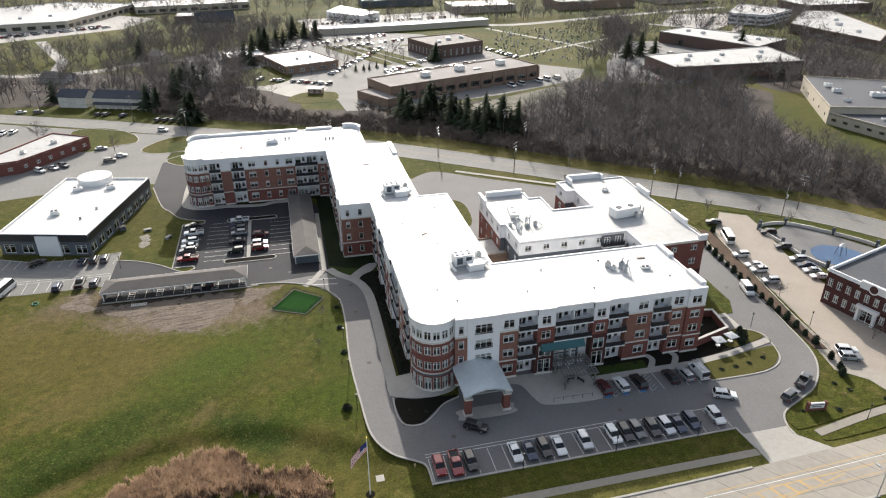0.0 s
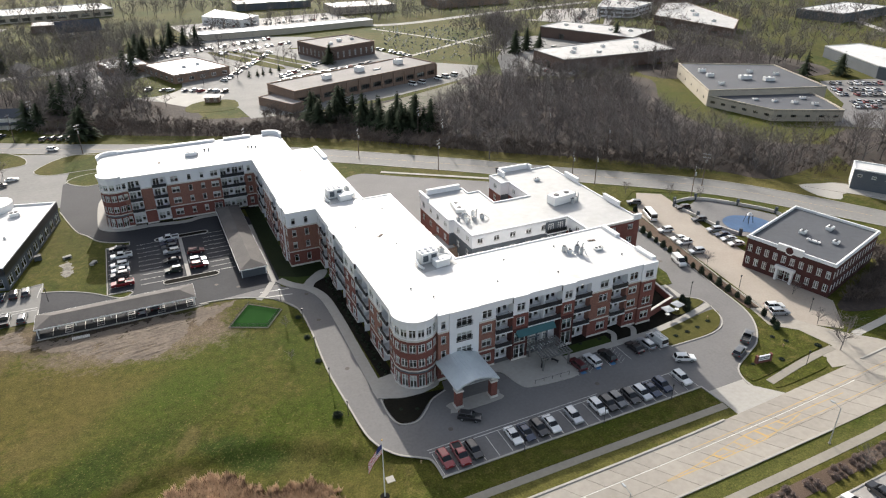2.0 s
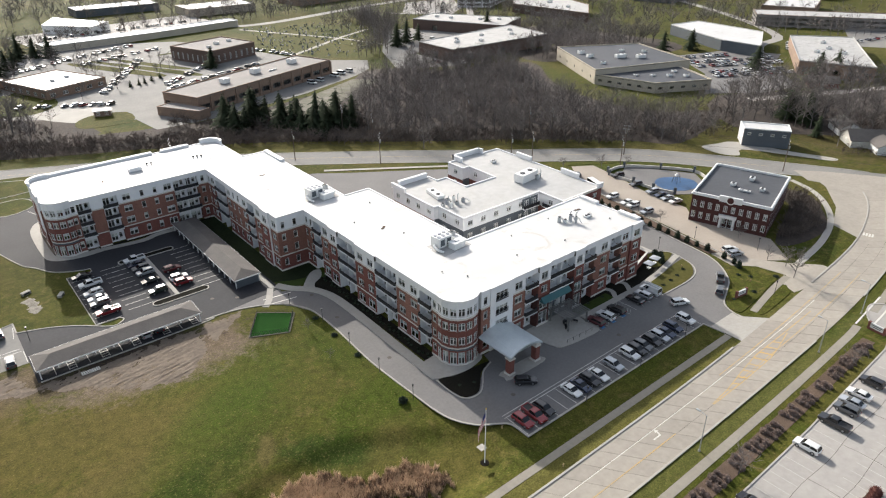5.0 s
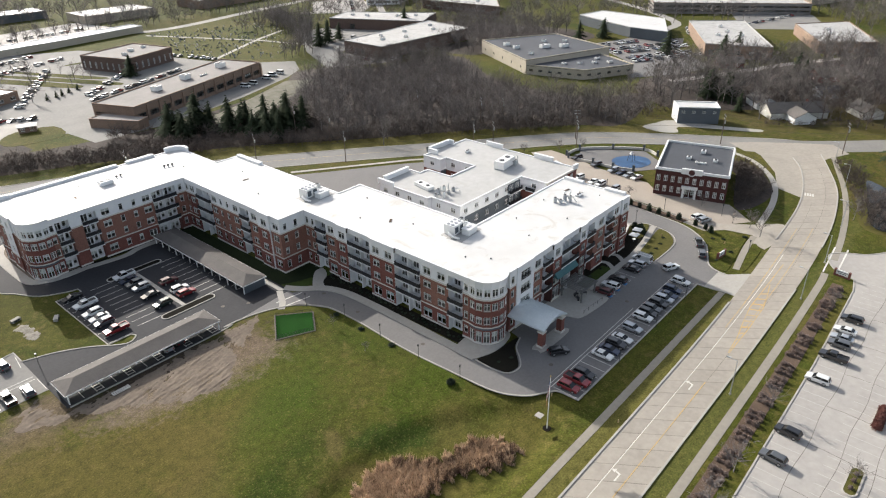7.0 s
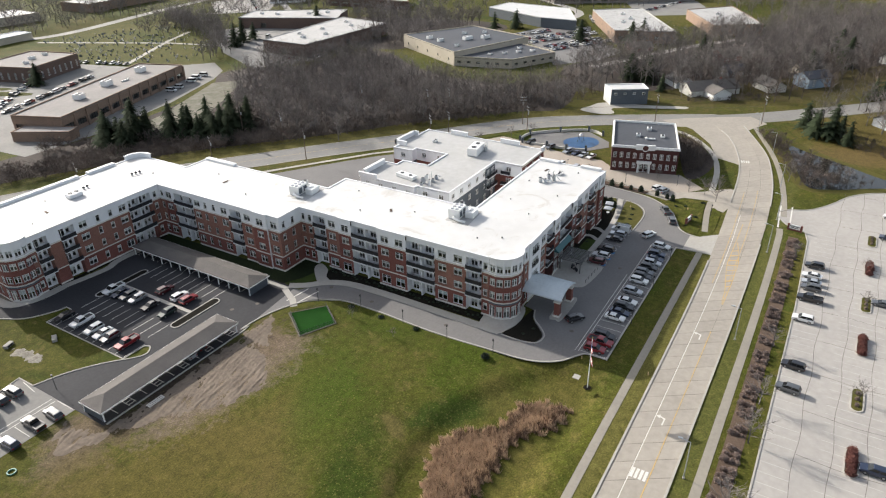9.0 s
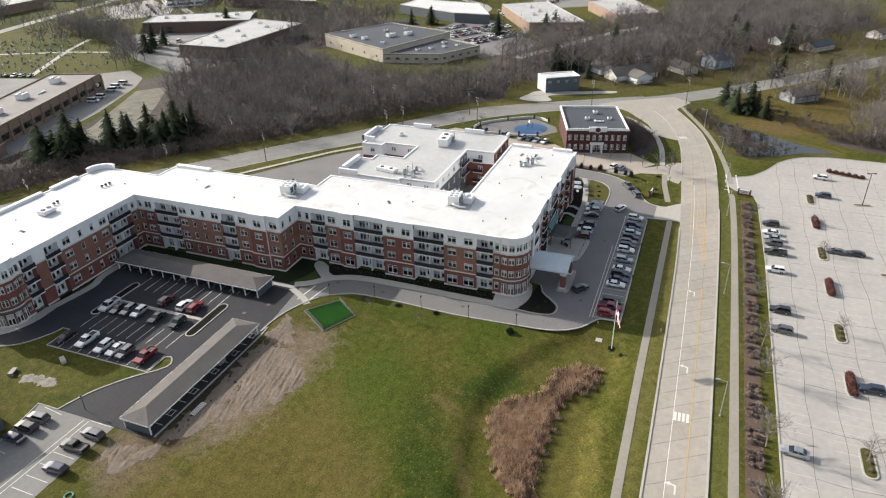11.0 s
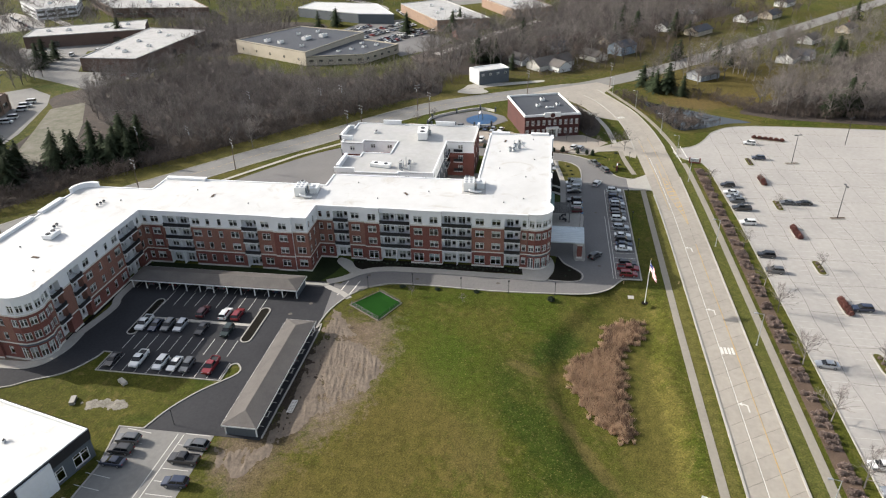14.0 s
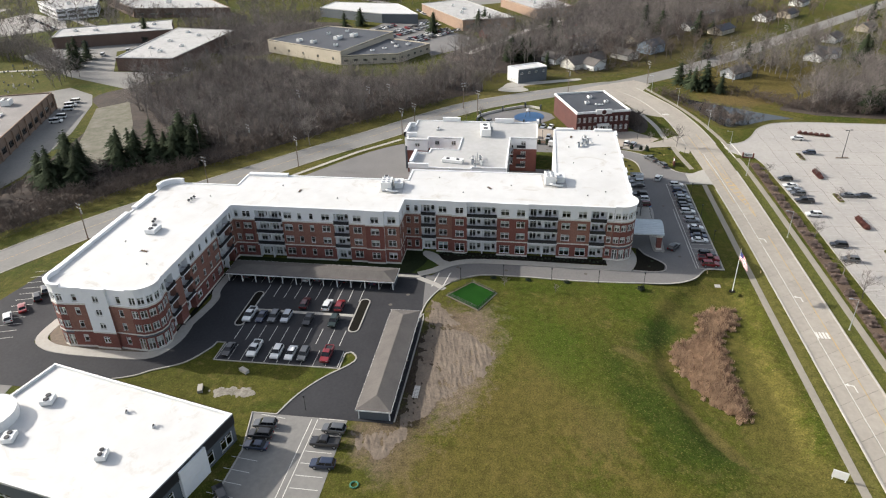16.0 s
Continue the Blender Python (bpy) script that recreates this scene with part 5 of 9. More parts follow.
# wing behind the apartments
WING = [(54.4, 141.5), (83.4, 141.5), (83.4, 132.2), (100.2, 132.2), (100.2, 177.2), (93.4, 177.2), (93.4, 179.0), (82.2, 179.0), (82.2, 177.6), (78.8, 177.6), (78.8, 170.2), (81.5, 170.2), (81.5, 158.4), (70.0, 158.4), (70.0, 167.8), (66.4, 167.8), (66.4, 172.0), (53.0, 172.0), (53.0, 152.4), (54.4, 152.4)]
RED_LOW, SLATE_LOW = (PANEL, (BRICK_RED, 8.4)), (PANEL, (SLATE, 8.7))
wing = block("care_wing", "white-panelled wing with slate and brick lower floors", WING, 12.3, PANEL, ROOF_PALE, ((10.5, 1.5), (6.7, 1.7), (3.0, 1.7)), 0.3, PANEL, 4.3, 1.7, low=(SLATE, 8.7),
             units=((87.2, 150.6, 7.4, 3.4, 2.7, 8), (58.6, 158.8, 6.6, 2.4, 1.2, 80), (90.0, 168.0, 1.6, 1.2, 0.8)),
             sides={0: SLATE_LOW, 1: RED_LOW, 2: (BRICK_RED, (BRICK_DARK, 4.2)), 9: RED_LOW, 11: RED_LOW, 12: RED_LOW, 13: RED_LOW, 16: RED_LOW, 17: RED_LOW, 18: SLATE_LOW})
for x0, x1, y0, y1 in ((82.0, 93.6, 178.5, 179.2), (93.0, 93.6, 177.0, 179.2), (82.0, 82.6, 174.6, 179.2), (99.8, 100.5, 161.0, 167.6), (99.8, 100.5, 141.0, 148.0), (55.0, 65.4, 171.5, 172.3), (52.7, 53.3, 166.0, 172.3), (98.2, 100.5, 131.9, 132.5)):
    s = Shape()
    s.box(x0, x1, y0, y1, 12.3, 13.7)
    s.box(x0 - 0.1, x1 + 0.1, y0 - 0.1, y1 + 0.1, 13.7, 13.85)
    s.make("corner_parapet", [PANEL], wing, "raised white corner parapet")
s = Shape()
s.box(83.2, 98.2, 131.98, 132.2, 12.0, 12.62)
s.make("coping", [STONE], wing, "tan stone coping over the brick")
for z in (8.9, 5.4):
    s = Shape()
    s.box(76.6, 82.8, 141.36, 141.48, z, z + 2.9)
    s.make("loggia_back", [SLATE], wing, "dark slate loggia wall")
    for x in (78.2, 81.2):
        add_window(wing, x, 141.33, z + 1.25, 1.6, 2.2, 0, "door", 0.3)
    balcony(wing, 79.7, 140.9, z, 0, 6.0, 0)
for z in (8.9, 5.4, 2.0):
    balcony(wing, 83.0, 137.6, z, -90, 3.0, 0)
block("link_corridor", "low pale-roofed link between the wings", [(42.6, 150), (54.6, 150), (54.6, 160), (42.6, 160)], 5.0, BRICK_TAN, ROOF_GREY, (), 0.3)


def brick_office():
    pts = [(130.3, 95.2), (158, 103.6), (151.8, 125.2), (124.2, 116.6)]
    e = block("brick_office", "two-storey dark red brick office with white cornice and arched windows", pts, 8.7, BRICK_DARK, ROOF_DARK, ((2.4, 2.0), (6.0, 2.0)), 0.7, WHITE, 1.95, 1.15, "arch",
              units=((139, 112, 1.6, 1.6, 1.0, 17), (147.5, 110.5, 2.2, 1.6, 1.1, 17), (141.5, 104, 1.5, 1.5, 0.9, 17), (137.2, 107, 3.0, 0.8, 0.6, 107)))
    s = Shape()
    parapet(s, inset(pts, -0.25), 8.2, 9.0, 0.3)
    s.make("cornice", [WHITE], e, "white moulded cornice")
    a, b = Vector(pts[3]), Vector(pts[0])
    u = (b - a).normalized()
    out = Vector((u.y, -u.x))
    yaw = math.degrees(math.atan2(u.y, u.x))
    m = (a + b) / 2
    turn = pose(m.x, m.y, 0, 0, 0, yaw)
    s = Shape()
    s.box(-3.2, 3.2, -0.35, 0.4, 8.2, 10.0, 0, turn)
    s.make("pediment", [WHITE], e, "white raised pediment")
    s = Shape()
    for i in range(20):
        p, q = math.tau * i / 20, math.tau * (i + 1) / 20
        s.face([(1.25 * math.cos(p), -0.5, 9.0 + 1.25 * math.sin(p)), (1.25 * math.cos(q), -0.5, 9.0 + 1.25 * math.sin(q)), (0.95 * math.cos(q), -0.5, 9.0 + 0.95 * math.sin(q)), (0.95 * math.cos(p), -0.5, 9.0 + 0.95 * math.sin(p))])
        s.face([(0, -0.48, 9.0), (0.95 * math.cos(p), -0.48, 9.0 + 0.95 * math.sin(p)), (0.95 * math.cos(q), -0.48, 9.0 + 0.95 * math.sin(q))], 1)
    s.v = [tuple(turn @ Vector(p)) for p in s.v]
    s.make("round_clock", [WHITE, BRICK_DARK], e, "round white-rimmed clock face")
    for k in (-1.9, 1.9):
        s = Shape()
        s.box(k - 0.3, k + 0.3, -0.9, 0.0, 0.1, 3.4, 0, turn)
        s.make("column", [WHITE], e)
    s = Shape()
    s.box(-2.5, 2.5, -1.0, 0.0, 3.4, 4.2, 0, turn)
    s.make("entablature", [WHITE], e)
    p = m + out * 0.1
    add_window(e, p.x, p.y, 1.7, 3.0, 3.0, yaw, "door", 0.0, "entrance_door")
    return e


brick_office()
small = block("small_office", "two-storey dark slate office with a white flat roof", [(201.5, 142.8), (210.5, 128.5), (218.5, 133.4), (209, 148.6)], 6.8, SLATE, ROOF, ((5.0, 1.0),), 0.4, WHITE, 3.6, 1.4, "single")
s = Shape()
wall_grid(s, (209.0, 148.6 + 0.05), (201.45, 142.8), 0, 6.8, ((0, 0),))
s.make("white_side", [WHITE], small, "white rendered side wall")
sheet("driveway", curve([(196, 150), (188, 152), (186, 143), (190, 137), (197, 140), (204, 126), (210, 112), (214, 112), (209, 126), (204, 146)], 3, True), 0, 0.05, CONCRETE, "pale drive of the small office", "driveway")

shop = block("shop_building", "low dark-clad shop with a bright white flat roof", [(-80, 192.6), (-55.5, 186), (-45.4, 228.4), (-72, 235)], 6.0, SLATE, ROOF, ((1.9, 2.6),), 0.5, WHITE, 4.4, 3.2, "shop",
             units=((-56, 222.5, 2.4, 2.2, 1.2, 14), (-66, 223, 2.4, 2.0, 1.2, 14), (-68, 204, 2.2, 1.8, 1.3, 14), (-60, 199, 0.7, 0.6, 0.4, 14), (-57, 206, 0.7, 0.6, 0.4, 14)))
s = Shape()
s.tube((-62, 230.5, 5.8), (-62, 230.5, 8.0), 5.2, sides=32)
s.make("drum", [WHITE], shop, "round white drum over the entrance")
s = Shape()
for a, b in (((-80, 192.6), (-55.5, 186)), ((-55.5, 186), (-45.4, 228.4))):
    u = (Vector(b) - Vector(a)).normalized()
    w = Vector((u.y, -u.x)) * 0.3
    wall_grid(s, (a[0] + w.x, a[1] + w.y), (b[0] + w.x, b[1] + w.y), 4.3, 6.4, ((0, 0),))
s.make("fascia", [IRON], shop, "black metal fascia band")
s = Shape()
turn = pose(-66.5, 188.9, 0, 0, 0, -15.1)
s.box(-3.2, 3.2, -0.6, 0.3, 0, 6.0, 0, turn)
s.make("entrance_portal", [PANEL], shop, "pale entrance portal")
add_window(shop, -66.7, 188.25, 1.7, 3.4, 3.2, -15.1, "door", 0.0, "entrance_door")

block("clinic", "low red brick clinic with a pale grey roof", [(-112, 258), (-95, 262.5), (-76.5, 288), (-92, 297)], 4.6, BRICK_RED, ROOF_GREY, ((2.2, 1.3),), 0.4, BRICK_RED, 5.0, 1.6, "pair", units=((-88, 283, 2, 1.6, 1.2, 30), (-96, 272, 1.5, 1.5, 1.0)))
long_brick = block("brick_works", "long two-storey brown brick block with a gravel roof", [(53.2, 328), (142, 359.4), (133.4, 384), (44.7, 350)], 7.6, BRICK_TAN, ROOF_BROWN, ((3.0, 2.4),), 0.5, BRICK_TAN, 7.2, 5.2, "dark",
                   units=((75, 348, 4.0, 3.6, 2.4, 19), (96, 358, 4.4, 3.8, 2.6, 19), (122, 367, 4.2, 3.8, 2.6, 19), (106, 358, 5.0, 1.0, 0.6, 19)))
a, b = Vector((53.2, 328)), Vector((142, 359.4))
u = (b - a).normalized()
for i in range(13):
    p = a + u * (94.2 * i / 12)
    s = Shape()
    s.box(-0.6, 0.6, -0.5, 0.1, 0, 7.2, 0, pose(p.x, p.y, 0, 0, 0, 19.5))
    s.make("buttress", [BRICK_TAN], long_brick)
block("entrance_porch", "flat brown porch on piers at the brick works", [(38, 340), (50, 319), (56, 322), (46, 344)], 4.0, BRICK_TAN, ROOF_BROWN, (), 0.3)
block("office_block", "square brown brick office with a pale gravel roof", [(98.5, 426), (133, 438), (124.5, 470), (87, 460)], 8.0, BRICK_BROWN, ROOF_BROWN, ((3.4, 3.6),), 0.5, BRICK_TAN, 4.0, 1.4, "shop", units=((112, 448, 3, 2.4, 1.6), (104, 440, 2.4, 2, 1.4), (122, 452, 2.4, 2, 1.4)))
block("shop_row", "low brown brick shop with a pale roof", [(4.5, 404), (36, 416), (20, 453), (-9, 442)], 4.6, BRICK_TAN, ROOF, ((2.0, 1.8),), 0.4, BRICK_TAN, 6.0, 3.0, "shop", units=((12, 425, 2, 2, 1.2), (20, 430, 2, 2, 1.2)))
block("shop_row", "low brown brick shop with a pale roof", [(-28, 440), (-6, 446), (-12, 470), (-34, 462)], 4.2, BRICK_TAN, ROOF, (), 0.4, BRICK_TAN)
block("warehouse", "brown brick works with a pale streaked flat roof", [(266, 446), (296, 378), (304, 382), (310, 386), (331, 396), (294, 458)], 7.4, BRICK_BROWN, ROOF_GREY, ((2.2, 3.6),), 0.4, ROOF_GREY, 26.0, 4.0, "dark", units=((290, 430, 3, 2, 1.4), (302, 410, 2.5, 2, 1.2), (312, 400, 2.5, 2, 1.2), (286, 442, 2.5, 2, 1.2)))
block("warehouse", "brown brick works with a pale streaked flat roof", [(213.5, 370), (213.5, 336), (294, 334), (301, 377)], 7.4, BRICK_BROWN, ROOF_GREY, ((2.2, 3.6),), 0.4, ROOF_GREY, 24.0, 4.0, "dark", units=((230, 352, 3, 2, 1.4), (245, 346, 2.5, 2, 1.2), (258, 360, 2.5, 2, 1.2), (276, 350, 2.5, 2, 1.2), (286, 362, 2.5, 2, 1.2), (238, 362, 2, 2, 1.0)))
block("cream_works", "cream block works with a grey flat roof", [(235, 245), (293, 226), (311, 274), (266, 300)], 7.4, CREAM, ROOF_DARK, ((3.0, 1.4),), 0.5, CREAM, 11.0, 1.6, "dark",
      units=((262, 278, 3.4, 2.4, 1.8, -18), (258, 268, 3.4, 2.4, 1.8, -18), (270, 256, 6, 3, 2.0, -18), (278, 248, 5, 3, 2.0, -18), (284, 266, 2.4, 2, 1.4), (292, 256, 2.4, 2, 1.4), (250, 252, 2.4, 2, 1.4)))
block("cream_works", "lower cream office of the works with ribbon windows", [(235.5, 245), (243, 213), (271, 199), (279, 214), (285, 228)], 4.8, CREAM, ROOF_DARK, ((2.4, 1.1),), 0.6, CREAM, 5.0, 2.2, "dark",
      units=((262, 218, 2.4, 2, 1.2, -18), (268, 212, 2.4, 2, 1.2, -18), (256, 224, 2, 2, 1.0, -18), (272, 222, 2.4, 2, 1.2, -18), (250, 230, 2, 2, 1, -18)))
block("warehouse", "dark warehouse with a bright white roof", [(363, 222), (364, 249), (390, 304), (418, 300), (410, 246)], 6.6, SLATE, ROOF, (), 0.4, ROOF)
block("warehouse", "brown brick warehouse with a grey roof", [(336, 186), (348, 151), (428, 196), (406, 226)], 7.4, BRICK_TAN, ROOF_GREY, ((3.0, 2.4),), 0.4, ROOF_GREY, 6.0, 2.6, "dark", units=((365, 190, 3, 2, 1.4), (380, 190, 3, 2, 1.4), (372, 178, 3, 2, 1.4), (395, 200, 3, 2, 1.4)))
block("warehouse", "tan warehouse with a pale roof", [(384, 136), (402, 108), (470, 140), (440, 166)], 6.6, BRICK_TAN, ROOF_GREY, (), 0.4, BRICK_TAN, units=((415, 138, 3, 2, 1.4), (428, 142, 3, 2, 1.4)))
block("long_office", "long low office with banded windows", [(468, 282), (530, 180), (556, 196), (492, 298)], 8.0, ROOF_BROWN, ROOF_GREY, ((2.4, 1.4), (5.6, 1.4)), 0.5, BRICK_TAN, 9.0, 7.6, "dark")


def house(x, y, yaw, w, d, wallm, roofm, label, h=2.8, rise=2.4, chim=False):
    """A gabled house with eaves, windows, door and chimney."""
    e = thing("house", label, "house", "houses", at=(x, y, 0), turn=yaw)
    s = Shape()
    for a, b in (((-w / 2, -d / 2), (w / 2, -d / 2)), ((w / 2, -d / 2), (w / 2, d / 2)), ((w / 2, d / 2), (-w / 2, d / 2)), ((-w / 2, d / 2), (-w / 2, -d / 2))):
        wall_grid(s, a, b, 0, h, ((0, 0),))
    for x0 in (-w / 2, w / 2):
        q = [(x0, -d / 2, h), (x0, d / 2, h), (x0, 0, h + rise)]
        s.face(q if x0 > 0 else q[::-1])
    s.make("wall", [wallm], e)
    s = Shape()
    o, t = 0.5, 0.18
    k = rise / (d / 2)
    for sg in (-1, 1):
        a, b = (sg * (d / 2 + o), h - k * o), (0, h + rise)
        top = [(-w / 2 - o, a[0], a[1] + t), (w / 2 + o, a[0], a[1] + t), (w / 2 + o, b[0], b[1] + t), (-w / 2 - o, b[0], b[1] + t)]
        low = [(p[0], p[1], p[2] - t) for p in top]
        s.face(top if sg < 0 else top[::-1])
        s.face(low[::-1] if sg < 0 else low)
        s.face([low[0], low[1], top[1], top[0]])
        for i, j in ((1, 2), (3, 0)):
            s.face([low[i], low[j], top[j], top[i]])
    s.make("roof", [roofm], e)
    n = max(2, int(w / 5.5))
    for i in range(n):
        for sg, yw in ((-1, 0), (1, 180)):
            add_window(e, -w / 2 + w * (i + 0.5) / n, sg * (d / 2 + 0.02), 1.5 if h < 4 else h - 1.5, 1.5, 1.2, yw, "pair", 0.4)
            if h > 4:
                add_window(e, -w / 2 + w * (i + 0.5) / n, sg * (d / 2 + 0.02), 1.5, 1.5, 1.2, yw, "pair", 0.4)
    for sg, yw in ((-1, -90), (1, 90)):
        add_window(e, sg * (w / 2 + 0.02), 0, h - 1.3, 1.4, 1.2, yw, "pair", 0.4)
    if chim:
        s = Shape()
        s.box(w * 0.2, w * 0.2 + 0.9, 0.2, 1.0, h, h + rise + 0.9)
        s.make("chimney", [BRICK_RED], e)
    return e


TAN_SIDING = material("tan_siding", (0.50, 0.44, 0.34), (0.44, 0.38, 0.3), 0.7)
BLUE_SIDING = material("blue_siding", (0.30, 0.38, 0.46), (0.26, 0.33, 0.4), 0.7)
CREAM_SIDING = material("cream_siding", (0.62, 0.60, 0.54), (0.54, 0.52, 0.47), 0.7)
HOUSES = ((243, 108, -48, 25, 11, CREAM_SIDING, SHINGLE), (235.5, 103, 42, 9, 9, WHITE, SHINGLE), (262, 84, 42, 13, 9, CREAM_SIDING, SHINGLE), (279, 67, -42, 14, 10, BLUE_SIDING, SHINGLE_DARK), (250, 124, 42, 12, 9, WHITE, SHINGLE),
          (350, 32, -40, 15, 9, WHITE, SHINGLE), (338, 14, -40, 18, 10, TAN_SIDING, SHINGLE_DARK), (386, -26, -38, 16, 10, WHITE, SHINGLE), (400, -46, -38, 16, 10, TAN_SIDING, SHINGLE_DARK),
          (264, -21, -35, 13, 9, WHITE, SHINGLE), (272, -30, 55, 12, 9, WHITE, SHINGLE_DARK), (224, 31, -50, 14, 9, SIDING, SHINGLE), (315, -47, -38, 14, 9, WHITE, SHINGLE), (285, 104, -45, 14, 9, SIDING, SHINGLE_DARK),
          (306, 72, -40, 15, 9, TAN_SIDING, SHINGLE), (420, 6, -38, 16, 10, SIDING, SHINGLE), (452, -70, -38, 16, 10, WHITE, SHINGLE_DARK), (350, -80, -38, 15, 9, TAN_SIDING, SHINGLE), (322, 112, -40, 22, 12, BRICK_RED, SHINGLE))
for x, y, yaw, w, d, wm, rm in HOUSES:
    house(x, y, yaw, w, d, wm, rm, "small gabled house among bare trees", 4.8 if wm is BLUE_SIDING else 3.0, 3.0 if d > 10 else 2.4, w > 14)
inn = house(-73.5, 352.6, -20, 27, 9, CREAM_SIDING, SHINGLE_DARK, "long two-storey cream inn with dark roof and porch", 5.4, 2.6)
s = Shape()
s.face([(-13.6, -6.6, 2.5), (13.6, -6.6, 2.5), (13.6, -4.4, 3.3), (-13.6, -4.4, 3.3)])
s.face([(-13.6, -6.6, 2.4), (-13.6, -4.4, 3.2), (13.6, -4.4, 3.2), (13.6, -6.6, 2.4)])
s.face([(-13.6, -6.6, 2.4), (13.6, -6.6, 2.4), (13.6, -6.6, 2.5), (-13.6, -6.6, 2.5)])
s.make("porch_roof", [SHINGLE_DARK], inn)
for i in range(8):
    s = Shape()
    s.box(-13.4 + i * 3.83 - 0.1, -13.4 + i * 3.83 + 0.1, -6.5, -6.3, 0, 2.45)
    s.make("porch_post", [WHITE], inn)
house(-97, 361, -20, 14, 9, CREAM_SIDING, SHINGLE_DARK, "cream wing of the long inn with a dark roof", 5.4, 2.6)
house(18.4, 357.5, -20, 7, 5, BRICK_TAN, ROOF_GREY, "small flat brown shed beside the gravel lot", 2.6, 0.3)
house(-46, 604, 10, 30, 14, TAN_SIDING, SHINGLE_DARK, "large house with a steep slate roof", 4.0, 7.0)
house(-72, 470, -60, 18, 10, TAN_SIDING, SHINGLE, "brown gabled house among bare trees")
house(-120, 420, -25, 16, 10, SIDING, SHINGLE, "brown gabled house among bare trees")
house(320, 165, -55, 14, 9, BRICK_RED, SHINGLE, "brick house at the edge of the wood")

# ---- far side of the town ----
sheet("car_park", [(-260, 560), (-194, 560), (-117, 606), (-100, 660), (-150, 700), (-260, 660)], 0, 0.03, ASPHALT_LOT, "pale asphalt lot before the far mall", "car park")
ribbon("road", curve([(-420, 500), (-300, 455), (-156, 440), (-110, 440), (-76, 462), (-24, 470), (40, 540), (130, 566), (190, 548), (284, 570), (420, 600)], 5), 9, -0.1, 0.04, ASPHALT_LOT, "pale distant road", "road")
ribbon("road", [(-128, 446), (-132, 478), (-166, 560)], 7, -0.1, 0.045, ASPHALT_LOT, "pale side road to the mall", "road")
# mall walls and roofs are paler to carry the distance haze in their colour
block("mall", "long low mall with pale flat roofs", [(-240, 600), (-160, 616), (-126, 716), (-190, 748), (-262, 700)], 6.0, CREAM, ROOF_PALE, ((2.4, 2.6),), 0.5, PANEL, 9.0, 6.0, "dark", units=((-200, 640, 3, 2, 1.4), (-180, 650, 3, 2, 1.4), (-170, 690, 3, 2, 1.4)))
block("mall", "long low mall with pale flat roofs", [(-120, 690), (-20, 705), (-30, 750), (-130, 735)], 6.0, CREAM, ROOF_PALE, ((2.4, 2.6),), 0.5, PANEL, 9.0, 6.0, "dark")
block("store", "white boxy store with a pale roof", [(46, 622), (72, 588), (90, 606), (62, 660)], 5.6, WHITE, ROOF, ((1.8, 2.0),), 0.4, WHITE, 8.0, 5.0, "shop")
# pale tones again stand in for haze on this row
block("shop_row", "long low pale shop row", [(30, 536), (100, 540), (172, 552), (170, 566), (96, 556), (28, 552)], 4.2, CREAM, ROOF_PALE, (), 0.4, PANEL)
sheet("car_park", [(28, 556), (170, 568), (160, 640), (20, 620)], 0, 0.03, ASPHALT_LOT, "pale distant car park", "car park")
block("office_block", "pale office block with blue window bands", [(366, 512), (386, 490), (428, 514), (408, 558)], 8.0, PANEL, ROOF_GREY, ((2.4, 1.6), (5.8, 1.6)), 0.4, PANEL, 7.0, 5.8, "dark", units=((395, 520, 3, 2, 1.6),))
block("works_hall", "long low dark works with a pale roof", [(381, 456), (386, 376), (424, 408), (462, 506), (440, 514)], 7.0, BRICK_BROWN, ROOF_GREY, ((2.6, 1.6),), 0.4, BRICK_TAN, 10.0, 6.0, "dark", units=((410, 440, 4, 3, 2), (425, 460, 3, 2, 1.5), (400, 410, 3, 2, 1.5)))
sheet("car_park", [(330, 480), (366, 506), (400, 560), (350, 570), (310, 520)], 0, 0.03, ASPHALT_LOT, "pale distant car park", "car park")
ribbon("road", [(300, 525), (345, 470), (420, 560), (560, 640)], 7, 0, 0.03, ASPHALT_LOT, "pale distant road", "road")
ribbon("road", curve([(338, 205), (395, 240), (440, 250), (500, 320), (560, 420)], 4), 7, 0, 0.032, ASPHALT_LOT, "pale works road", "road")
ribbon("road", curve([(268, 176), (300, 160), (345, 140), (380, 118)], 4), 6, 0, 0.034, ASPHALT_LOT, "pale works road", "road")
sheet("car_park", [(440, 200), (470, 150), (530, 178), (500, 230)], 0, 0.03, ASPHALT_OLD, "distant asphalt lot", "car park")
for i, (x, y, w, d, a, h) in enumerate(((560, 300, 60, 40, 20, 7), (620, 200, 70, 40, -20, 8), (560, 420, 80, 40, 10, 7), (500, 560, 70, 40, 0, 7), (300, 640, 80, 36, 5, 7), (190, 640, 60, 36, 0, 6), (120, 700, 70, 30, 0, 6), (-60, 640, 40, 24, 0, 5), (640, 60, 60, 40, -30, 7), (400, 660, 60, 40, 10, 8), (-300, 420, 60, 40, 0, 6), (680, 330, 70, 40, 0, 7))):
    m = pose(x, y, 0, 0, 0, a)
    block("far_works", "distant low building with a pale roof", [tuple((m @ Vector((sx * w / 2, sy * d / 2, 0))).xy) for sx, sy in ((-1, -1), (1, -1), (1, 1), (-1, 1))], h, (BRICK_TAN, CREAM, SLATE, BRICK_BROWN)[i % 4], (ROOF, ROOF_GREY, ROOF)[i % 3], (), 0.4)

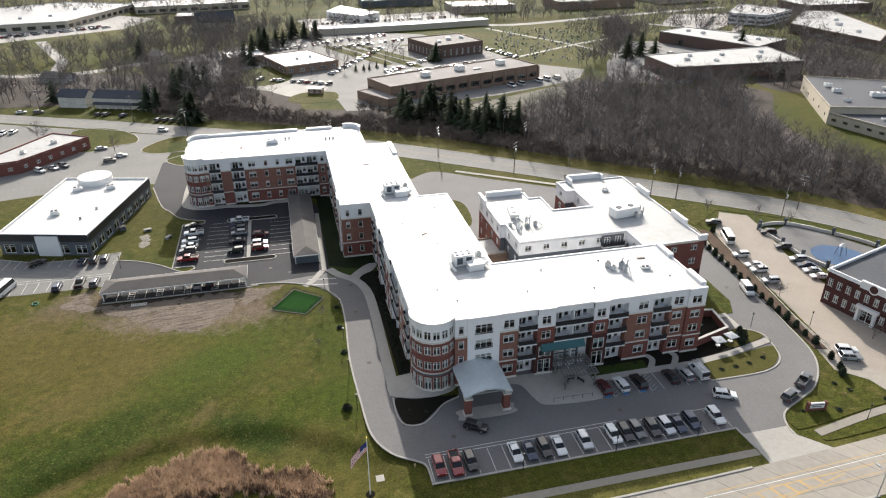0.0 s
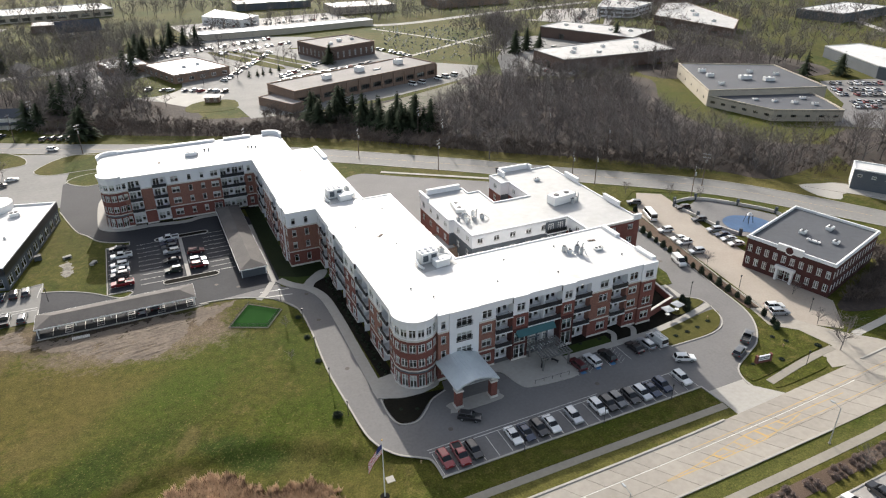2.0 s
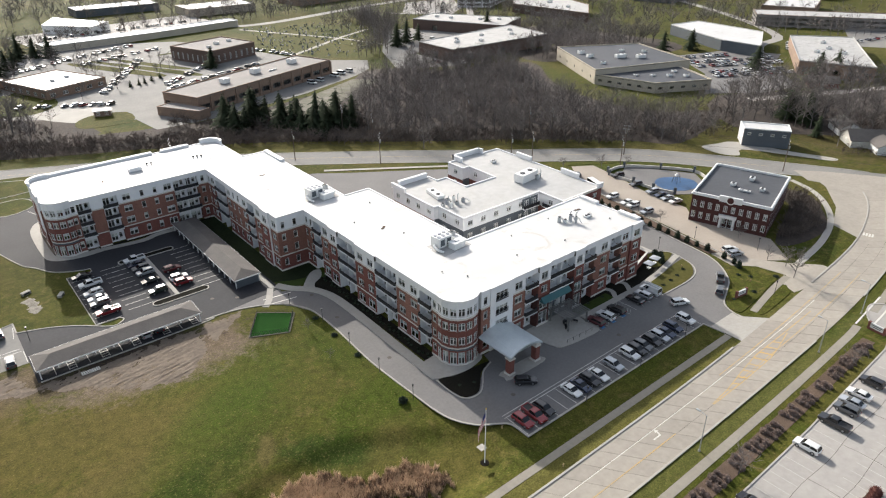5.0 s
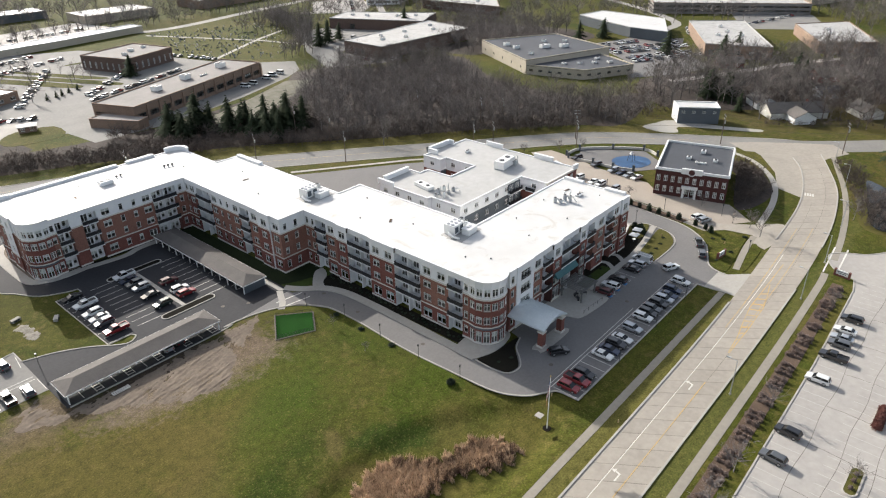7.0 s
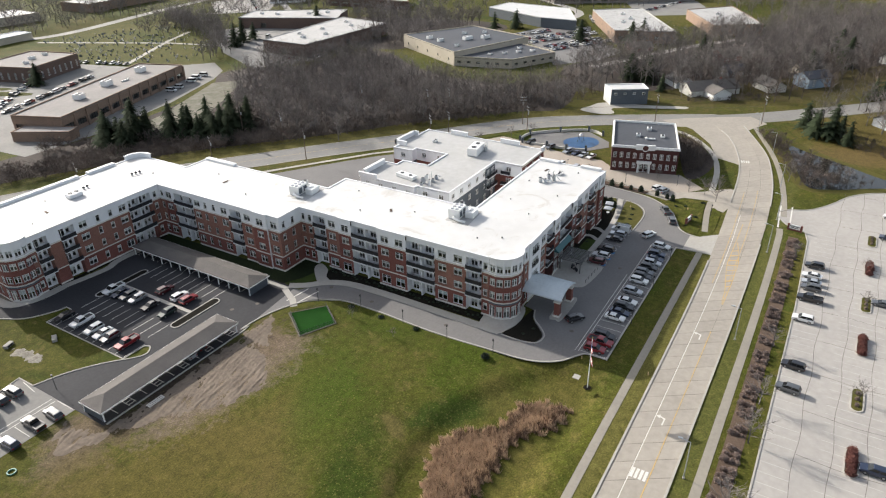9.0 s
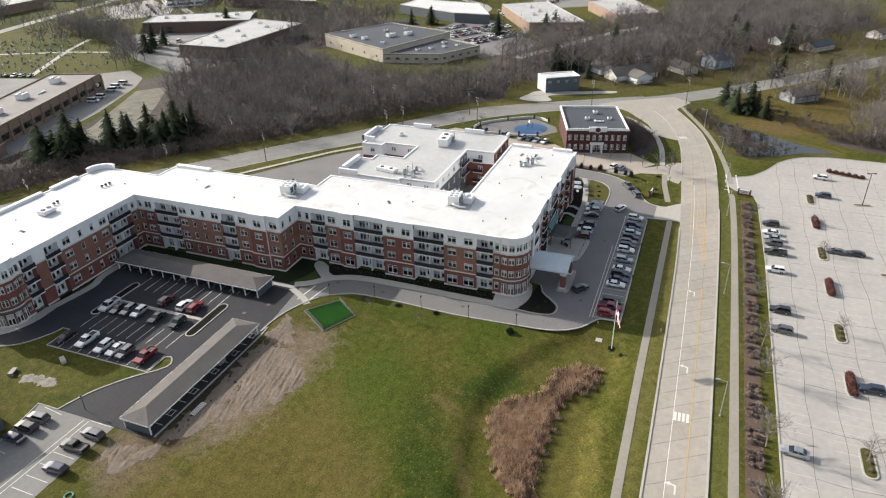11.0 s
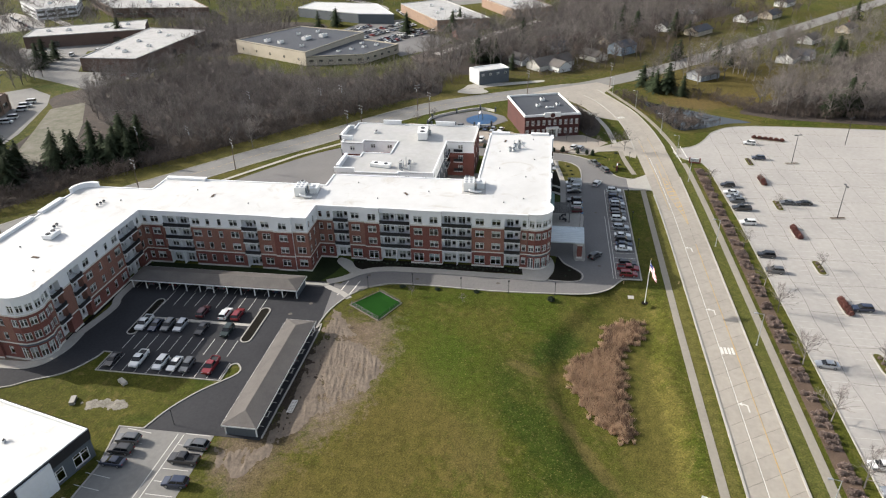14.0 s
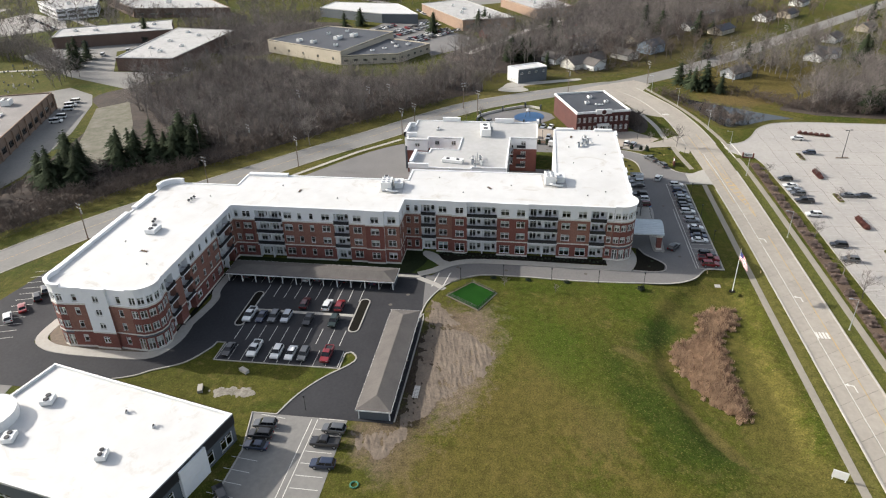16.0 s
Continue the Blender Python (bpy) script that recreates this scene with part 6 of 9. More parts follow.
# ---- vegetation ----
BARK = material("grey_bark", (0.24, 0.215, 0.195), (0.07, 0.06, 0.053), 0.95, grain=0.25)
TWIG = material("bare_twigs", (0.275, 0.242, 0.222), (0.075, 0.064, 0.059), 0.95, grain=0.16, stain=0.05)
BRUSH_DARK = material("dark_brush", (0.165, 0.130, 0.108), (0.058, 0.046, 0.038), 0.95, grain=0.3, stain=0.06)
NEEDLE = material("dark_needles", (0.058, 0.074, 0.038), (0.025, 0.036, 0.019), 0.95, grain=2.0, spread=0.2, spec=0.1)
EVERGREEN = material("clipped_evergreen", (0.028, 0.045, 0.02), (0.014, 0.022, 0.01), 0.9, grain=3.0, spread=0.2)
REED = material("dry_reeds", (0.64, 0.465, 0.315), (0.31, 0.215, 0.145), 0.95, grain=4.0, stain=0.5)
REED_DARK = material("old_reed_heads", (0.22, 0.138, 0.092), (0.10, 0.062, 0.043), 0.95, grain=4.0, stain=0.5)
RUSSET = material("russet_shrub", (0.20, 0.085, 0.068), (0.12, 0.05, 0.042), 0.95, grain=3.0, spread=0.15)
BRUSH = material("dormant_shrub", (0.34, 0.265, 0.225), (0.19, 0.145, 0.125), 0.95, grain=3.0, spread=0.15)
rnd = np.random.default_rng(11)


def let_through(m, share):
    """Thin dry blades let part of the light through."""
    n, l = m.node_tree.nodes, m.node_tree.links
    b = n["Principled BSDF"]
    tl, mx = n.new("ShaderNodeBsdfTranslucent"), n.new("ShaderNodeMixShader")
    l.new(b.inputs["Base Color"].links[0].from_socket, tl.inputs["Color"])
    mx.inputs[0].default_value = share
    l.new(b.outputs[0], mx.inputs[1])
    l.new(tl.outputs[0], mx.inputs[2])
    l.new(mx.outputs[0], n["Material Output"].inputs["Surface"])


let_through(REED, 0.45)
let_through(BRUSH, 0.3)
let_through(RUSSET, 0.3)
let_through(STRAW_GRASS, 0.3)


def slivers(starts, ends, widths, sides):
    """Tapered sticks as flat triangles (sides 1) or three-sided spikes, as arrays of corners."""
    d = ends - starts
    d = d / np.maximum(np.linalg.norm(d, axis=1, keepdims=True), 1e-6)
    ref = np.where(np.abs(d[:, 2:3]) > 0.9, np.array([[1.0, 0, 0]]), np.array([[0, 0, 1.0]]))
    u = np.cross(d, ref)
    u /= np.maximum(np.linalg.norm(u, axis=1, keepdims=True), 1e-6)
    v = np.cross(d, u)
    w = widths[:, None]
    if sides == 1:
        a = rnd.uniform(0, math.tau, len(d))[:, None]
        k = (u * np.cos(a) + v * np.sin(a)) * w
        return np.stack([starts - k, starts + k, ends], 1)
    r = [starts + (u * math.cos(t) + v * math.sin(t)) * w for t in (0, 2.094, 4.189)]
    return np.concatenate([np.stack([r[i], r[(i + 1) % 3], ends], 1) for i in range(3)])


def bare_tree(height, limbs, twigs, seed, spread=0.32, stout=1.0):
    """Trunk and limbs, and the fine twigs, as two sets of triangles."""
    g = np.random.default_rng(seed)
    wood, fine = [], []
    top = np.array([g.normal(0, 0.03), g.normal(0, 0.03), 1.0]) * height * 0.93
    wood.append(slivers(np.array([[0, 0, -0.2]]), top[None], np.array([height * 0.021]), 3))
    t = g.uniform(0.22, 0.92, limbs)
    base = t[:, None] * top[None]
    a = g.uniform(0, math.tau, limbs)
    ln = height * spread * (1.25 - t) * g.uniform(0.55, 1.5, limbs)
    up = g.uniform(0.5, 1.2, limbs)
    ends = base + np.stack([np.cos(a) * ln, np.sin(a) * ln, ln * up], 1)
    wood.append(slivers(base, ends, height * 0.0105 * (1.2 - t), 3))
    for gen, (count, size, width) in enumerate(((twigs // 3, 0.6, 0.05), (twigs, 0.42, 0.036))):
        i = g.integers(0, len(base), count)
        s = g.uniform(0.25, 1.0, count)
        p = base[i] + (ends[i] - base[i]) * s[:, None]
        dirn = (ends[i] - base[i]) / np.maximum(np.linalg.norm(ends[i] - base[i], axis=1, keepdims=True), 0.01)
        dirn = dirn + g.normal(0, 0.55, (count, 3)) + np.array([0, 0, 0.25])
        dirn /= np.linalg.norm(dirn, axis=1, keepdims=True)
        l2 = np.linalg.norm(ends[i] - base[i], axis=1) * size * g.uniform(0.5, 1.3, count)
        q = p + dirn * l2[:, None]
        fine.append(slivers(p, q, np.full(count, width * stout), 1))
        base, ends = np.concatenate([base, p]), np.concatenate([ends, q])
    return np.concatenate(wood), np.concatenate(fine)


def tri_mesh(name, sets, mats):
    """One mesh of sets of triangles, each set with its material."""
    tri = np.concatenate(sets)
    d = bpy.data.meshes.new(name)
    n = len(tri)
    d.vertices.add(n * 3)
    d.vertices.foreach_set("co", tri.reshape(-1).astype(np.float32))
    d.loops.add(n * 3)
    d.loops.foreach_set("vertex_index", np.arange(n * 3, dtype=np.int32))
    d.polygons.add(n)
    d.polygons.foreach_set("loop_start", np.arange(0, n * 3, 3, dtype=np.int32))
    d.polygons.foreach_set("material_index", np.repeat(np.arange(len(sets)), [len(q) for q in sets]).astype(np.int32))
    for m in mats:
        d.materials.append(m)
    d.update()
    d.validate()
    return d


def planted(template, places, sizes, turns):
    c, s = np.cos(turns), np.sin(turns)
    m = np.zeros((len(places), 3, 3))
    m[:, 0, 0], m[:, 0, 1], m[:, 1, 0], m[:, 1, 1], m[:, 2, 2] = c, -s, s, c, 1
    m *= sizes[:, None, None]
    out = np.einsum("nij,tkj->ntki", m, template) + places[:, None, None, :]
    return out.reshape(-1, 3, 3)


def inside(x, y, poly):
    hit = np.zeros(len(x), bool)
    for (ax, ay), (bx, by) in zip(poly, poly[1:] + poly[:1]):
        c = (ay > y) != (by > y)
        with np.errstate(divide="ignore", invalid="ignore"):
            hit ^= c & (x < (bx - ax) * (y - ay) / (by - ay) + ax)
    return hit


def scatter(poly, spacing, avoid=()):
    xs_, ys_ = [p[0] for p in poly], [p[1] for p in poly]
    gx, gy = np.meshgrid(np.arange(min(xs_), max(xs_), spacing), np.arange(min(ys_), max(ys_), spacing))
    x = gx.ravel() + rnd.uniform(-0.5, 0.5, gx.size) * spacing
    y = gy.ravel() + rnd.uniform(-0.5, 0.5, gy.size) * spacing
    ok = inside(x, y, poly)
    for q in avoid:
        ok &= ~inside(x, y, q)
    return x[ok], y[ok]


TALL = [bare_tree(14.0, 34, 360, k, 0.36) for k in range(5)]
SPARE = [bare_tree(13.0, 24, 170, 40 + k, 0.40, 2.0) for k in range(4)]
SCRUB = [bare_tree(13.0, 22, 150, 90 + k, 0.55, 6.0) for k in range(3)]
BROAD = [bare_tree(13.0, 16, 90, 80 + k, 0.5, 4.0) for k in range(3)]


def wood(name, label, poly, spacing, kinds, low, high, avoid=(), trunk=BARK, twig=TWIG):
    """A bare wood that nobody could count."""
    x, y = scatter(poly, spacing, avoid)
    k = rnd.integers(0, len(kinds), len(x))
    a, b = [], []
    for i, (t, f) in enumerate(kinds):
        m = k == i
        at = np.stack([x[m], y[m], np.zeros(m.sum())], 1)
        size = rnd.uniform(low, high, m.sum()) / 14
        turn = rnd.uniform(0, math.tau, m.sum())
        a.append(planted(t, at, size, turn))
        b.append(planted(f, at, size, turn))
    return tagged(new(name, tri_mesh(name, [np.concatenate(a), np.concatenate(b)], [trunk, twig])), label, "trees", "", "stuff")


sheet("forest_floor", curve([(222, 158), (240, 126), (300, 70), (380, 8), (440, -34), (520, 40), (470, 100), (395, 108), (330, 148), (262, 190)], 3, True), 0, 0.03, LITTER, "brown leaf litter among the houses")
sheet("forest_floor", curve([(158, 12), (190, 4), (240, -40), (300, -93), (290, -210), (156, -210)], 3, True), 0, 0.03, LITTER, "brown leaf litter under the far wood")
sheet("forest_floor", [(-58, 333), (0, 303), (16, 296), (24, 322), (0, 330), (-40, 352)], 0, 0.028, LITTER, "brown leaf litter under the roadside brush")
sheet("forest_floor", curve([(-150, 372), (-100, 362), (-52, 352), (-20, 326), (10, 330), (-10, 390), (-60, 420), (-150, 440)], 3, True), 0, 0.03, LITTER, "brown leaf litter round the inn")
sheet("forest_floor", curve([(256, 300), (310, 278), (350, 268), (368, 300), (345, 392), (308, 380), (300, 332), (262, 334)], 3, True), 0, 0.028, LITTER, "brown leaf litter between the works")
FOOTINGS = [[(x - r, y - r), (x + r, y - r), (x + r, y + r), (x - r, y + r)] for x, y, _, r, *_ in HOUSES for r in (r * 0.42,)]
GROVE = [(98, 240), (113, 225), (125, 216), (136, 205), (148, 195), (160, 185), (176, 172), (190, 165), (200, 172), (197, 200), (197, 225), (208, 262), (230, 298), (246, 312), (206, 334), (190, 346), (165, 336), (150, 324), (126, 302), (108, 286), (98, 262)]
FAR_ROOFS = [[(262, 370), (300, 374), (336, 392), (296, 462), (262, 450)], [(376, 370), (430, 400), (470, 510), (436, 520)], [(360, 510), (388, 484), (434, 510), (410, 562)], [(360, 215), (420, 240), (424, 306), (386, 310)], [(460, 285), (530, 172), (562, 196), (494, 304)], [(330, 180), (350, 145), (436, 196), (406, 232)]]
OPEN_YARDS = [[(225, 114), (240, 88), (262, 62), (282, 42), (340, 0), (410, -60), (416, -54), (346, 8), (288, 50), (268, 72), (248, 98), (236, 112)]]
wood("underbrush", "tangled brush under the far wood", [(158, 10), (192, 0), (240, -50), (220, -90), (158, -90)], 4.2, SCRUB, 2, 5, (), BRUSH_DARK, BRUSH_DARK)
wood("underbrush", "brown brush between the houses", [(244, 112), (266, 84), (300, 52), (330, 60), (300, 110), (260, 140)], 4.6, SCRUB, 2, 5, (), BRUSH_DARK, BRUSH_DARK)
wood("bare_wood", "dense grey-brown bare wood behind the main road", GROVE, 6.4, TALL, 8.0, 14.0)
wood("underbrush", "dark tangled underbrush below the bare wood", GROVE, 4.6, SCRUB, 1.5, 3.5, (), BRUSH_DARK, BRUSH_DARK)
wood("roadside_brush", "low tangled brown brush along the main road", [(-60, 332), (0, 300), (60, 264), (103, 229), (125, 211), (147, 191), (160, 179), (172, 170), (168, 182), (150, 200), (112, 236), (60, 282), (0, 318), (-50, 346)], 2.0, SCRUB, 1.5, 4.5, (), BRUSH_DARK, BRUSH_DARK)
EDGE = [(172, 172), (186, 160), (216, 152), (240, 168), (246, 188), (220, 186), (206, 206), (198, 204), (194, 182)]
wood("bare_wood", "thin bare trees along the main road", EDGE, 8.0, TALL, 7, 12)
wood("underbrush", "low brown brush along the main road", EDGE, 3.2, SCRUB, 1.0, 3.0, (), BRUSH_DARK, BRUSH_DARK)
wood("bare_wood", "bare trees between the works", [(258, 305), (310, 280), (330, 300), (300, 330), (262, 332)], 6, SPARE, 9, 14)
wood("bare_wood", "bare trees behind the works", [(300, 330), (350, 280), (365, 300), (345, 390), (310, 380)], 6.5, SPARE, 9, 15)
wood("bare_wood", "bare trees beside the cemetery", [(172, 386), (196, 380), (255, 455), (268, 520), (250, 512), (218, 418)], 5.5, SPARE, 9, 15)
wood("bare_wood", "bare trees round the houses across the main road", [(222, 160), (245, 130), (236, 122), (270, 92), (300, 64), (380, 0), (440, -40), (520, 40), (470, 100), (395, 105), (380, 132), (330, 150), (318, 172), (262, 190)], 8.2, TALL, 10, 18, OPEN_YARDS)
wood("bare_wood", "bare trees behind the far warehouses", [(470, 130), (540, 60), (640, 140), (560, 190), (534, 176)], 10, SPARE, 9, 15)
wood("bare_wood", "thin bare trees on the lawns beside the pond", [(206, 66), (250, 20), (320, -40), (400, -110), (380, -150), (300, -90), (240, -24), (212, 14)], 11, TALL, 8, 15, FOOTINGS)
wood("bare_wood", "dense bare wood beyond the far car park", [(161, 10), (176, 20), (196, 4), (238, -36), (262, -66), (162, -66)], 5.6, TALL, 8, 15)
wood("bare_wood", "far side of the dense bare wood", [(162, -66), (262, -66), (290, -95), (270, -150), (162, -150)], 6.5, SPARE, 11, 18)
wood("underbrush", "red-brown brush along the edge of the far wood", [(180, 36), (171, 27), (160, 12), (160, -30), (167, -30), (168, 6), (186, 28)], 2.0, SCRUB, 1.2, 3.4, (), BRUSH_DARK, BRUSH_DARK)
wood("bare_wood", "bare trees round the inn", [(-150, 372), (-100, 362), (-52, 352), (-20, 330), (0, 352), (-20, 400), (-60, 420), (-150, 440)], 10.5, SPARE, 8, 14)
wood("bare_wood", "bare trees among the far lots", [(-100, 470), (-40, 480), (20, 560), (-10, 620), (-110, 600)], 10, SPARE, 9, 15)
wood("bare_wood", "tall bare trees behind the inn", [(-100, 388), (-60, 372), (-38, 352), (-18, 345), (-12, 392), (-26, 440), (-12, 500), (-40, 505), (-50, 440), (-96, 425)], 9.0, TALL, 9, 17)
wood("underbrush", "brown tangled brush behind the inn", [(-70, 372), (-52, 360), (-40, 340), (-4, 330), (-10, 360), (-24, 400), (-60, 400)], 4.0, SCRUB, 1.5, 4, (), BRUSH_DARK, BRUSH_DARK)
wood("bare_wood", "scattered bare trees round the shops", [(-10, 400), (40, 392), (60, 420), (84, 430), (60, 500), (-10, 500)], 13, SPARE, 6, 12, ([(2, 402), (38, 414), (22, 455), (-36, 470), (-12, 438)],))
wood("bare_wood", "bare trees along the far road", [(-200, 470), (-110, 455), (-60, 480), (40, 556), (130, 580), (190, 560), (280, 585), (280, 600), (120, 600), (30, 575), (-70, 505), (-200, 500)], 9, SPARE, 8, 15)
wood("bare_wood", "bare trees on the far lawns", [(200, 470), (330, 400), (380, 300), (470, 200), (560, 230), (520, 400), (440, 560), (260, 560)], 13, BROAD, 8, 14, FAR_ROOFS)
wood("underbrush", "dark tangled brush along the works yard", [(30, 318), (60, 290), (104, 256), (108, 274), (84, 282), (60, 296), (40, 322)], 2.6, SCRUB, 1.5, 5, (), BRUSH_DARK, BRUSH_DARK)
wood("bare_wood", "far bare trees along the skyline", [(-300, 700), (100, 640), (300, 560), (480, 420), (700, 200), (800, -60), (1000, 100), (800, 560), (200, 820), (-300, 820)], 17, BROAD, 9, 17)

wood("bare_wood", "dark bare yard trees along the house fronts", [(224, 94), (268, 48), (332, -8), (425, -86), (450, -60), (360, 24), (300, 82), (250, 128)], 11.5, TALL, 8, 14, FOOTINGS, BRUSH_DARK, BRUSH_DARK)
wood("underbrush", "dark red-brown hedge brush before the houses", [(220, 112), (229, 97), (246, 76), (252, 80), (238, 98), (228, 116)], 2.2, SCRUB, 1.0, 2.4, FOOTINGS, BRUSH_DARK, BRUSH_DARK)
wood("bare_wood", "bare yard trees between the houses", [(206, 30), (240, 4), (300, -50), (330, -40), (290, 0), (260, 30), (226, 60)], 11, TALL, 9, 15)
wood("bare_wood", "bare trees along the house fronts", [(222, 116), (240, 96), (270, 68), (310, 36), (350, 8), (356, 18), (320, 50), (284, 84), (250, 116), (232, 128)], 10, TALL, 8, 14)


def one_tree(x, y, height, seed, label="bare leafless tree with grey bark", group="bare trees"):
    e = thing("tree", label, "tree", group, at=(x, y, dip(x, y)))
    t, f = bare_tree(height, 30, 320, seed, 0.36)
    new("trunk", tri_mesh("trunk", [t], [BARK])).parent = e
    new("crown", tri_mesh("crown", [f], [TWIG])).parent = e
    return e


maple = one_tree(113.6, 78.6, 8.5, 101)
for i, (x, y, k) in enumerate(((142.5, 61, 0.9), (118, 83, 0.7), (8, 51.6, 0.9), (-11.8, 51.8, 1.0), (-29, 51.8, 1.0), (30.5, 35.2, 0.55), (-9.9, 35.6, 0.7), (68.5, 35.4, 0.5), (86, 52.6, 0.6), (20, 51.6, 0.8), (40, 52.2, 0.7), (-45, 51.8, 1.0), (103, 222, 1.3), (109, 226, 1.2), (178, 186, 1.4), (188, 160, 1.4),
                                (124, 100, 0.5), (116, 121, 0.5), (128, 171, 0.55), (140, 163, 0.55), (147, 157, 0.55), (118, 88, 0.5), (-66, 280, 0.8), (-96, 300, 0.9), (-100, 304, 1.0), (-128, 300, 0.8), (150, 45, 0.7), (205, 60, 1.0), (88, 36.2, 0.4), (4.8, 139, 0.35), (3.0, 126, 0.3))):
    t = copy_thing(maple, pose(x, y, dip(x, y), 0, 0, i * 77))
    t.scale = (k, k, k)


def conifer(height, seed):
    """A spruce: trunk, and drooping boughs of needle sprays in tiers."""
    g = np.random.default_rng(seed)
    e = thing("spruce", "dark green spruce with drooping tiers of boughs", "tree", "spruces")
    s = Shape()
    s.tube((0, 0, -0.2), (0, 0, height * 0.95), height * 0.018, 0.02)
    s.make("trunk", [BARK], e)
    tri = []
    n = int(height * 1.9)
    for i in range(n):
        t = (i + g.uniform(0, 0.6)) / n
        z = height * (0.08 + 0.9 * t)
        r = height * 0.34 * (1 - t) ** 0.72 * (0.8 + 0.35 * math.sin(i * 1.9 + seed)) * (0.75 + 0.25 * min(1, t * 5)) + 0.2
        m = int(7 + 7 * (1 - t))
        for j in range(m):
            a = math.tau * (j + g.uniform(0, 1)) / m
            rr = r * g.uniform(0.5, 1.3)
            dx, dy = math.cos(a), math.sin(a)
            px, py = -dy, dx
            for k in range(5):
                q = (k + 1) / 5
                w = rr * 0.34 * (1.15 - q) + 0.1
                c = np.array([dx * rr * q, dy * rr * q, z - rr * 0.32 * q * q + g.normal(0, 0.05)])
                b = np.array([dx * rr * (q - 0.42), dy * rr * (q - 0.42), z - rr * 0.1 * q])
                for sg in (-1, 1):
                    tip = c + sg * np.array([px, py, -0.35]) * w
                    tri.append([b, c, tip])
    new("crown", tri_mesh("crown", [np.array(tri)], [NEEDLE])).parent = e
    return e


spruces = [conifer(11, 5), conifer(9, 6), conifer(13, 7)]
FIRS = ((50.5, 301, 0), (54, 299, 2), (57.5, 297, 0), (57, 305, 2), (61, 294, 1), (64, 296, 0), (54.5, 289, 2), (73, 284, 2), (76, 280, 0), (80, 281.5, 2), (83, 278, 1), (87.5, 279, 2), (76.5, 272, 0), (79, 266, 2), (81, 260, 0), (85, 268, 2), (88, 271, 0), (92, 269, 2), (95, 267, 1), (90, 266, 0), (76, 288, 2), (80, 284, 0), (70, 304, 2), (74, 301, 0), (67, 300, 2), (98, 266, 2),
        (200, 59, 1), (195, 52, 0), (189, 46, 1), (194, 57.5, 0), (203, 49, 1), (207, 62, 1), (251, 12, 1), (262, 16, 0), (257, -43, 2), (262, -48, 0), (390, -100, 2), (328, 54, 2), (302, 70, 0), (-49, 392, 2), (-57, 341, 2), (-48, 366, 2), (-52, 372, 2), (-44, 370, 2), (-41, 315, 0), (-39, 318, 2), (-15, 436, 2), (-19, 440, 0), (-62, 344, 0), (-44, 388, 2), (-38, 384, 2), (-110, 372, 1), 
        (250, 148, 2), (255, 142, 2), (248, 138, 0), (262, 150, 1), (234, 128, 1), (168, -18, 2), (172, -24, 0), (165, -10, 0), (262, 40, 0), (268, 36, 1), (338, 175, 2), (345, 168, 0), (352, 172, 0), (328, 205, 2), (352, 262, 2), (330, 268, 0), (300, 400, 2), (240, 405, 0), (222, 404, 1), (218, 400, 2),
        (30, 520, 2), (22, 524, 2), (14, 530, 2), (-10, 500, 2), (300, 120, 2), (310, 126, 0), (360, 60, 2), (-20, 470, 1), (336, 20, 1), (230, 405, 2), (12, 520, 0), (-85, 480, 2), (330, 30, 2), (45, 404.4, 3), (50, 405.8, 3), (53.5, 407.7, 3), (58.4, 410.8, 3), (64, 413.7, 3), (97.5, 420.8, 2), (-14.4, 462, 2), (-9, 469, 2), (1.3, 495, 2), (-6, 480, 2), (6, 500, 0))
for i, (x, y, k) in enumerate(FIRS):
    m = pose(x, y, 0, 0, 0, i * 53)
    if k == 3:
        t = copy_thing(spruces[1], m)
        t.scale = [0.45] * 3
        continue
    if i < 3 and k == i:
        spruces[k].matrix_basis = m
    else:
        t = copy_thing(spruces[k], m)
        q, wide = (0.95 if i < 16 else 1.0) + 0.4 * ((i * 37) % 10) / 10, 0.95 + 0.5 * ((i * 23) % 7) / 7
        t.scale = (q * wide, q * wide, q)
spruces[0].matrix_basis, spruces[1].matrix_basis, spruces[2].matrix_basis = pose(57.6, 302, 0), pose(90, 273, 0), pose(82, 271, 0)


def clump(name, label, mat, w, d, h, n, seed, at, group, category="shrub", leaf=0.16):
    """A rounded shrub of many small leaf and twig blades."""
    g = np.random.default_rng(seed)
    v = g.normal(0, 1, (n, 3))
    v /= np.linalg.norm(v, axis=1, keepdims=True)
    v[:, 2] = np.abs(v[:, 2])
    rad = g.uniform(0.55, 1.0, n)[:, None]
    p = v * rad * np.array([w / 2, d / 2, h])
    e = p + (v + g.normal(0, 0.6, (n, 3))) * leaf * 1.6
    tri = slivers(p, e, np.full(n, leaf * 0.55), 1)
    core = Shape()
    for i in range(8):
        a, b = math.tau * i / 8, math.tau * (i + 1) / 8
        lo = [(math.cos(q) * w * 0.4, math.sin(q) * d * 0.4, 0) for q in (a, b)]
        hi = [(math.cos(q) * w * 0.34, math.sin(q) * d * 0.34, h * 0.6) for q in (a, b)]
        core.face([lo[0], lo[1], hi[1], hi[0]])
        core.face([hi[0], hi[1], (0, 0, h * 0.86)])
    cv = [[core.v[i] for i in (f[0], f[1], f[2])] for f in core.f] + [[core.v[i] for i in (f[0], f[2], f[3])] for f in core.f if len(f) == 4]
    ob = new(name, tri_mesh(name, [np.concatenate([tri, np.array(cv)])], [mat]))
    ob.matrix_basis = pose(*at)
    return tagged(ob, label, category, group)


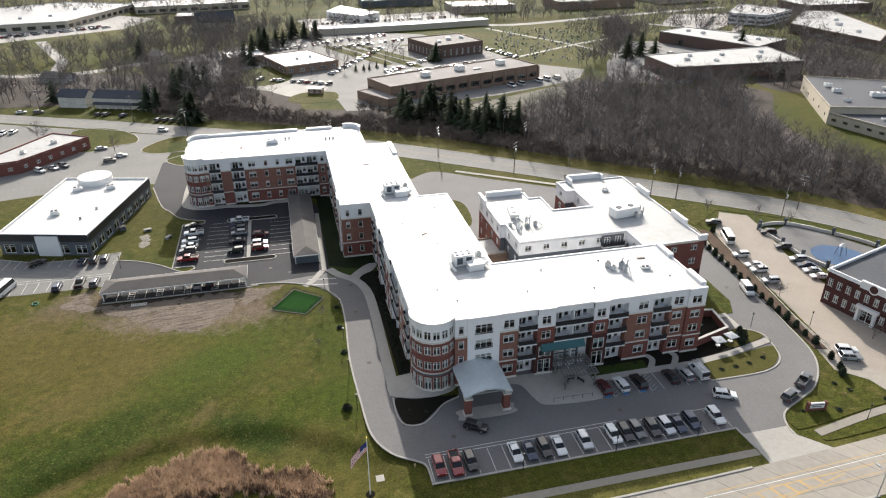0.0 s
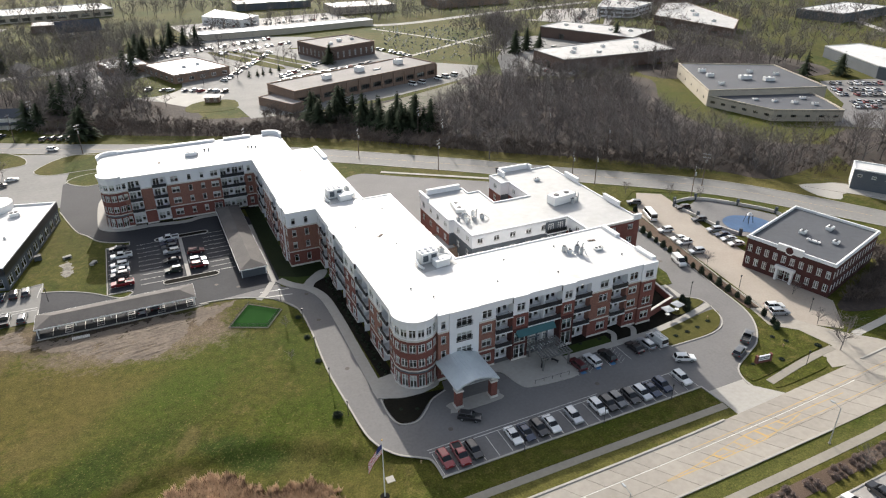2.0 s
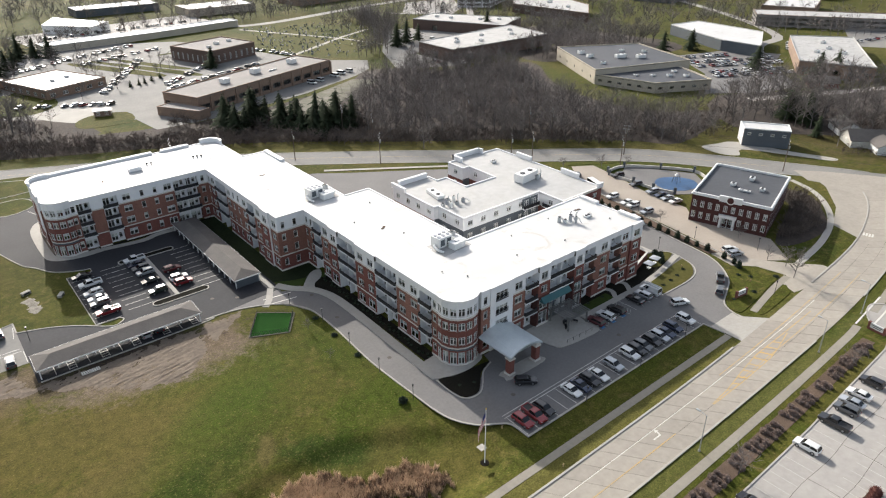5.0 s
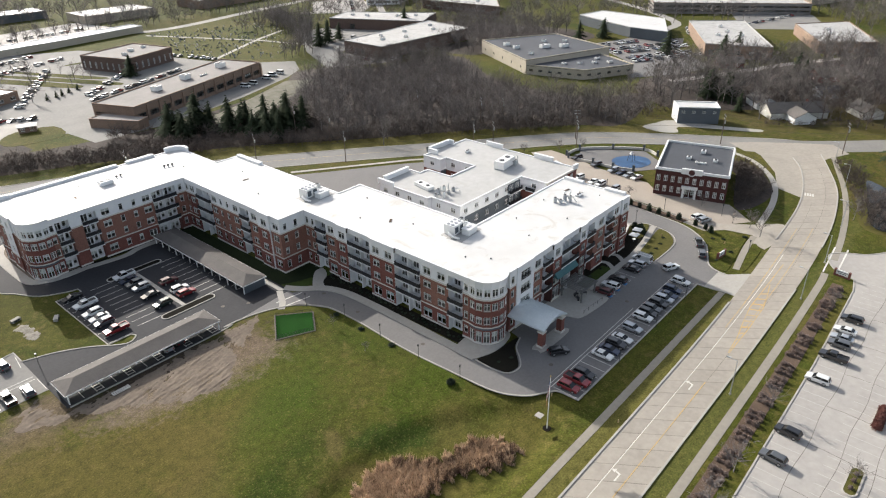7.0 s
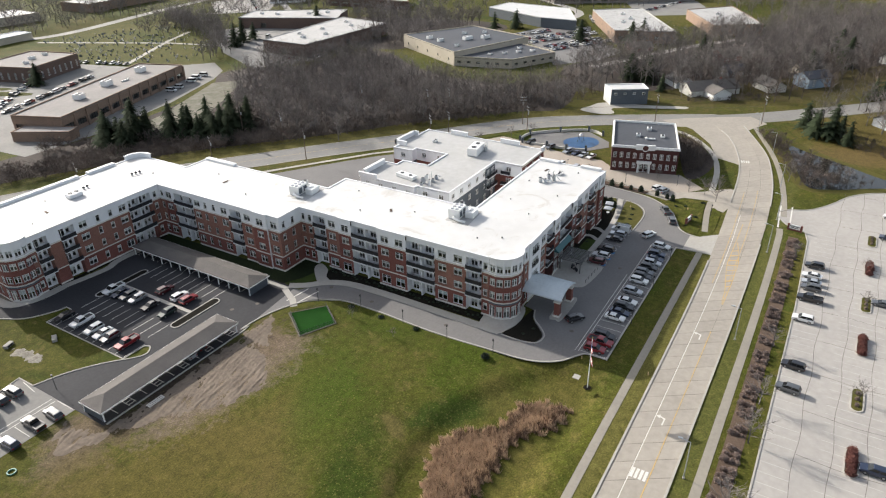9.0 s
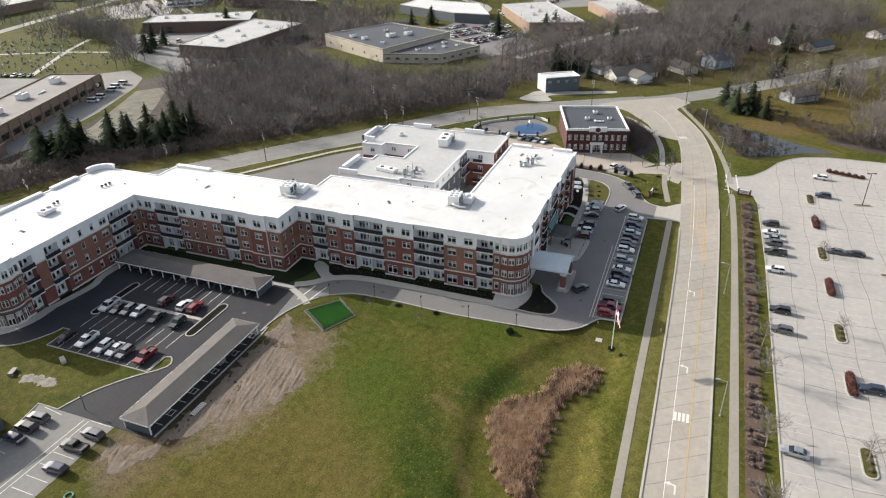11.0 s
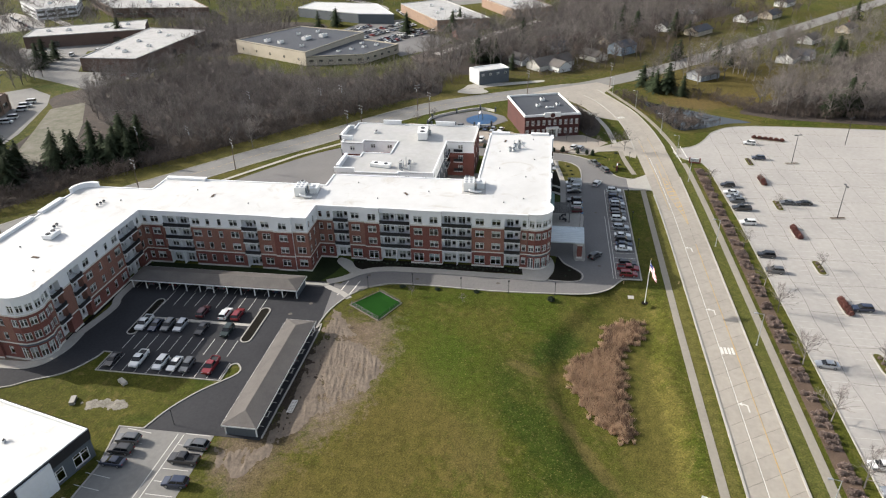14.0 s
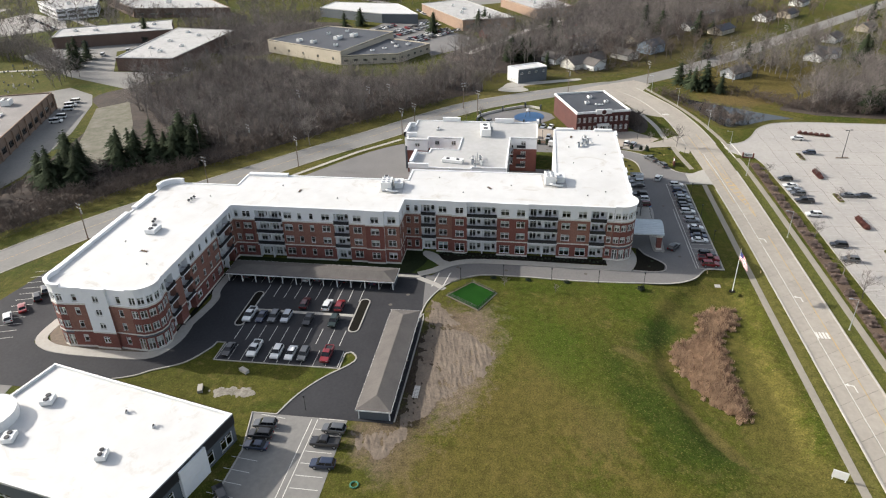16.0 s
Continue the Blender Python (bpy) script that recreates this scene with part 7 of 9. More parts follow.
# roadside shrubs on the mulch strip
sh = clump("shrub", "low dormant purple-brown shrub on bark mulch", BRUSH, 1.6, 1.5, 1.0, 420, 3, (-60, 53.5, 0.03), "roadside shrubs")
x, i = -58.0, 0
while x < 96:
    gap = ((i * 29) % 17) / 17
    if gap > 0.12:
        for y in (52.7, 53.6, 54.5):
            t = copy_thing(sh, pose(x + gap, y + 0.008 * max(x - 40, 0) + 0.3 * math.sin(i * 2.1 + y), 0.04, 0, 0, i * 71 + y * 40))
            k = 0.45 + 0.5 * ((i * 13 + int(y * 3)) % 9) / 9
            t.scale = (k, k, k)
    x += 1.9
    i += 1
# clipped evergreens between the drives
ev = clump("arborvitae", "narrow clipped evergreen on the mulch strip", EVERGREEN, 1.5, 1.5, 2.2, 700, 9, (110.2, 101.5, 0.1), "clipped evergreens", "shrub", 0.14)
for i in range(17):
    t = 1 + i
    x, y = 110.2 + 0.2 * i + (0.0 if i < 6 else 0.12 * (i - 6)), 101.5 + 3.3 * t
    k = 0.75 + 0.4 * ((i * 7) % 5) / 5
    c = copy_thing(ev, pose(x, y, 0.12, 0, 0, i * 40))
    c.scale = (k, k, k)
for x, y, k in ((107.6, 90.6, 1.0), (108.8, 92.6, 0.8), (121.5, 158, 0.9), (109.5, 96, 0.9), (96.5, 107.6, 0.8), (95, 106.2, 0.9), (96.6, 109.4, 0.8), (94.2, 105.2, 1.0), (95.9, 106.9, 1.1), (94.8, 107.6, 0.9), (95.9, 108.6, 1.0)):
    copy_thing(ev, pose(x, y, 0.12, 0, 0, x * 9)).scale = (k, k, k)
# planted rings and low bushes
ru = clump("shrub", "low dark mounded shrub in a mulch ring", EVERGREEN, 1.8, 1.8, 0.9, 420, 15, (6.8, 104.5, 0), "mounded shrubs")
for i, (x, y, k) in enumerate(((8.2, 123.1, 0.8), (8.2, 133, 0.8), (8.4, 142, 0.8), (84.5, 98, 0.6), (88, 98.2, 0.6), (91.5, 98.6, 0.6), (95.5, 99.6, 0.6), (94, 108, 0.6), (92, 82.8, 0.5), (96.5, 83.4, 0.5), (99, 81.5, 0.7), (104, 88.5, 0.6), (105.5, 86, 0.6), (110.5, 81.8, 0.8), (59, 104.5, 0.5), (63, 104.6, 0.5), (68, 104.4, 0.5), (21.5, 99.8, 0.45), (18.6, 101, 0.45))):
    c = copy_thing(ru, pose(x, y, 0.08, 0, 0, i * 50))
    c.scale = (k, k, k * 0.55)
for i in range(46):
    y = 112.5 + i
    if not 117 < y < 118:
        c = copy_thing(ru, pose(19.6 + 0.5 * math.sin(i * 1.7), y, 0.12, 0, 0, i * 33))
        k = 0.3 + 0.16 * ((i * 11) % 7) / 7
        c.scale = (k, k, k)
# brown thicket by the brick office
wood("thicket", "brown leafless thicket on the bank", [(132, 92.5), (137, 88), (150, 87.6), (164, 95.6), (170, 104), (166, 110), (160.5, 107), (159.6, 101.6), (146, 97.4)], 1.5, SCRUB, 1.2, 3.4, (), BRUSH_DARK, BRUSH_DARK)


def reeds():
    """The dry reeds that fill the basin."""
    poly = [(1.3, 87.4), (2.2, 83.6), (-1.0, 83.0), (-5.0, 84.0), (-8.2, 87.3), (-12.6, 88.9), (-18.7, 88.8), (-28.0, 89.2), (-32.3, 88.8), (-37.6, 88.3), (-38.2, 90.4), (-33.8, 94.6), (-29.6, 97.2), (-22.6, 100.2), (-18.0, 100.8), (-14.4, 99.2), (-11.6, 95.4), (-10.0, 93.0), (-4.2, 92.4), (-0.6, 91.4)]
    spine = [(2.0, 84.4), (-4.5, 85.0), (-8.4, 88.2), (-13.0, 89.7), (-19, 89.6), (-28, 90.0), (-37, 89.2)]
    spine2 = [(-9.5, 91.6), (-12.5, 96.0), (-15, 99.0), (0.5, 90.5), (-4.0, 91.2), (-9.5, 91.6)]
    x, y = scatter([(3.5, 81), (3.5, 94), (-12, 103), (-25, 103), (-41, 92), (-41, 86)], 0.2)
    wob = np.stack([0.7 * np.sin(y * 2.1 + x) + 0.5 * np.sin(y * 4.7), 0.7 * np.sin(x * 1.9 - y) + 0.5 * np.sin(x * 5.1)], 1)
    ok = inside(x + wob[:, 0], y + wob[:, 1], poly)
    x, y = x[ok], y[ok]
    n = len(x)
    near = np.full(n, 99.0)
    for line, grow in ((spine, 1.0), (spine2[:3], 1.7), (spine2[3:], 1.5)):
        for (ax, ay), (bx, by) in zip(line, line[1:]):
            t = np.clip(((x - ax) * (bx - ax) + (y - ay) * (by - ay)) / ((bx - ax) ** 2 + (by - ay) ** 2), 0, 1)
            near = np.minimum(near, grow * np.hypot(x - ax - t * (bx - ax), y - ay - t * (by - ay)))
    ridge = np.clip(1 - near / 2.2, 0, 1)
    z = np.array([dip(a, b) for a, b in zip(x, y)])
    tuft = 0.5 + 0.5 * np.sin(x * 1.7 + 1.3 * np.sin(y * 1.1)) * np.sin(y * 1.9 + 0.8 * np.sin(x * 0.9))
    hgt = 0.75 + 0.18 * tuft + rnd.uniform(0, 0.4, n) + 0.45 * ridge * (0.4 + 0.6 * tuft)
    p = np.stack([x, y, z], 1)
    pale, dark = [], []
    old = rnd.uniform(0, 1, n) < 0.10 + 0.75 * ridge * (tuft < 0.75)
    for k in range(3):
        e = p + np.stack([rnd.normal(0, 0.3, n), rnd.normal(0, 0.3, n), hgt * rnd.uniform(0.6, 1.1, n)], 1)
        t = slivers(p + np.stack([rnd.normal(0, 0.15, n), rnd.normal(0, 0.15, n), np.zeros(n)], 1), e, np.full(n, 0.07), 1)
        pale.append(t[~old])
        dark.append(t[old])
    tagged(new("reeds", tri_mesh("reeds", [np.concatenate(pale), np.concatenate(dark)], [REED, REED_DARK])), "dry russet-brown reeds filling the basin", "reeds", "", "stuff")


reeds()


def fallen_leaves():
    """Pale dead leaves and blades strewn over the near lawn."""
    x = rnd.uniform(-75, 9, 16000)
    y = rnd.uniform(77, 156, 16000)
    drift = np.sin(x * 0.21 + 1.3 * np.sin(y * 0.13)) + np.sin(y * 0.17 + x * 0.05)
    keep = inside(x, y, [(-75, 77), (8, 77), (8, 148), (-6, 140), (-24, 136), (-48, 150), (-75, 160)]) & (drift > rnd.uniform(-2.2, 1.6, 16000))
    x, y = x[keep], y[keep]
    n = len(x)
    p = np.stack([x, y, np.array([dip(a, b) for a, b in zip(x, y)]) + 0.02], 1)
    e = p + np.stack([rnd.normal(0, 0.12, n), rnd.normal(0, 0.12, n), rnd.uniform(0.0, 0.05, n)], 1)
    tagged(new("fallen_leaves", tri_mesh("fallen_leaves", [slivers(p, e, np.full(n, 0.06), 1)], [STRAW_GRASS])), "pale dead leaves strewn over the lawn", "leaves", "", "stuff")


fallen_leaves()

# ---- vehicles ----
def paint(name, tone, metal=0.2):
    m = material(name, tone, tuple(c * 0.92 for c in tone), 0.28, metal, grain=6.0, local=True)
    m.node_tree.nodes["Principled BSDF"].inputs["Coat Weight"].default_value = 0.8
    m.node_tree.nodes["Principled BSDF"].inputs["Coat Roughness"].default_value = 0.06
    return m


PAINTS = {"white": paint("white_car", (0.74, 0.74, 0.72), 0), "black": paint("black_car", (0.014, 0.014, 0.016), 0), "silver": paint("silver_car", (0.46, 0.48, 0.50), 0.5), "grey": paint("grey_car", (0.12, 0.125, 0.13), 0.4),
          "red": paint("red_car", (0.22, 0.014, 0.018), 0.1), "navy": paint("navy_car", (0.028, 0.04, 0.075), 0.3), "maroon": paint("maroon_car", (0.085, 0.012, 0.016), 0.2), "green": paint("green_car", (0.02, 0.035, 0.028), 0.3)}
CAR_GLASS = material("tinted_glass", (0.012, 0.014, 0.016), (0.01, 0.011, 0.012), 0.05, grain=2.0, local=True)
TYRE = material("tyre_rubber", (0.018, 0.018, 0.018), None, 0.85, local=True)
RIM = material("alloy_rim", (0.45, 0.46, 0.47), None, 0.35, 0.8, local=True)
LAMP = material("lamp_lens", (0.75, 0.76, 0.76), None, 0.1, local=True)
TAIL = material("tail_lens", (0.35, 0.02, 0.02), None, 0.15, local=True)
TRIM_DARK = material("dark_trim", (0.025, 0.025, 0.026), None, 0.6, local=True)
FORMS = {  # side outline of the lower body, cabin base x0 x1, cabin top x0 x1, belt and roof height, half width
    "sedan": ([(2.25, 0.32), (2.35, 0.52), (2.28, 0.72), (1.1, 0.92), (-1.7, 0.96), (-2.28, 0.92), (-2.36, 0.6), (-2.28, 0.32)], (1.05, -1.85, 0.2, -1.15), 0.93, 1.44, 0.90),
    "suv": ([(2.2, 0.36), (2.32, 0.6), (2.24, 0.9), (1.15, 1.06), (-2.1, 1.08), (-2.28, 0.98), (-2.32, 0.6), (-2.22, 0.36)], (1.1, -2.2, 0.35, -1.85), 1.06, 1.70, 0.94),
    "pickup": ([(2.7, 0.42), (2.82, 0.7), (2.75, 1.0), (1.6, 1.14), (-2.7, 1.12), (-2.82, 1.05), (-2.84, 0.62), (-2.75, 0.42)], (1.5, -0.75, 0.75, -0.55), 1.12, 1.88, 0.99),
    "van": ([(2.6, 0.38), (2.72, 0.7), (2.62, 1.05), (1.9, 1.22), (-2.6, 1.22), (-2.7, 1.1), (-2.7, 0.55), (-2.62, 0.38)], (1.85, -2.66, 1.0, -2.5), 1.2, 2.25, 1.0),
    "minibus": ([(3.6, 0.4), (3.75, 0.8), (3.7, 1.2), (3.2, 1.4), (-3.6, 1.4), (-3.75, 1.2), (-3.75, 0.6), (-3.65, 0.4)], (3.1, -3.7, 2.6, -3.6), 1.38, 2.75, 1.12),
}
MODELS = {}


def car(kind, tone):
    """Body, cabin glass, roof, four wheels with rims, lamps; nose towards +x."""
    if (kind, tone) in MODELS:
        return MODELS[kind, tone]
    prof, (b0, b1, t0, t1), belt, top, hw = FORMS[kind]
    noun = {"sedan": "saloon car", "suv": "sport utility car", "pickup": "pickup truck", "van": "van", "minibus": "minibus"}[kind]
    e = thing(kind if kind in ("van", "minibus") else "pickup_truck" if kind == "pickup" else "car", "%s %s parked on the asphalt" % (tone, noun), "bus" if kind == "minibus" else "van" if kind == "van" else "truck" if kind == "pickup" else "car", "parked vehicles")
    s = Shape()
    cuts = ((-hw, 0.05), (-hw * 0.93, 0.0), (hw * 0.93, 0.0), (hw, 0.05))
    rings = []
    for y, sh in cuts:
        rings.append([(x * (1 - sh * 0.6), y, z - (sh if z > 0.8 else -sh * 0.5 if z < 0.4 else 0)) for x, z in prof])
    n = len(prof)
    for r0, r1 in zip(rings, rings[1:]):
        for i in range(n):
            j = (i + 1) % n
            s.face([r0[i], r1[i], r1[j], r0[j]])
    s.face(rings[0])
    s.face(rings[-1][::-1])
    body = s.make("body", [PAINTS[tone]], e)
    k = hw * 0.9
    kt = hw * (0.74 if kind != "minibus" and kind != "van" else 0.88)
    base = [(b0, -k, belt - 0.02), (b0, k, belt - 0.02), (b1, k, belt - 0.02), (b1, -k, belt - 0.02)]
    roof = [(t0, -kt, top - 0.05), (t0, kt, top - 0.05), (t1, kt, top - 0.05), (t1, -kt, top - 0.05)]
    s = Shape()
    for i in range(4):
        j = (i + 1) % 4
        s.face([base[i], base[j], roof[j], roof[i]])
    s.make("cabin_glass", [CAR_GLASS], e, "dark tinted glass")
    s = Shape()
    o = 0.04
    low = [(t0 + o, -kt - o, top - 0.06), (t0 + o, kt + o, top - 0.06), (t1 - o, kt + o, top - 0.06), (t1 - o, -kt - o, top - 0.06)]
    hi = [(t0 - 0.12, -kt + 0.12, top), (t0 - 0.12, kt - 0.12, top), (t1 + 0.1, kt - 0.12, top), (t1 + 0.1, -kt + 0.12, top)]
    for i in range(4):
        j = (i + 1) % 4
        s.face([low[i], low[j], hi[j], hi[i]])
    s.face(hi)
    mids = (0.5,) if kind in ("sedan", "suv") else (0.12,) if kind == "van" else ()
    s.make("roof", [PAINTS[tone]], e)
    for sg in (-1, 1):
        v, faces = [], []
        for f in (0.0, *mids, 1.0):
            bx, tx = b0 + (b1 - b0) * f, t0 + (t1 - t0) * f
            v += [(bx - 0.05, sg * (k + 0.012), belt), (bx + 0.05, sg * (k + 0.012), belt), (tx + 0.05, sg * (kt + 0.012), top - 0.05), (tx - 0.05, sg * (kt + 0.012), top - 0.05), (tx + 0.05, sg * (kt + 0.03), top - 0.11), (tx - 0.05, sg * (kt + 0.03), top - 0.11)]
            j = len(v) - 6
            faces += [(j, j + 1, j + 4, j + 5), (j + 5, j + 4, j + 2, j + 3)]
            if j:
                faces.append((j + 4, j - 6 + 5, j - 6 + 3, j + 2))
        if kind == "van":
            q = [(b0 + (b1 - b0) * f, t0 + (t1 - t0) * f) for f in (0.3, 0.98)]
            j = len(v)
            v += [(q[0][0], sg * (k + 0.012), belt), (q[1][0], sg * (k + 0.012), belt), (q[1][1], sg * (kt + 0.03), top - 0.11), (q[0][1], sg * (kt + 0.03), top - 0.11)]
            faces += [(j, j + 1, j + 2, j + 3), (j + 3, j + 2, j - 1, j - 2)]
        d = bpy.data.meshes.new("side_frame")
        d.from_pydata(v, [], faces)
        d.materials.append(PAINTS[tone])
        new("side_frame", d).parent = e
    if kind == "pickup":
        s = Shape()
        s.box(-2.6, -0.9, -hw * 0.8, hw * 0.8, 1.125, 1.135)
        s.make("load_bed", [TRIM_DARK], e, "dark open load bed")
        s = Shape()
        for y in (-hw * 0.88, hw * 0.88):
            s.box(-2.75, -0.8, y - 0.07, y + 0.07, 1.1, 1.3)
        s.box(-2.8, -2.68, -hw * 0.88, hw * 0.88, 1.1, 1.3)
        s.make("bed_side", [PAINTS[tone]], e)
    r = 0.33 if kind == "sedan" else 0.38
    fx, rx = prof[0][0] - 0.85, prof[-1][0] + 0.85
    for x in (fx, rx):
        for sg in (-1, 1):
            s = Shape()
            s.tube((x, sg * (hw - 0.2), r), (x, sg * (hw + 0.015), r), r, sides=14)
            w = s.make("wheel", [TYRE], e)
            s = Shape()
            s.tube((x, sg * hw, r), (x, sg * (hw + 0.03), r), r * 0.62, sides=10)
            s.make("rim", [RIM], w)
    zf, zr = prof[2][1] - 0.08, prof[-3][1] - 0.14
    for sg in (-1, 1):
        s = Shape()
        s.box(prof[2][0] - 0.22, prof[2][0] + 0.03, sg * hw * 0.72 - 0.2, sg * hw * 0.72 + 0.2, zf - 0.1, zf + 0.04)
        s.make("headlight", [LAMP], e)
        s = Shape()
        s.box(prof[-3][0] - 0.06, prof[-3][0] + 0.2, sg * hw * 0.76 - 0.16, sg * hw * 0.76 + 0.16, zr - 0.12, zr + 0.08)
        s.make("tail_light", [TAIL], e)
    MODELS[kind, tone] = e
    e["free"] = 1
    return e


FAR_TRIS, FAR_SLOTS = [], []


def far_car(kind, tone, m):
    """The same shapes, joined with all the other cars of the distant lots."""
    src = car(kind, tone)
    for o in src.children:
        if o.name.split(".")[0] in ("body", "cabin_glass", "roof", "wheel"):
            mat = o.data.materials[0]
            if mat not in FAR_SLOTS:
                FAR_SLOTS.append(mat)
            co = [m @ v.co for v in o.data.vertices]
            for p in o.data.polygons:
                FAR_TRIS.append(([tuple(co[i]) for i in p.vertices], FAR_SLOTS.index(mat)))


def park(kind, tone, x, y, yaw, z=0.055, far=False):
    if far:
        return far_car(kind, tone, pose(x, y, z, 0, 0, yaw))
    m = car(kind, tone)
    if "free" in m:
        del m["free"]
        m.matrix_basis = pose(x, y, z, 0, 0, yaw)
        return m
    return copy_thing(m, pose(x, y, z, 0, 0, yaw))


# front row and entrance row
for kind, tone, x in (("suv", "red", 20.7), ("pickup", "red", 23.4), ("suv", "black", 26.2), ("sedan", "white", 34.4), ("sedan", "navy", 37.2), ("suv", "black", 39.8), ("sedan", "white", 42.4), ("suv", "silver", 47.7), ("suv", "white", 53.2), ("suv", "black", 55.9),
                      ("suv", "grey", 58.2), ("suv", "black", 61.0), ("suv", "silver", 63.8), ("sedan", "navy", 66.5), ("suv", "navy", 69.2), ("suv", "white", 74.4)):
    park(kind, tone, x + 0.15 * math.sin(x * 3), 84.9 + 0.2 * math.sin(x * 5), -90 + 1.5 * math.sin(x))
for kind, tone, x in (("suv", "maroon", 57.6), ("suv", "white", 61.4), ("suv", "black", 65.3), ("sedan", "black", 72.6), ("suv", "silver", 75.8)):
    park(kind, tone, x, 97.9, 92)
work_van = park("van", "white", 78.9, 98.0, 91)
lad = thing("ladder_rack", "grey ladders on a rack over the van", "ladder", at=(78.9, 98.0, 2.3), turn=91)
for y in (-0.5, 0.4):
    s = Shape()
    for o in (-0.16, 0.16):
        s.box(-2.4, 2.0, y + o - 0.03, y + o + 0.03, 0.12, 0.2)
    for i in range(12):
        s.box(-2.3 + i * 0.37, -2.25 + i * 0.37, y - 0.16, y + 0.16, 0.14, 0.18)
    s.make("ladder", [STEEL], lad)
s = Shape()
for x in (-1.5, 1.0):
    s.box(x - 0.04, x + 0.04, -0.8, 0.8, 0.0, 0.12)
s.make("crossbar", [STEEL], lad)
park("suv", "black", 29.5, 93.0, -35)
park("suv", "white", 79.8, 90.2, -24)
park("pickup", "grey", 98.2, 90.4, 32)
park("suv", "grey", 92.4, 87.0, 24)
park("suv", "white", 114.5, 97.3, -20)
park("suv", "silver", 113.4, 94.9, -20)
park("van", "white", 109.6, 125.0, -104)
# yard by the brick office
park("minibus", "white", 122.6, 152.4, 70)
for kind, tone, x, y, a in (("suv", "white", 119.9, 142.2, 170), ("sedan", "white", 119.7, 136.3, 170), ("suv", "white", 119.2, 133.4, 170), ("suv", "silver", 118.4, 127.6, 170), ("suv", "black", 136.6, 153, 165), ("suv", "grey", 134.6, 143.8, 165), ("suv", "silver", 133.4, 136.2, 165),
                            ("sedan", "navy", 133.2, 132.8, 165), ("sedan", "silver", 132.6, 129.8, 165), ("sedan", "white", 132.3, 126.6, 165), ("suv", "grey", 125, 163, 150)):
    park(kind, tone, x, y, a)
# rear car park
for kind, tone, x, y in (("pickup", "white", -15.8, 199.3), ("sedan", "navy", -16.2, 196.2), ("suv", "grey", -16, 193.2), ("suv", "silver", -15.8, 190.1), ("sedan", "black", -16.2, 184.6), ("suv", "green", -16.3, 178.3), ("suv", "maroon", -9.6, 187.5), ("suv", "white", -9.8, 181.7), ("suv", "red", -9.7, 178.6),
                         ("sedan", "black", -29.6, 198.8), ("pickup", "white", -28.8, 193), ("suv", "white", -29.4, 187.6), ("sedan", "white", -29.3, 184.4), ("suv", "grey", -29.5, 181.4), ("pickup", "red", -29.0, 176.2)):
    park(kind, tone, x, y, 180 if x < -12 else 0, 0.06)
for i, (kind, tone, y) in enumerate((("sedan", "grey", 207), ("suv", "black", 201), ("sedan", "white", 191), ("suv", "grey", 187.6), ("sedan", "black", 181), ("suv", "navy", 173))):
    park(kind, tone, 3.1, y, 0, 0.06)
park("pickup", "silver", -25.2, 161.4, 90, 0.06)
park("suv", "black", -22.2, 161.3, 90, 0.06)
for kind, tone, x, y, a in (("suv", "grey", -51.4, 181.9, 92), ("suv", "black", -54.1, 181.8, 90), ("sedan", "navy", -57, 181.6, 88), ("suv", "grey", -51.2, 168.3, 88), ("pickup", "black", -54.8, 169.0, 90), ("suv", "navy", -60.0, 167.9, 92), ("suv", "black", -68.7, 183.4, 40), ("minibus", "white", -72.5, 169.4, 75)):
    park(kind, tone, x, y, a, 0.05)
for kind, tone, x, y, a in (("sedan", "silver", -72, 285, 20), ("suv", "grey", -65.8, 268.6, 10), ("sedan", "white", -62.7, 273.8, 10), ("suv", "white", -88.6, 262.5, -40), ("sedan", "silver", -84.7, 264.8, -40), ("suv", "grey", -81.6, 266.6, -40), ("suv", "black", -83.3, 338.8, 60), ("suv", "grey", -80, 338, 60), ("suv", "navy", -71.9, 334, 60),
                            ("suv", "grey", -55.2, 322.2, 60), ("suv", "black", -51.6, 321.4, 60), ("suv", "grey", -48.4, 320, 60), ("sedan", "grey", -45.0, 318.4, 60), ("suv", "white", -51, 305.6, -28), ("sedan", "white", -120, 352, 10), ("suv", "grey", -112, 350, 10), ("sedan", "white", -60, 245, 15), ("suv", "black", -14, 257, 40), ("sedan", "red", -19, 257.5, 40), ("suv", "grey", -10.5, 257.2, 40), ("suv", "white", -23.5, 258, 40)):
    park(kind, tone, x, y, a, 0.05)
# lot across the avenue
for kind, tone, x, y, a in (("suv", "black", 83, 47.7, 90), ("sedan", "white", 77.2, 47.8, 90), ("sedan", "silver", 73.6, 47.6, 90), ("suv", "grey", 70.6, 47.4, 90), ("pickup", "black", 65, 47.2, 90), ("suv", "white", 55, 47.6, 90), ("suv", "black", 35.3, 47.4, 85), ("suv", "grey", 27, 47.4, 85), ("suv", "navy", 11, 32, 90), ("sedan", "silver", -12, 47.2, 85),
                            ("sedan", "grey", 70.8, 32.2, 90), ("sedan", "black", 71, 27.4, 90), ("suv", "navy", 109.6, 31.6, 85), ("suv", "white", 125.4, 31, 80), ("sedan", "white", -40, 47.2, 90), ("suv", "silver", -46, 47.4, 90)):
    park(kind, tone, x, y, a, 0.045)
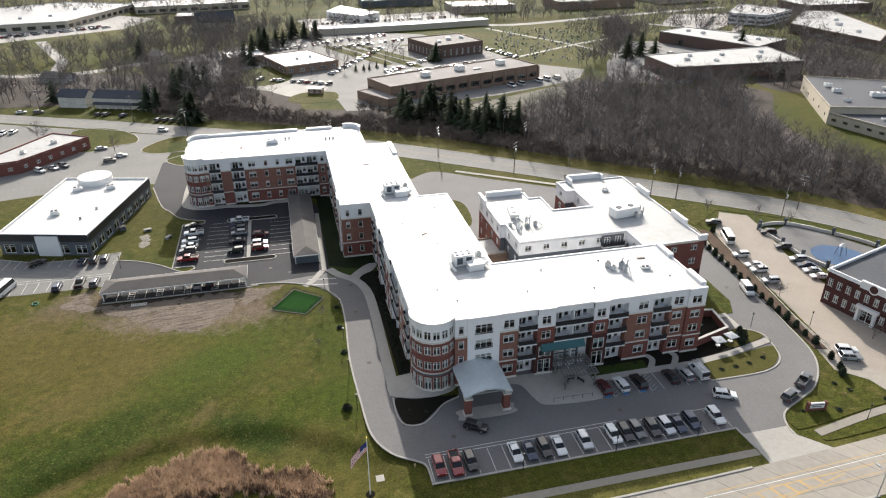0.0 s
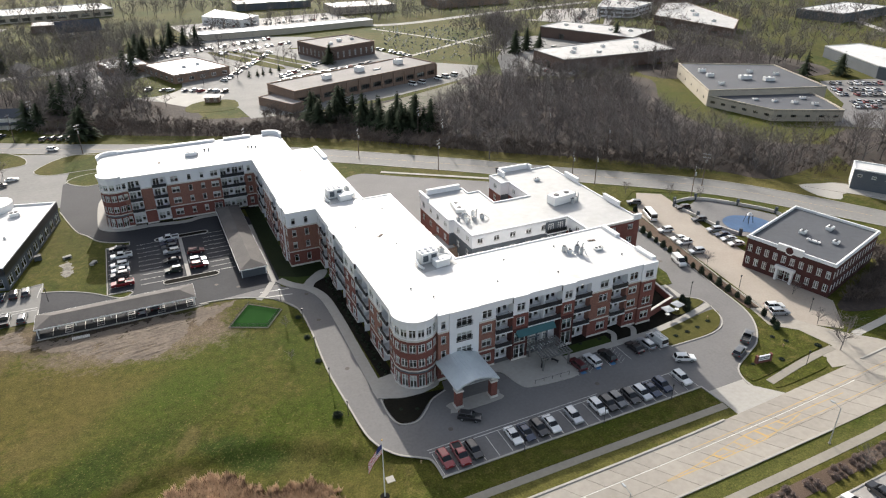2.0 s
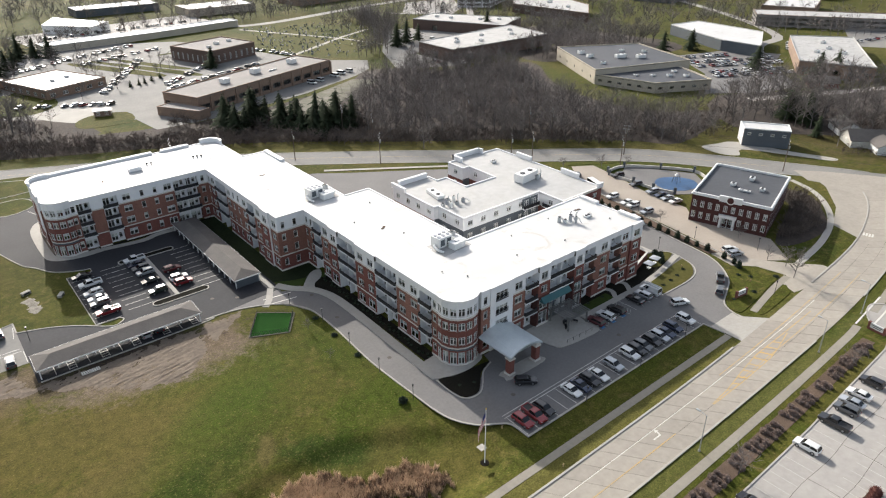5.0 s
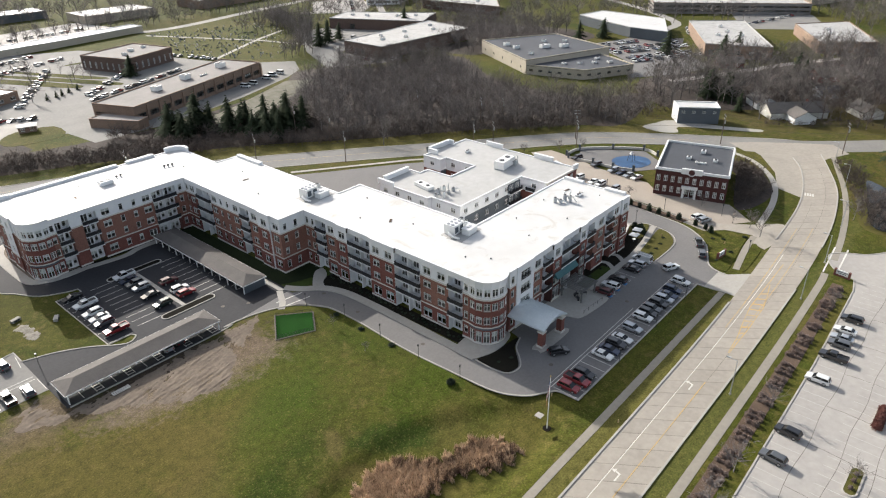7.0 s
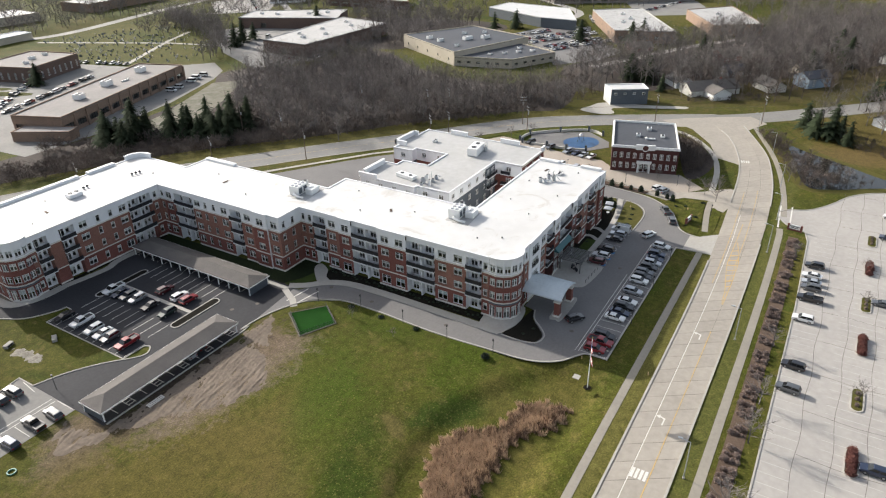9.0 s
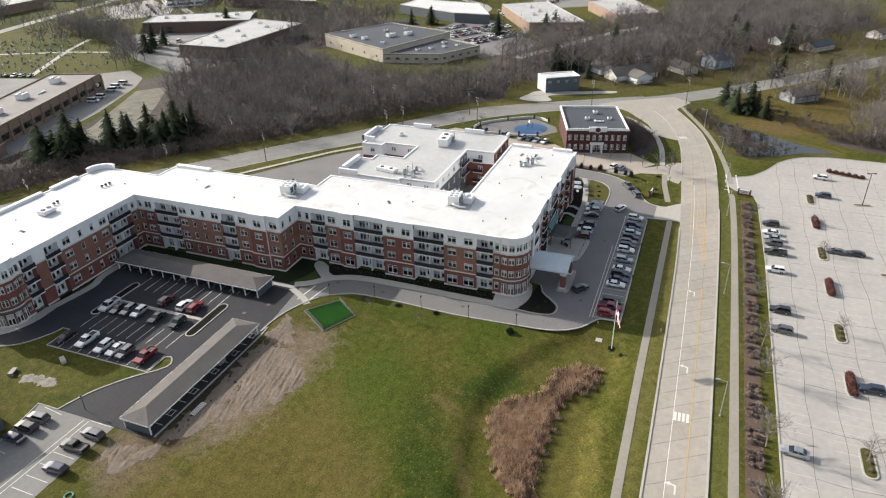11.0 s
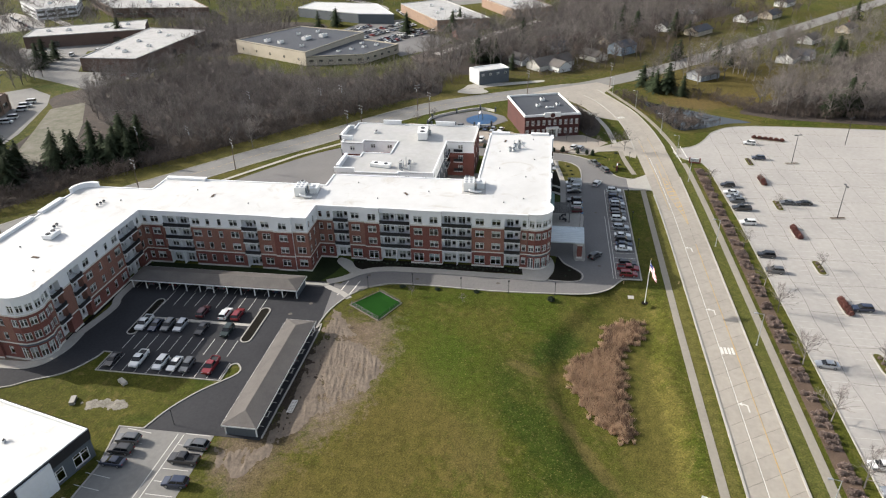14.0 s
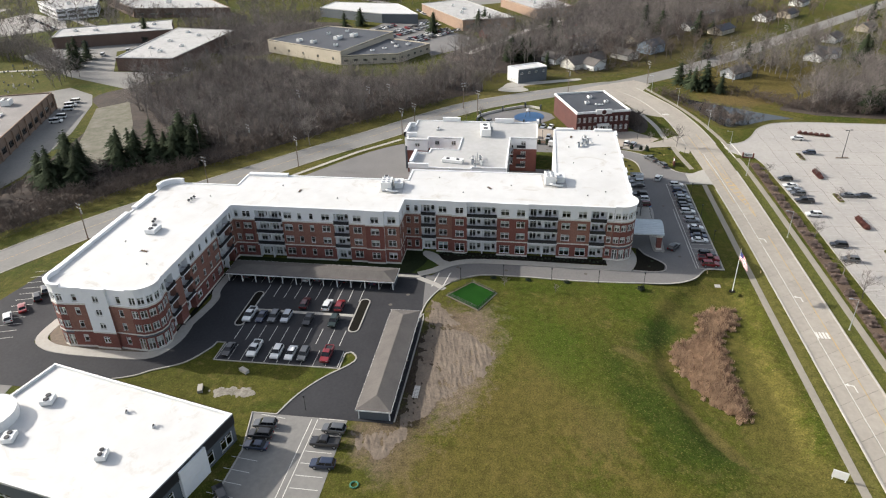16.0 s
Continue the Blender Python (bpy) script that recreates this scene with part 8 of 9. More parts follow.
# distant lots: rows with gaps
FAR = (((122, 345.5), (152, 356.5), 6, 110, ("van", "white")), ((60, 385), (120, 410), 20, 20, None), ((30, 400), (70, 470), 18, -30, None), ((62, 396), (98, 430), 14, 110, None), ((-10, 395), (30, 372), 12, 30, None), ((40, 480), (90, 500), 16, 100, None), ((30, 500), (80, 522), 16, 100, None), ((0, 480), (36, 500), 12, 100, None),
       ((150, 420), (140, 450), 8, 20, None), ((222, 330), (212, 330), 5, 95, None), ((206, 345), (204, 332), 4, 95, None), ((250, 402), (262, 392), 3, 20, ("van", "white")), ((298, 212), (338, 190), 18, 60, None), ((302, 220), (344, 196), 18, 60, None), ((312, 232), (360, 205), 20, 60, None), ((318, 240), (366, 214), 20, 60, None), ((330, 250), (352, 238), 9, 60, None), ((418, 232), (398, 222), 8, 30, None),
       ((-150, 240), (-100, 250), 14, 80, None), ((-150, 300), (-110, 320), 12, 80, None), ((430, 226), (420, 190), 9, 120, None))
tones = ("white", "silver", "grey", "black", "white", "navy", "red", "silver", "grey")
k = 0
for a, b, n, yaw, fixed in FAR:
    for i in range(n):
        k += 1
        if (k * 7) % 10 < 2:
            continue
        p = lerp(a, b, i / max(n - 1, 1))
        kind, tone = fixed or (("suv", "sedan", "suv")[k % 3], tones[(k * 5) % 9])
        if (kind, tone) not in MODELS and not fixed:
            tone = "white"
        park(kind, tone, p[0], p[1], yaw + (k % 2) * 180, 0.05, True)
FAR2 = (((-200, 580), (-130, 615), 26, 60, None), ((-195, 590), (-135, 622), 22, 60, None), ((40, 570), (160, 582), 36, 95, None), ((40, 590), (150, 600), 30, 95, None), ((330, 490), (372, 540), 16, 30, None), ((450, 205), (515, 190), 16, 60, None))
for a, b, n, yaw, fixed in FAR2:
    for i in range(n):
        k += 1
        if (k * 7) % 10 < 3:
            continue
        p = lerp(a, b, i / max(n - 1, 1))
        tone = tones[(k * 5) % 9]
        park("suv", tone if ("suv", tone) in MODELS else "white", p[0], p[1], yaw, 0.05, True)

s = Shape()
for pts, slot in FAR_TRIS:
    s.face(pts, slot)
tagged(s.make("distant_cars", FAR_SLOTS), "rows of small parked cars in the distant lots", "cars", "", "stuff")
for spare in [m for m in MODELS.values() if "free" in m]:
    for o in list(spare.children_recursive) + [spare]:
        bpy.data.objects.remove(o)

# ---- parking bays, markings and islands ----
def bays(name, a, b, n, depth, side, z, label="white painted bay lines", paint=PAINT_LINE):
    """n bays from a to b, their lines running sideways by depth."""
    s = Shape()
    u = (Vector(b) - Vector(a)).normalized()
    w = Vector((-u.y, u.x)) * side
    for i in range(n + 1):
        p = Vector(lerp(a, b, i / n))
        q = p + w * depth
        o = u * 0.06
        s.face([(*(p - o), z), (*(p + o), z), (*(q + o), z), (*(q - o), z)][::int(side)])
    return tagged(s.make(name, [paint]), label, "marking", "", "structure")


bays("bay_lines", (19.2, 82.1), (76.2, 82.1), 21, 5.6, 1, 0.056)
markings("bay_edge", [(18.8, 88.0), (76, 88.0)], 0.16, 0.057, PAINT_LINE, "white line before the parked cars")
markings("bay_edge", [(18.8, 88.7), (56, 88.9)], 0.14, 0.057, PAINT_LINE, "white line before the parked cars")
bays("bay_lines", (56.2, 100.4), (80.5, 100.4), 9, 5.2, -1, 0.056)
s = Shape()
for x0 in (59.0, 67.3):
    for i in range(6):
        y = 95.4 + i * 0.85
        s.face([(x0, y, 0.056), (x0 + 0.12, y, 0.056), (x0 + 1.5, y + 0.9, 0.056), (x0 + 1.38, y + 0.9, 0.056)])
tagged(s.make("hatching", [PAINT_LINE]), "white hatching beside the accessible bays", "marking", "", "structure")
for x in (57.6, 61.4, 65.2):
    sheet("accessible_mark", [(x - 0.6, 95.3), (x + 0.6, 95.3), (x + 0.6, 96.4), (x - 0.6, 96.4)], 0.05, 0.057, PAINT_BLUE, "blue painted accessible bay patch", "marking")
bays("bay_lines", (-18.9, 199.6), (-18.9, 174.6), 9, 5.9, -1, 0.061)
bays("bay_lines", (-6.8, 199.6), (-6.8, 174.6), 9, 5.9, 1, 0.061)
bays("bay_lines", (-32.4, 200.6), (-32.4, 173), 10, 5.6, 1, 0.061)
s = Shape()
for i in range(10):
    x = -44.4 + i * 3.35
    if i % 2:
        for o in (-0.75, 0.75):
            s.box(x + o - 0.07, x + o + 0.07, 158.2, 164.2, 0.058, 0.062)
        for k in range(6):
            s.box(x - 0.68, x + 0.68, 158.4 + k * 1.0, 158.6 + k * 1.0, 0.058, 0.062)
    else:
        s.box(x - 0.08, x + 0.08, 158.2, 164.2, 0.058, 0.062)
tagged(s.make("bay_lines", [PAINT_LINE]), "white bay lines and hatched aisles under the carport", "marking", "", "structure")
bays("bay_lines", (-0.2, 168), (-0.2, 210.5), 16, 6.2, -1, 0.061)
bays("bay_lines", (-85, 188.5), (-48.3, 184), 13, 5.2, -1, 0.05)
bays("bay_lines", (-100, 167.4), (-48.2, 167.2), 18, 5.0, 1, 0.05)
markings("drive_line", [(-48.5, 172.4), (-100, 173.5)], 0.14, 0.05, PAINT_LINE, "white drive line")
markings("drive_line", [(-48.5, 173.6), (-100, 174.7)], 0.14, 0.05, PAINT_LINE, "white drive line")
bays("bay_lines", (-30, 252), (0, 262), 11, 5.2, 1, 0.062)
for y, sd in ((49.1, -1), (35.4, -1), (35.4, 1), (18.4, -1), (18.4, 1), (1.4, -1), (1.4, 1), (-16, -1), (-16, 1)):
    bays("bay_lines", (-100, y), (104, y), 76, 5.0, sd, 0.045, "faint white bay lines on the bleached lot", PAINT_FADED)
s = Shape()
for y in (44, 38.5, 33, 27.5, 21, 15, 8, 2):
    pts = [(x, y + 0.25 * math.sin(x * 0.31 + y)) for x in range(-110, 146, 3)]
    for a, b in zip(pts, pts[1:]):
        s.face([(a[0], a[1] - 0.04, 0.046), (b[0], b[1] - 0.04, 0.046), (b[0], b[1] + 0.04, 0.046), (a[0], a[1] + 0.04, 0.046)])
for x in range(-95, 140, 13):
    pts = [(x + 0.3 * math.sin(y * 0.4 + x), y) for y in range(-40, 47, 3)]
    for a, b in zip(pts, pts[1:]):
        s.face([(a[0] + 0.05, a[1], 0.0465), (b[0] + 0.05, b[1], 0.0465), (b[0] - 0.05, b[1], 0.0465), (a[0] - 0.05, a[1], 0.0465)])
tagged(s.make("tar_seams", [JOINT]), "dark tar-filled seams across the lot", "marking", "", "structure")


def island(x, y, w, d, yaw, fill, label, z=0.04):
    pts = []
    for cx, a0 in ((w / 2 - d / 2, -90), (-w / 2 + d / 2, 90)):
        pts += ring(cx, 0, d / 2, a0, a0 + 180, 6)
    m = pose(x, y, 0, 0, 0, yaw)
    pts = [tuple((m @ Vector((*p, 0))).xy) for p in pts]
    sheet("planting_island", pts, z, z + 0.12, fill, label, "planting bed")
    kerb("kerb", pts, z, z + 0.16, 0.3, True)


LOT_ISLES = ((106.5, 0), (88.5, 1), (69.3, 0), (50.4, 1), (30.6, 0), (11.8, 1), (-9.9, 0), (-29, 1), (-48, 0))
rus = clump("shrub", "rounded russet shrub in a car park island", RUSSET, 1.9, 1.9, 1.25, 520, 21, (88.5, 35.3, 0.15), "island shrubs")
for i, (x, full) in enumerate(LOT_ISLES):
    island(x, 35.4, 7.6, 2.2, 0, MULCH_BROWN if full else STRAW_GRASS, "kerbed planting island in the large lot")
    if full:
        for k in range(5):
            if not (x == 88.5 and k == 2):
                c = copy_thing(rus, pose(x - 3.0 + k * 1.5, 35.4, 0.14, 0, 0, k * 60 + i * 20))
                q = 0.8 + 0.25 * ((k * 3 + i) % 4) / 4
                c.scale = (q, q, q)
    else:
        for k in range(3):
            c = copy_thing(sh, pose(x - 2.0 + k * 2, 35.4, 0.14, 0, 0, k * 60))
            c.scale = (0.5, 0.5, 0.6)
island(131.5, 22.7, 12, 3.4, 75, MULCH_BROWN, "kerbed planting island at the lot's end")
for k in range(6):
    c = copy_thing(rus, pose(130.2 + k * 0.6, 18 + k * 1.9, 0.14, 0, 0, k * 40))
    c.scale = (0.9, 0.9, 0.8)
island(-12.2, 200.9, 15.0, 2.2, 0, MULCH, "kerbed island at the end of the bays", 0.05)
island(-12.4, 173.0, 14.0, 2.4, 0, MULCH, "kerbed island at the end of the bays", 0.05)
sheet("island_strip", [(-13.4, 174.4), (-12.4, 174.4), (-12.4, 199.8), (-13.4, 199.8)], 0.05, 0.2, CONCRETE, "narrow concrete island between the bays", "pavement")
island(62, 20.5, 5, 1.4, 100, MULCH_BROWN, "small island at a lamp post")
island(106.6, 21, 5, 1.4, 100, MULCH_BROWN, "small island at a lamp post")


# ---- lawn features ----
def rough_patch(name, pts, z, mat, label, amp=0.25):
    """Churned earth: a fine sheet with ridges."""
    x0, x1 = min(p[0] for p in pts), max(p[0] for p in pts)
    y0, y1 = min(p[1] for p in pts), max(p[1] for p in pts)
    n, m = int((x1 - x0) / 0.32), int((y1 - y0) / 0.32)
    gx, gy = np.meshgrid(np.linspace(x0, x1, n), np.linspace(y0, y1, m))
    rag = np.array([(noise.noise((a * 0.5, b * 0.5, 9)) * 1.6, noise.noise((a * 0.5, b * 0.5, 4)) * 1.6) for a, b in zip(gx.ravel(), gy.ravel())])
    ins = inside(gx.ravel() + rag[:, 0], gy.ravel() + rag[:, 1], pts).reshape(gx.shape)
    v, idx, f = [], -np.ones(gx.shape, int), []
    deep, core = ins.astype(float), ins.copy()
    for _ in range(7):
        core = core & np.roll(core, 1, 0) & np.roll(core, -1, 0) & np.roll(core, 1, 1) & np.roll(core, -1, 1)
        deep += core
    for j in range(m):
        for i in range(n):
            if ins[j, i]:
                idx[j, i] = len(v)
                x, y = gx[j, i], gy[j, i]
                h = noise.noise((x * 0.22 + y * 0.1, y * 1.5 - x * 0.35, 0)) * 0.5 + noise.noise((x * 1.6, y * 2.2, 3)) * 0.35 + noise.noise((x * 0.3, y * 0.3, 7)) * 0.5
                v.append((x, y, z - 0.08 + 0.014 * deep[j, i] + amp * h * deep[j, i] / 8))
    for j in range(m - 1):
        for i in range(n - 1):
            q = (idx[j, i], idx[j, i + 1], idx[j + 1, i + 1], idx[j + 1, i])
            if min(q) >= 0:
                f.append(q)
    d = bpy.data.meshes.new(name)
    d.from_pydata(v, [], f)
    d.materials.append(mat)
    return tagged(new(name, d), label, "ground", "", "structure")


EARTH = curve([(-2.1, 157.2), (-4.8, 154.1), (-9, 150.5), (-13.5, 148.3), (-17.7, 143.4), (-23, 138.8), (-28, 139.4), (-33, 141.8), (-38.4, 146), (-43.7, 150.4), (-50.5, 153.6), (-56, 155.3), (-57.5, 160), (-54.9, 163.5), (-50.5, 165.5), (-49.0, 158), (-46, 157.0), (-30, 157.0), (-13.5, 157.0), (-6, 157.2)], 4, True)
rough_patch("bare_earth", EARTH, 0.035, DIRT, "churned pale bare earth beside the carport", 0.24)
rough_patch("bare_earth", curve([(-41.6, 187.5), (-44.6, 190.4), (-44.4, 194), (-43.6, 197.4), (-41.6, 197.2), (-40.8, 192.5)], 4, True), 0.06, RIPRAP, "broken stones below the drain box", 0.16)
BORDER = material("weathered_timber", (0.14, 0.125, 0.105), (0.09, 0.08, 0.066), 0.9, grain=4.0)
ARTIF = material("artificial_turf", (0.016, 0.066, 0.010), (0.010, 0.044, 0.007), 0.95, grain=8.0, bump=0.2, spec=0.05)
QUAD = [(-7.6, 144.6), (1.0, 140.4), (6.0, 147.4), (-1.4, 153.6)]


def dog_run():
    e = thing("dog_run", "fenced rectangle of bright artificial turf on the lawn", "dog run")
    s = Shape()
    s.prism(inset(QUAD, 0.4), 0.0, 0.12)
    s.make("turf_mat", [ARTIF], e, "bright green artificial turf")
    s = Shape()
    inner = inset(QUAD, 0.4)
    outer = inset(QUAD, 0.12)
    for i in range(4):
        j = (i + 1) % 4
        t = Shape()
        t.prism([outer[i], outer[j], inner[j], inner[i]], 0, 0.15)
        t.make("border", [BORDER], e, "weathered timber border")
    rail = inset(QUAD, 0.5)
    for i in range(4):
        a, b = Vector(rail[i]), Vector(rail[(i + 1) % 4])
        n = int((b - a).length / 1.8)
        for k in range(n):
            p = a + (b - a) * k / n
            s = Shape()
            s.tube((p.x, p.y, 0), (p.x, p.y, 1.1), 0.04)
            s.make("post", [IRON], e)
        s = Shape()
        for z in (0.2, 0.65, 1.05):
            s.tube((a.x, a.y, z), (b.x, b.y, z), 0.025, sides=4)
        m = int((b - a).length / 0.16)
        for k in range(m):
            p = a + (b - a) * k / m
            s.tube((p.x, p.y, 0.15), (p.x, p.y, 1.05), 0.012, sides=3, cap=False)
        s.make("fence_panel", [IRON], e)


dog_run()
for (x0, y0), (x1, y1) in (((2.5, 157.6), (9.6, 156.6)), ((1.0, 155.0), (9.8, 153.6))):
    markings("crossing_line", [(x0, y0), (x1, y1)], 0.3, 0.06, PAINT_LINE, "white crossing line over the drive")
ribbon("sidewalk", [(6.5, 161.8), (3.6, 156.6), (1.5, 154.2)], 1.6, 0, 0.075, CONCRETE, "concrete path to the dog run")


def flag_pole(x, y):
    e = thing("flag_pole", "tall white flag pole with a striped flag near its top", "flag pole", at=(x, y, 0))
    s = Shape()
    s.tube((0, 0, 0), (0, 0, 12.2), 0.11, 0.05, 10)
    s.make("pole", [WHITE], e)
    s = Shape()
    s.tube((0, 0, 12.2), (0, 0, 12.45), 0.12, 0.1, 8)
    s.make("finial", [material("gilt", (0.6, 0.42, 0.12), None, 0.3, 0.9)], e)
    s = Shape()
    s.prism(ring(0, 0, 0.8, 0, 330, 11), 0, 0.12)
    s.make("base", [MULCH], e)
    red = material("flag_red", (0.42, 0.03, 0.045), None, 0.8)
    blue = material("flag_blue", (0.025, 0.04, 0.16), None, 0.8)
    s = Shape()
    n = 14

    def at(u, v):
        wave = 0.16 * math.sin(u * 9 + v * 2.2) * (0.3 + u)
        return (-0.08 - 2.75 * u ** 0.9 + wave * 0.5, -1.2 * u + wave, 11.5 - 2.0 * v - 2.0 * u ** 1.3)
    for r in range(13):
        for i in range(n):
            u0, u1, v0, v1 = i / n, (i + 1) / n, r / 13, (r + 1) / 13
            slot = 2 if (r < 7 and u1 <= 0.42) else r % 2
            s.face([at(u0, v1), at(u1, v1), at(u1, v0), at(u0, v0)], slot)
    s.make("flag", [red, WHITE, blue], e, "red and white striped flag with a blue field")


flag_pole(8.2, 82.0)
sheet("utility_cover", [(9.6, 84.4), (11.0, 84.4), (11.0, 85.8), (9.6, 85.8)], 0, 0.12, CONCRETE, "square pale concrete utility cover")


def street_lamp(x, y, h, yaw, label="grey steel street lamp at the roadside", group="street lamps"):
    e = thing("street_lamp", label, "street lamp", group, at=(x, y, 0), turn=yaw)
    s = Shape()
    s.tube((0, 0, 0), (0, 0, h), 0.11, 0.07, 8)
    s.make("pole", [STEEL], e)
    s = Shape()
    s.tube((0, 0, h - 0.1), (1.5, 0, h + 0.15), 0.05, 0.04, 6)
    s.make("arm", [STEEL], e)
    s = Shape()
    s.box(1.3, 2.1, -0.18, 0.18, h + 0.08, h + 0.24)
    s.make("lamp_head", [STEEL], e)
    s = Shape()
    s.tube((0, 0, 0), (0, 0, 0.3), 0.25, 0.2, 8)
    s.make("base", [CONCRETE], e)
    return e


lp = street_lamp(-6.0, 59.6, 8.2, 90)
for x in (39.8, 86, -52, -98):
    copy_thing(lp, pose(x, 59.6, 0, 0, 0, 90))
for x, y, a in ((135.3, 62.6, 100), (168, 69.4, 115), (190, 78, 120), (109, 60.2, 90)):
    copy_thing(lp, pose(x, y, 0, 0, 0, a))


def drive_lamp(x, y):
    e = thing("lamp_post", "short black lamp post beside the drive", "lamp post", "drive lamps", at=(x, y, 0))
    s = Shape()
    s.tube((0, 0, 0), (0, 0, 3.4), 0.07, 0.05, 8)
    s.make("pole", [IRON], e)
    s = Shape()
    s.tube((0, 0, 3.4), (0, 0, 3.85), 0.14, 0.22, 8)
    s.make("lantern", [IRON], e)
    return e


dl = drive_lamp(8.7, 103.6)
for x, y in ((8.4, 115), (8.6, 127), (9.0, 139.5), (6.2, 150.5), (34.6, 81.2), (52, 81.2), (68.3, 81.2), (114.2, 108), (117.5, 130), (121, 92.5), (100.6, 110.8), (-46.2, 175.6), (102, 77.8)):
    copy_thing(dl, pose(x, y, 0, 0, 0, 0))


def lot_lamp(x, y, yaw):
    e = thing("lot_lamp", "tall dark lamp mast on a kerbed island", "street lamp", "lot lamps", at=(x, y, 0.1), turn=yaw)
    s = Shape()
    s.tube((0, 0, 0), (0, 0, 10.5), 0.13, 0.08, 8)
    s.make("pole", [IRON], e)
    s = Shape()
    for sg in (-1, 1):
        s.box(sg * 0.9 - 0.45, sg * 0.9 + 0.45, -0.25, 0.25, 10.4, 10.6)
    s.box(-0.6, 0.6, -0.05, 0.05, 10.45, 10.55)
    s.make("lamp_head", [IRON], e)
    return e


ll = lot_lamp(62, 20.6, 0)
for x, y in ((106.6, 21), (30, 3), (-2, 20), (60, -14), (128, -4), (-40, 20)):
    copy_thing(ll, pose(x, y, 0.1, 0, 0, x))


def utility_pole(x, y, yaw, h=12.0):
    e = thing("utility_pole", "brown wooden utility pole with crossarms and insulators", "utility pole", "utility poles", at=(x, y, 0), turn=yaw)
    s = Shape()
    s.tube((0, 0, 0), (0, 0, h), 0.17, 0.11, 8)
    s.make("pole", [material("weathered_pole", (0.15, 0.11, 0.085), None, 0.9)] if "weathered_pole" not in bpy.data.materials else [bpy.data.materials["weathered_pole"]], e)
    for z in (h - 0.5, h - 1.7):
        s = Shape()
        s.box(-0.06, 0.06, -1.3, 1.3, z - 0.07, z + 0.07)
        for k in (-1.2, -0.5, 0.5, 1.2):
            s.tube((0, k, z + 0.07), (0, k, z + 0.35), 0.07, 0.05, 6)
        s.make("crossarm", [STEEL], e)
    s = Shape()
    s.tube((0.3, 0, h - 3.6), (0.3, 0, h - 2.5), 0.28, sides=10)
    s.make("transformer", [STEEL], e)
    return e


POLES = [(-110, 346), (-66, 324), (-40, 296), (18, 263.5), (57.4, 243.6), (80, 219), (117, 187), (145, 158.5), (157, 166), (186, 118), (203, 78.5), (250, 28), (300, -14)]
up = utility_pole(*POLES[0], -30)
for (x, y), (a, b) in zip(POLES[1:], POLES):
    copy_thing(up, pose(x, y, 0, 0, 0, math.degrees(math.atan2(y - b, x - a))))
for x, y in ((124, 183), (92, 242), (153, 200), (148, 208), (140, 238), (90, 262), (-60, 345)):
    copy_thing(up, pose(x, y, 0, 0, 0, -40))
s = Shape()


def wire(a, b, za, zb, off):
    a, b = Vector(a), Vector(b)
    u = (b - a).normalized()
    w = Vector((-u.y, u.x)) * off
    pts = [a + (b - a) * t / 10 + w for t in range(11)]
    zs = [za + (zb - za) * t / 10 - 1.3 * 4 * (t / 10) * (1 - t / 10) for t in range(11)]
    for i in range(10):
        s.tube((*pts[i], zs[i]), (*pts[i + 1], zs[i + 1]), 0.03, sides=3, cap=False)


for p, q in zip(POLES, POLES[1:]):
    for off, z in ((-1.2, 11.8), (1.2, 11.8), (0.5, 10.6), (0.0, 8.0)):
        wire(p, q, z, z, off)
for off in (-1.2, -0.4, 0.4, 1.2):
    wire((80, 219), (140, 238), 11.8, 11.8, off)
    wire((140, 238), (180, 300), 11.8, 11.8, off)
tagged(s.make("power_lines", [IRON]), "thin black power lines between the poles", "cable", "", "stuff")

# ---- main roof equipment ----
def pipe_run(name, pts, r, mat, parent):
    """A bent pipe through the points."""
    s = Shape()
    for p, q in zip(pts, pts[1:]):
        s.tube(p, q, r, sides=8)
    return s.make(name, [mat], parent)


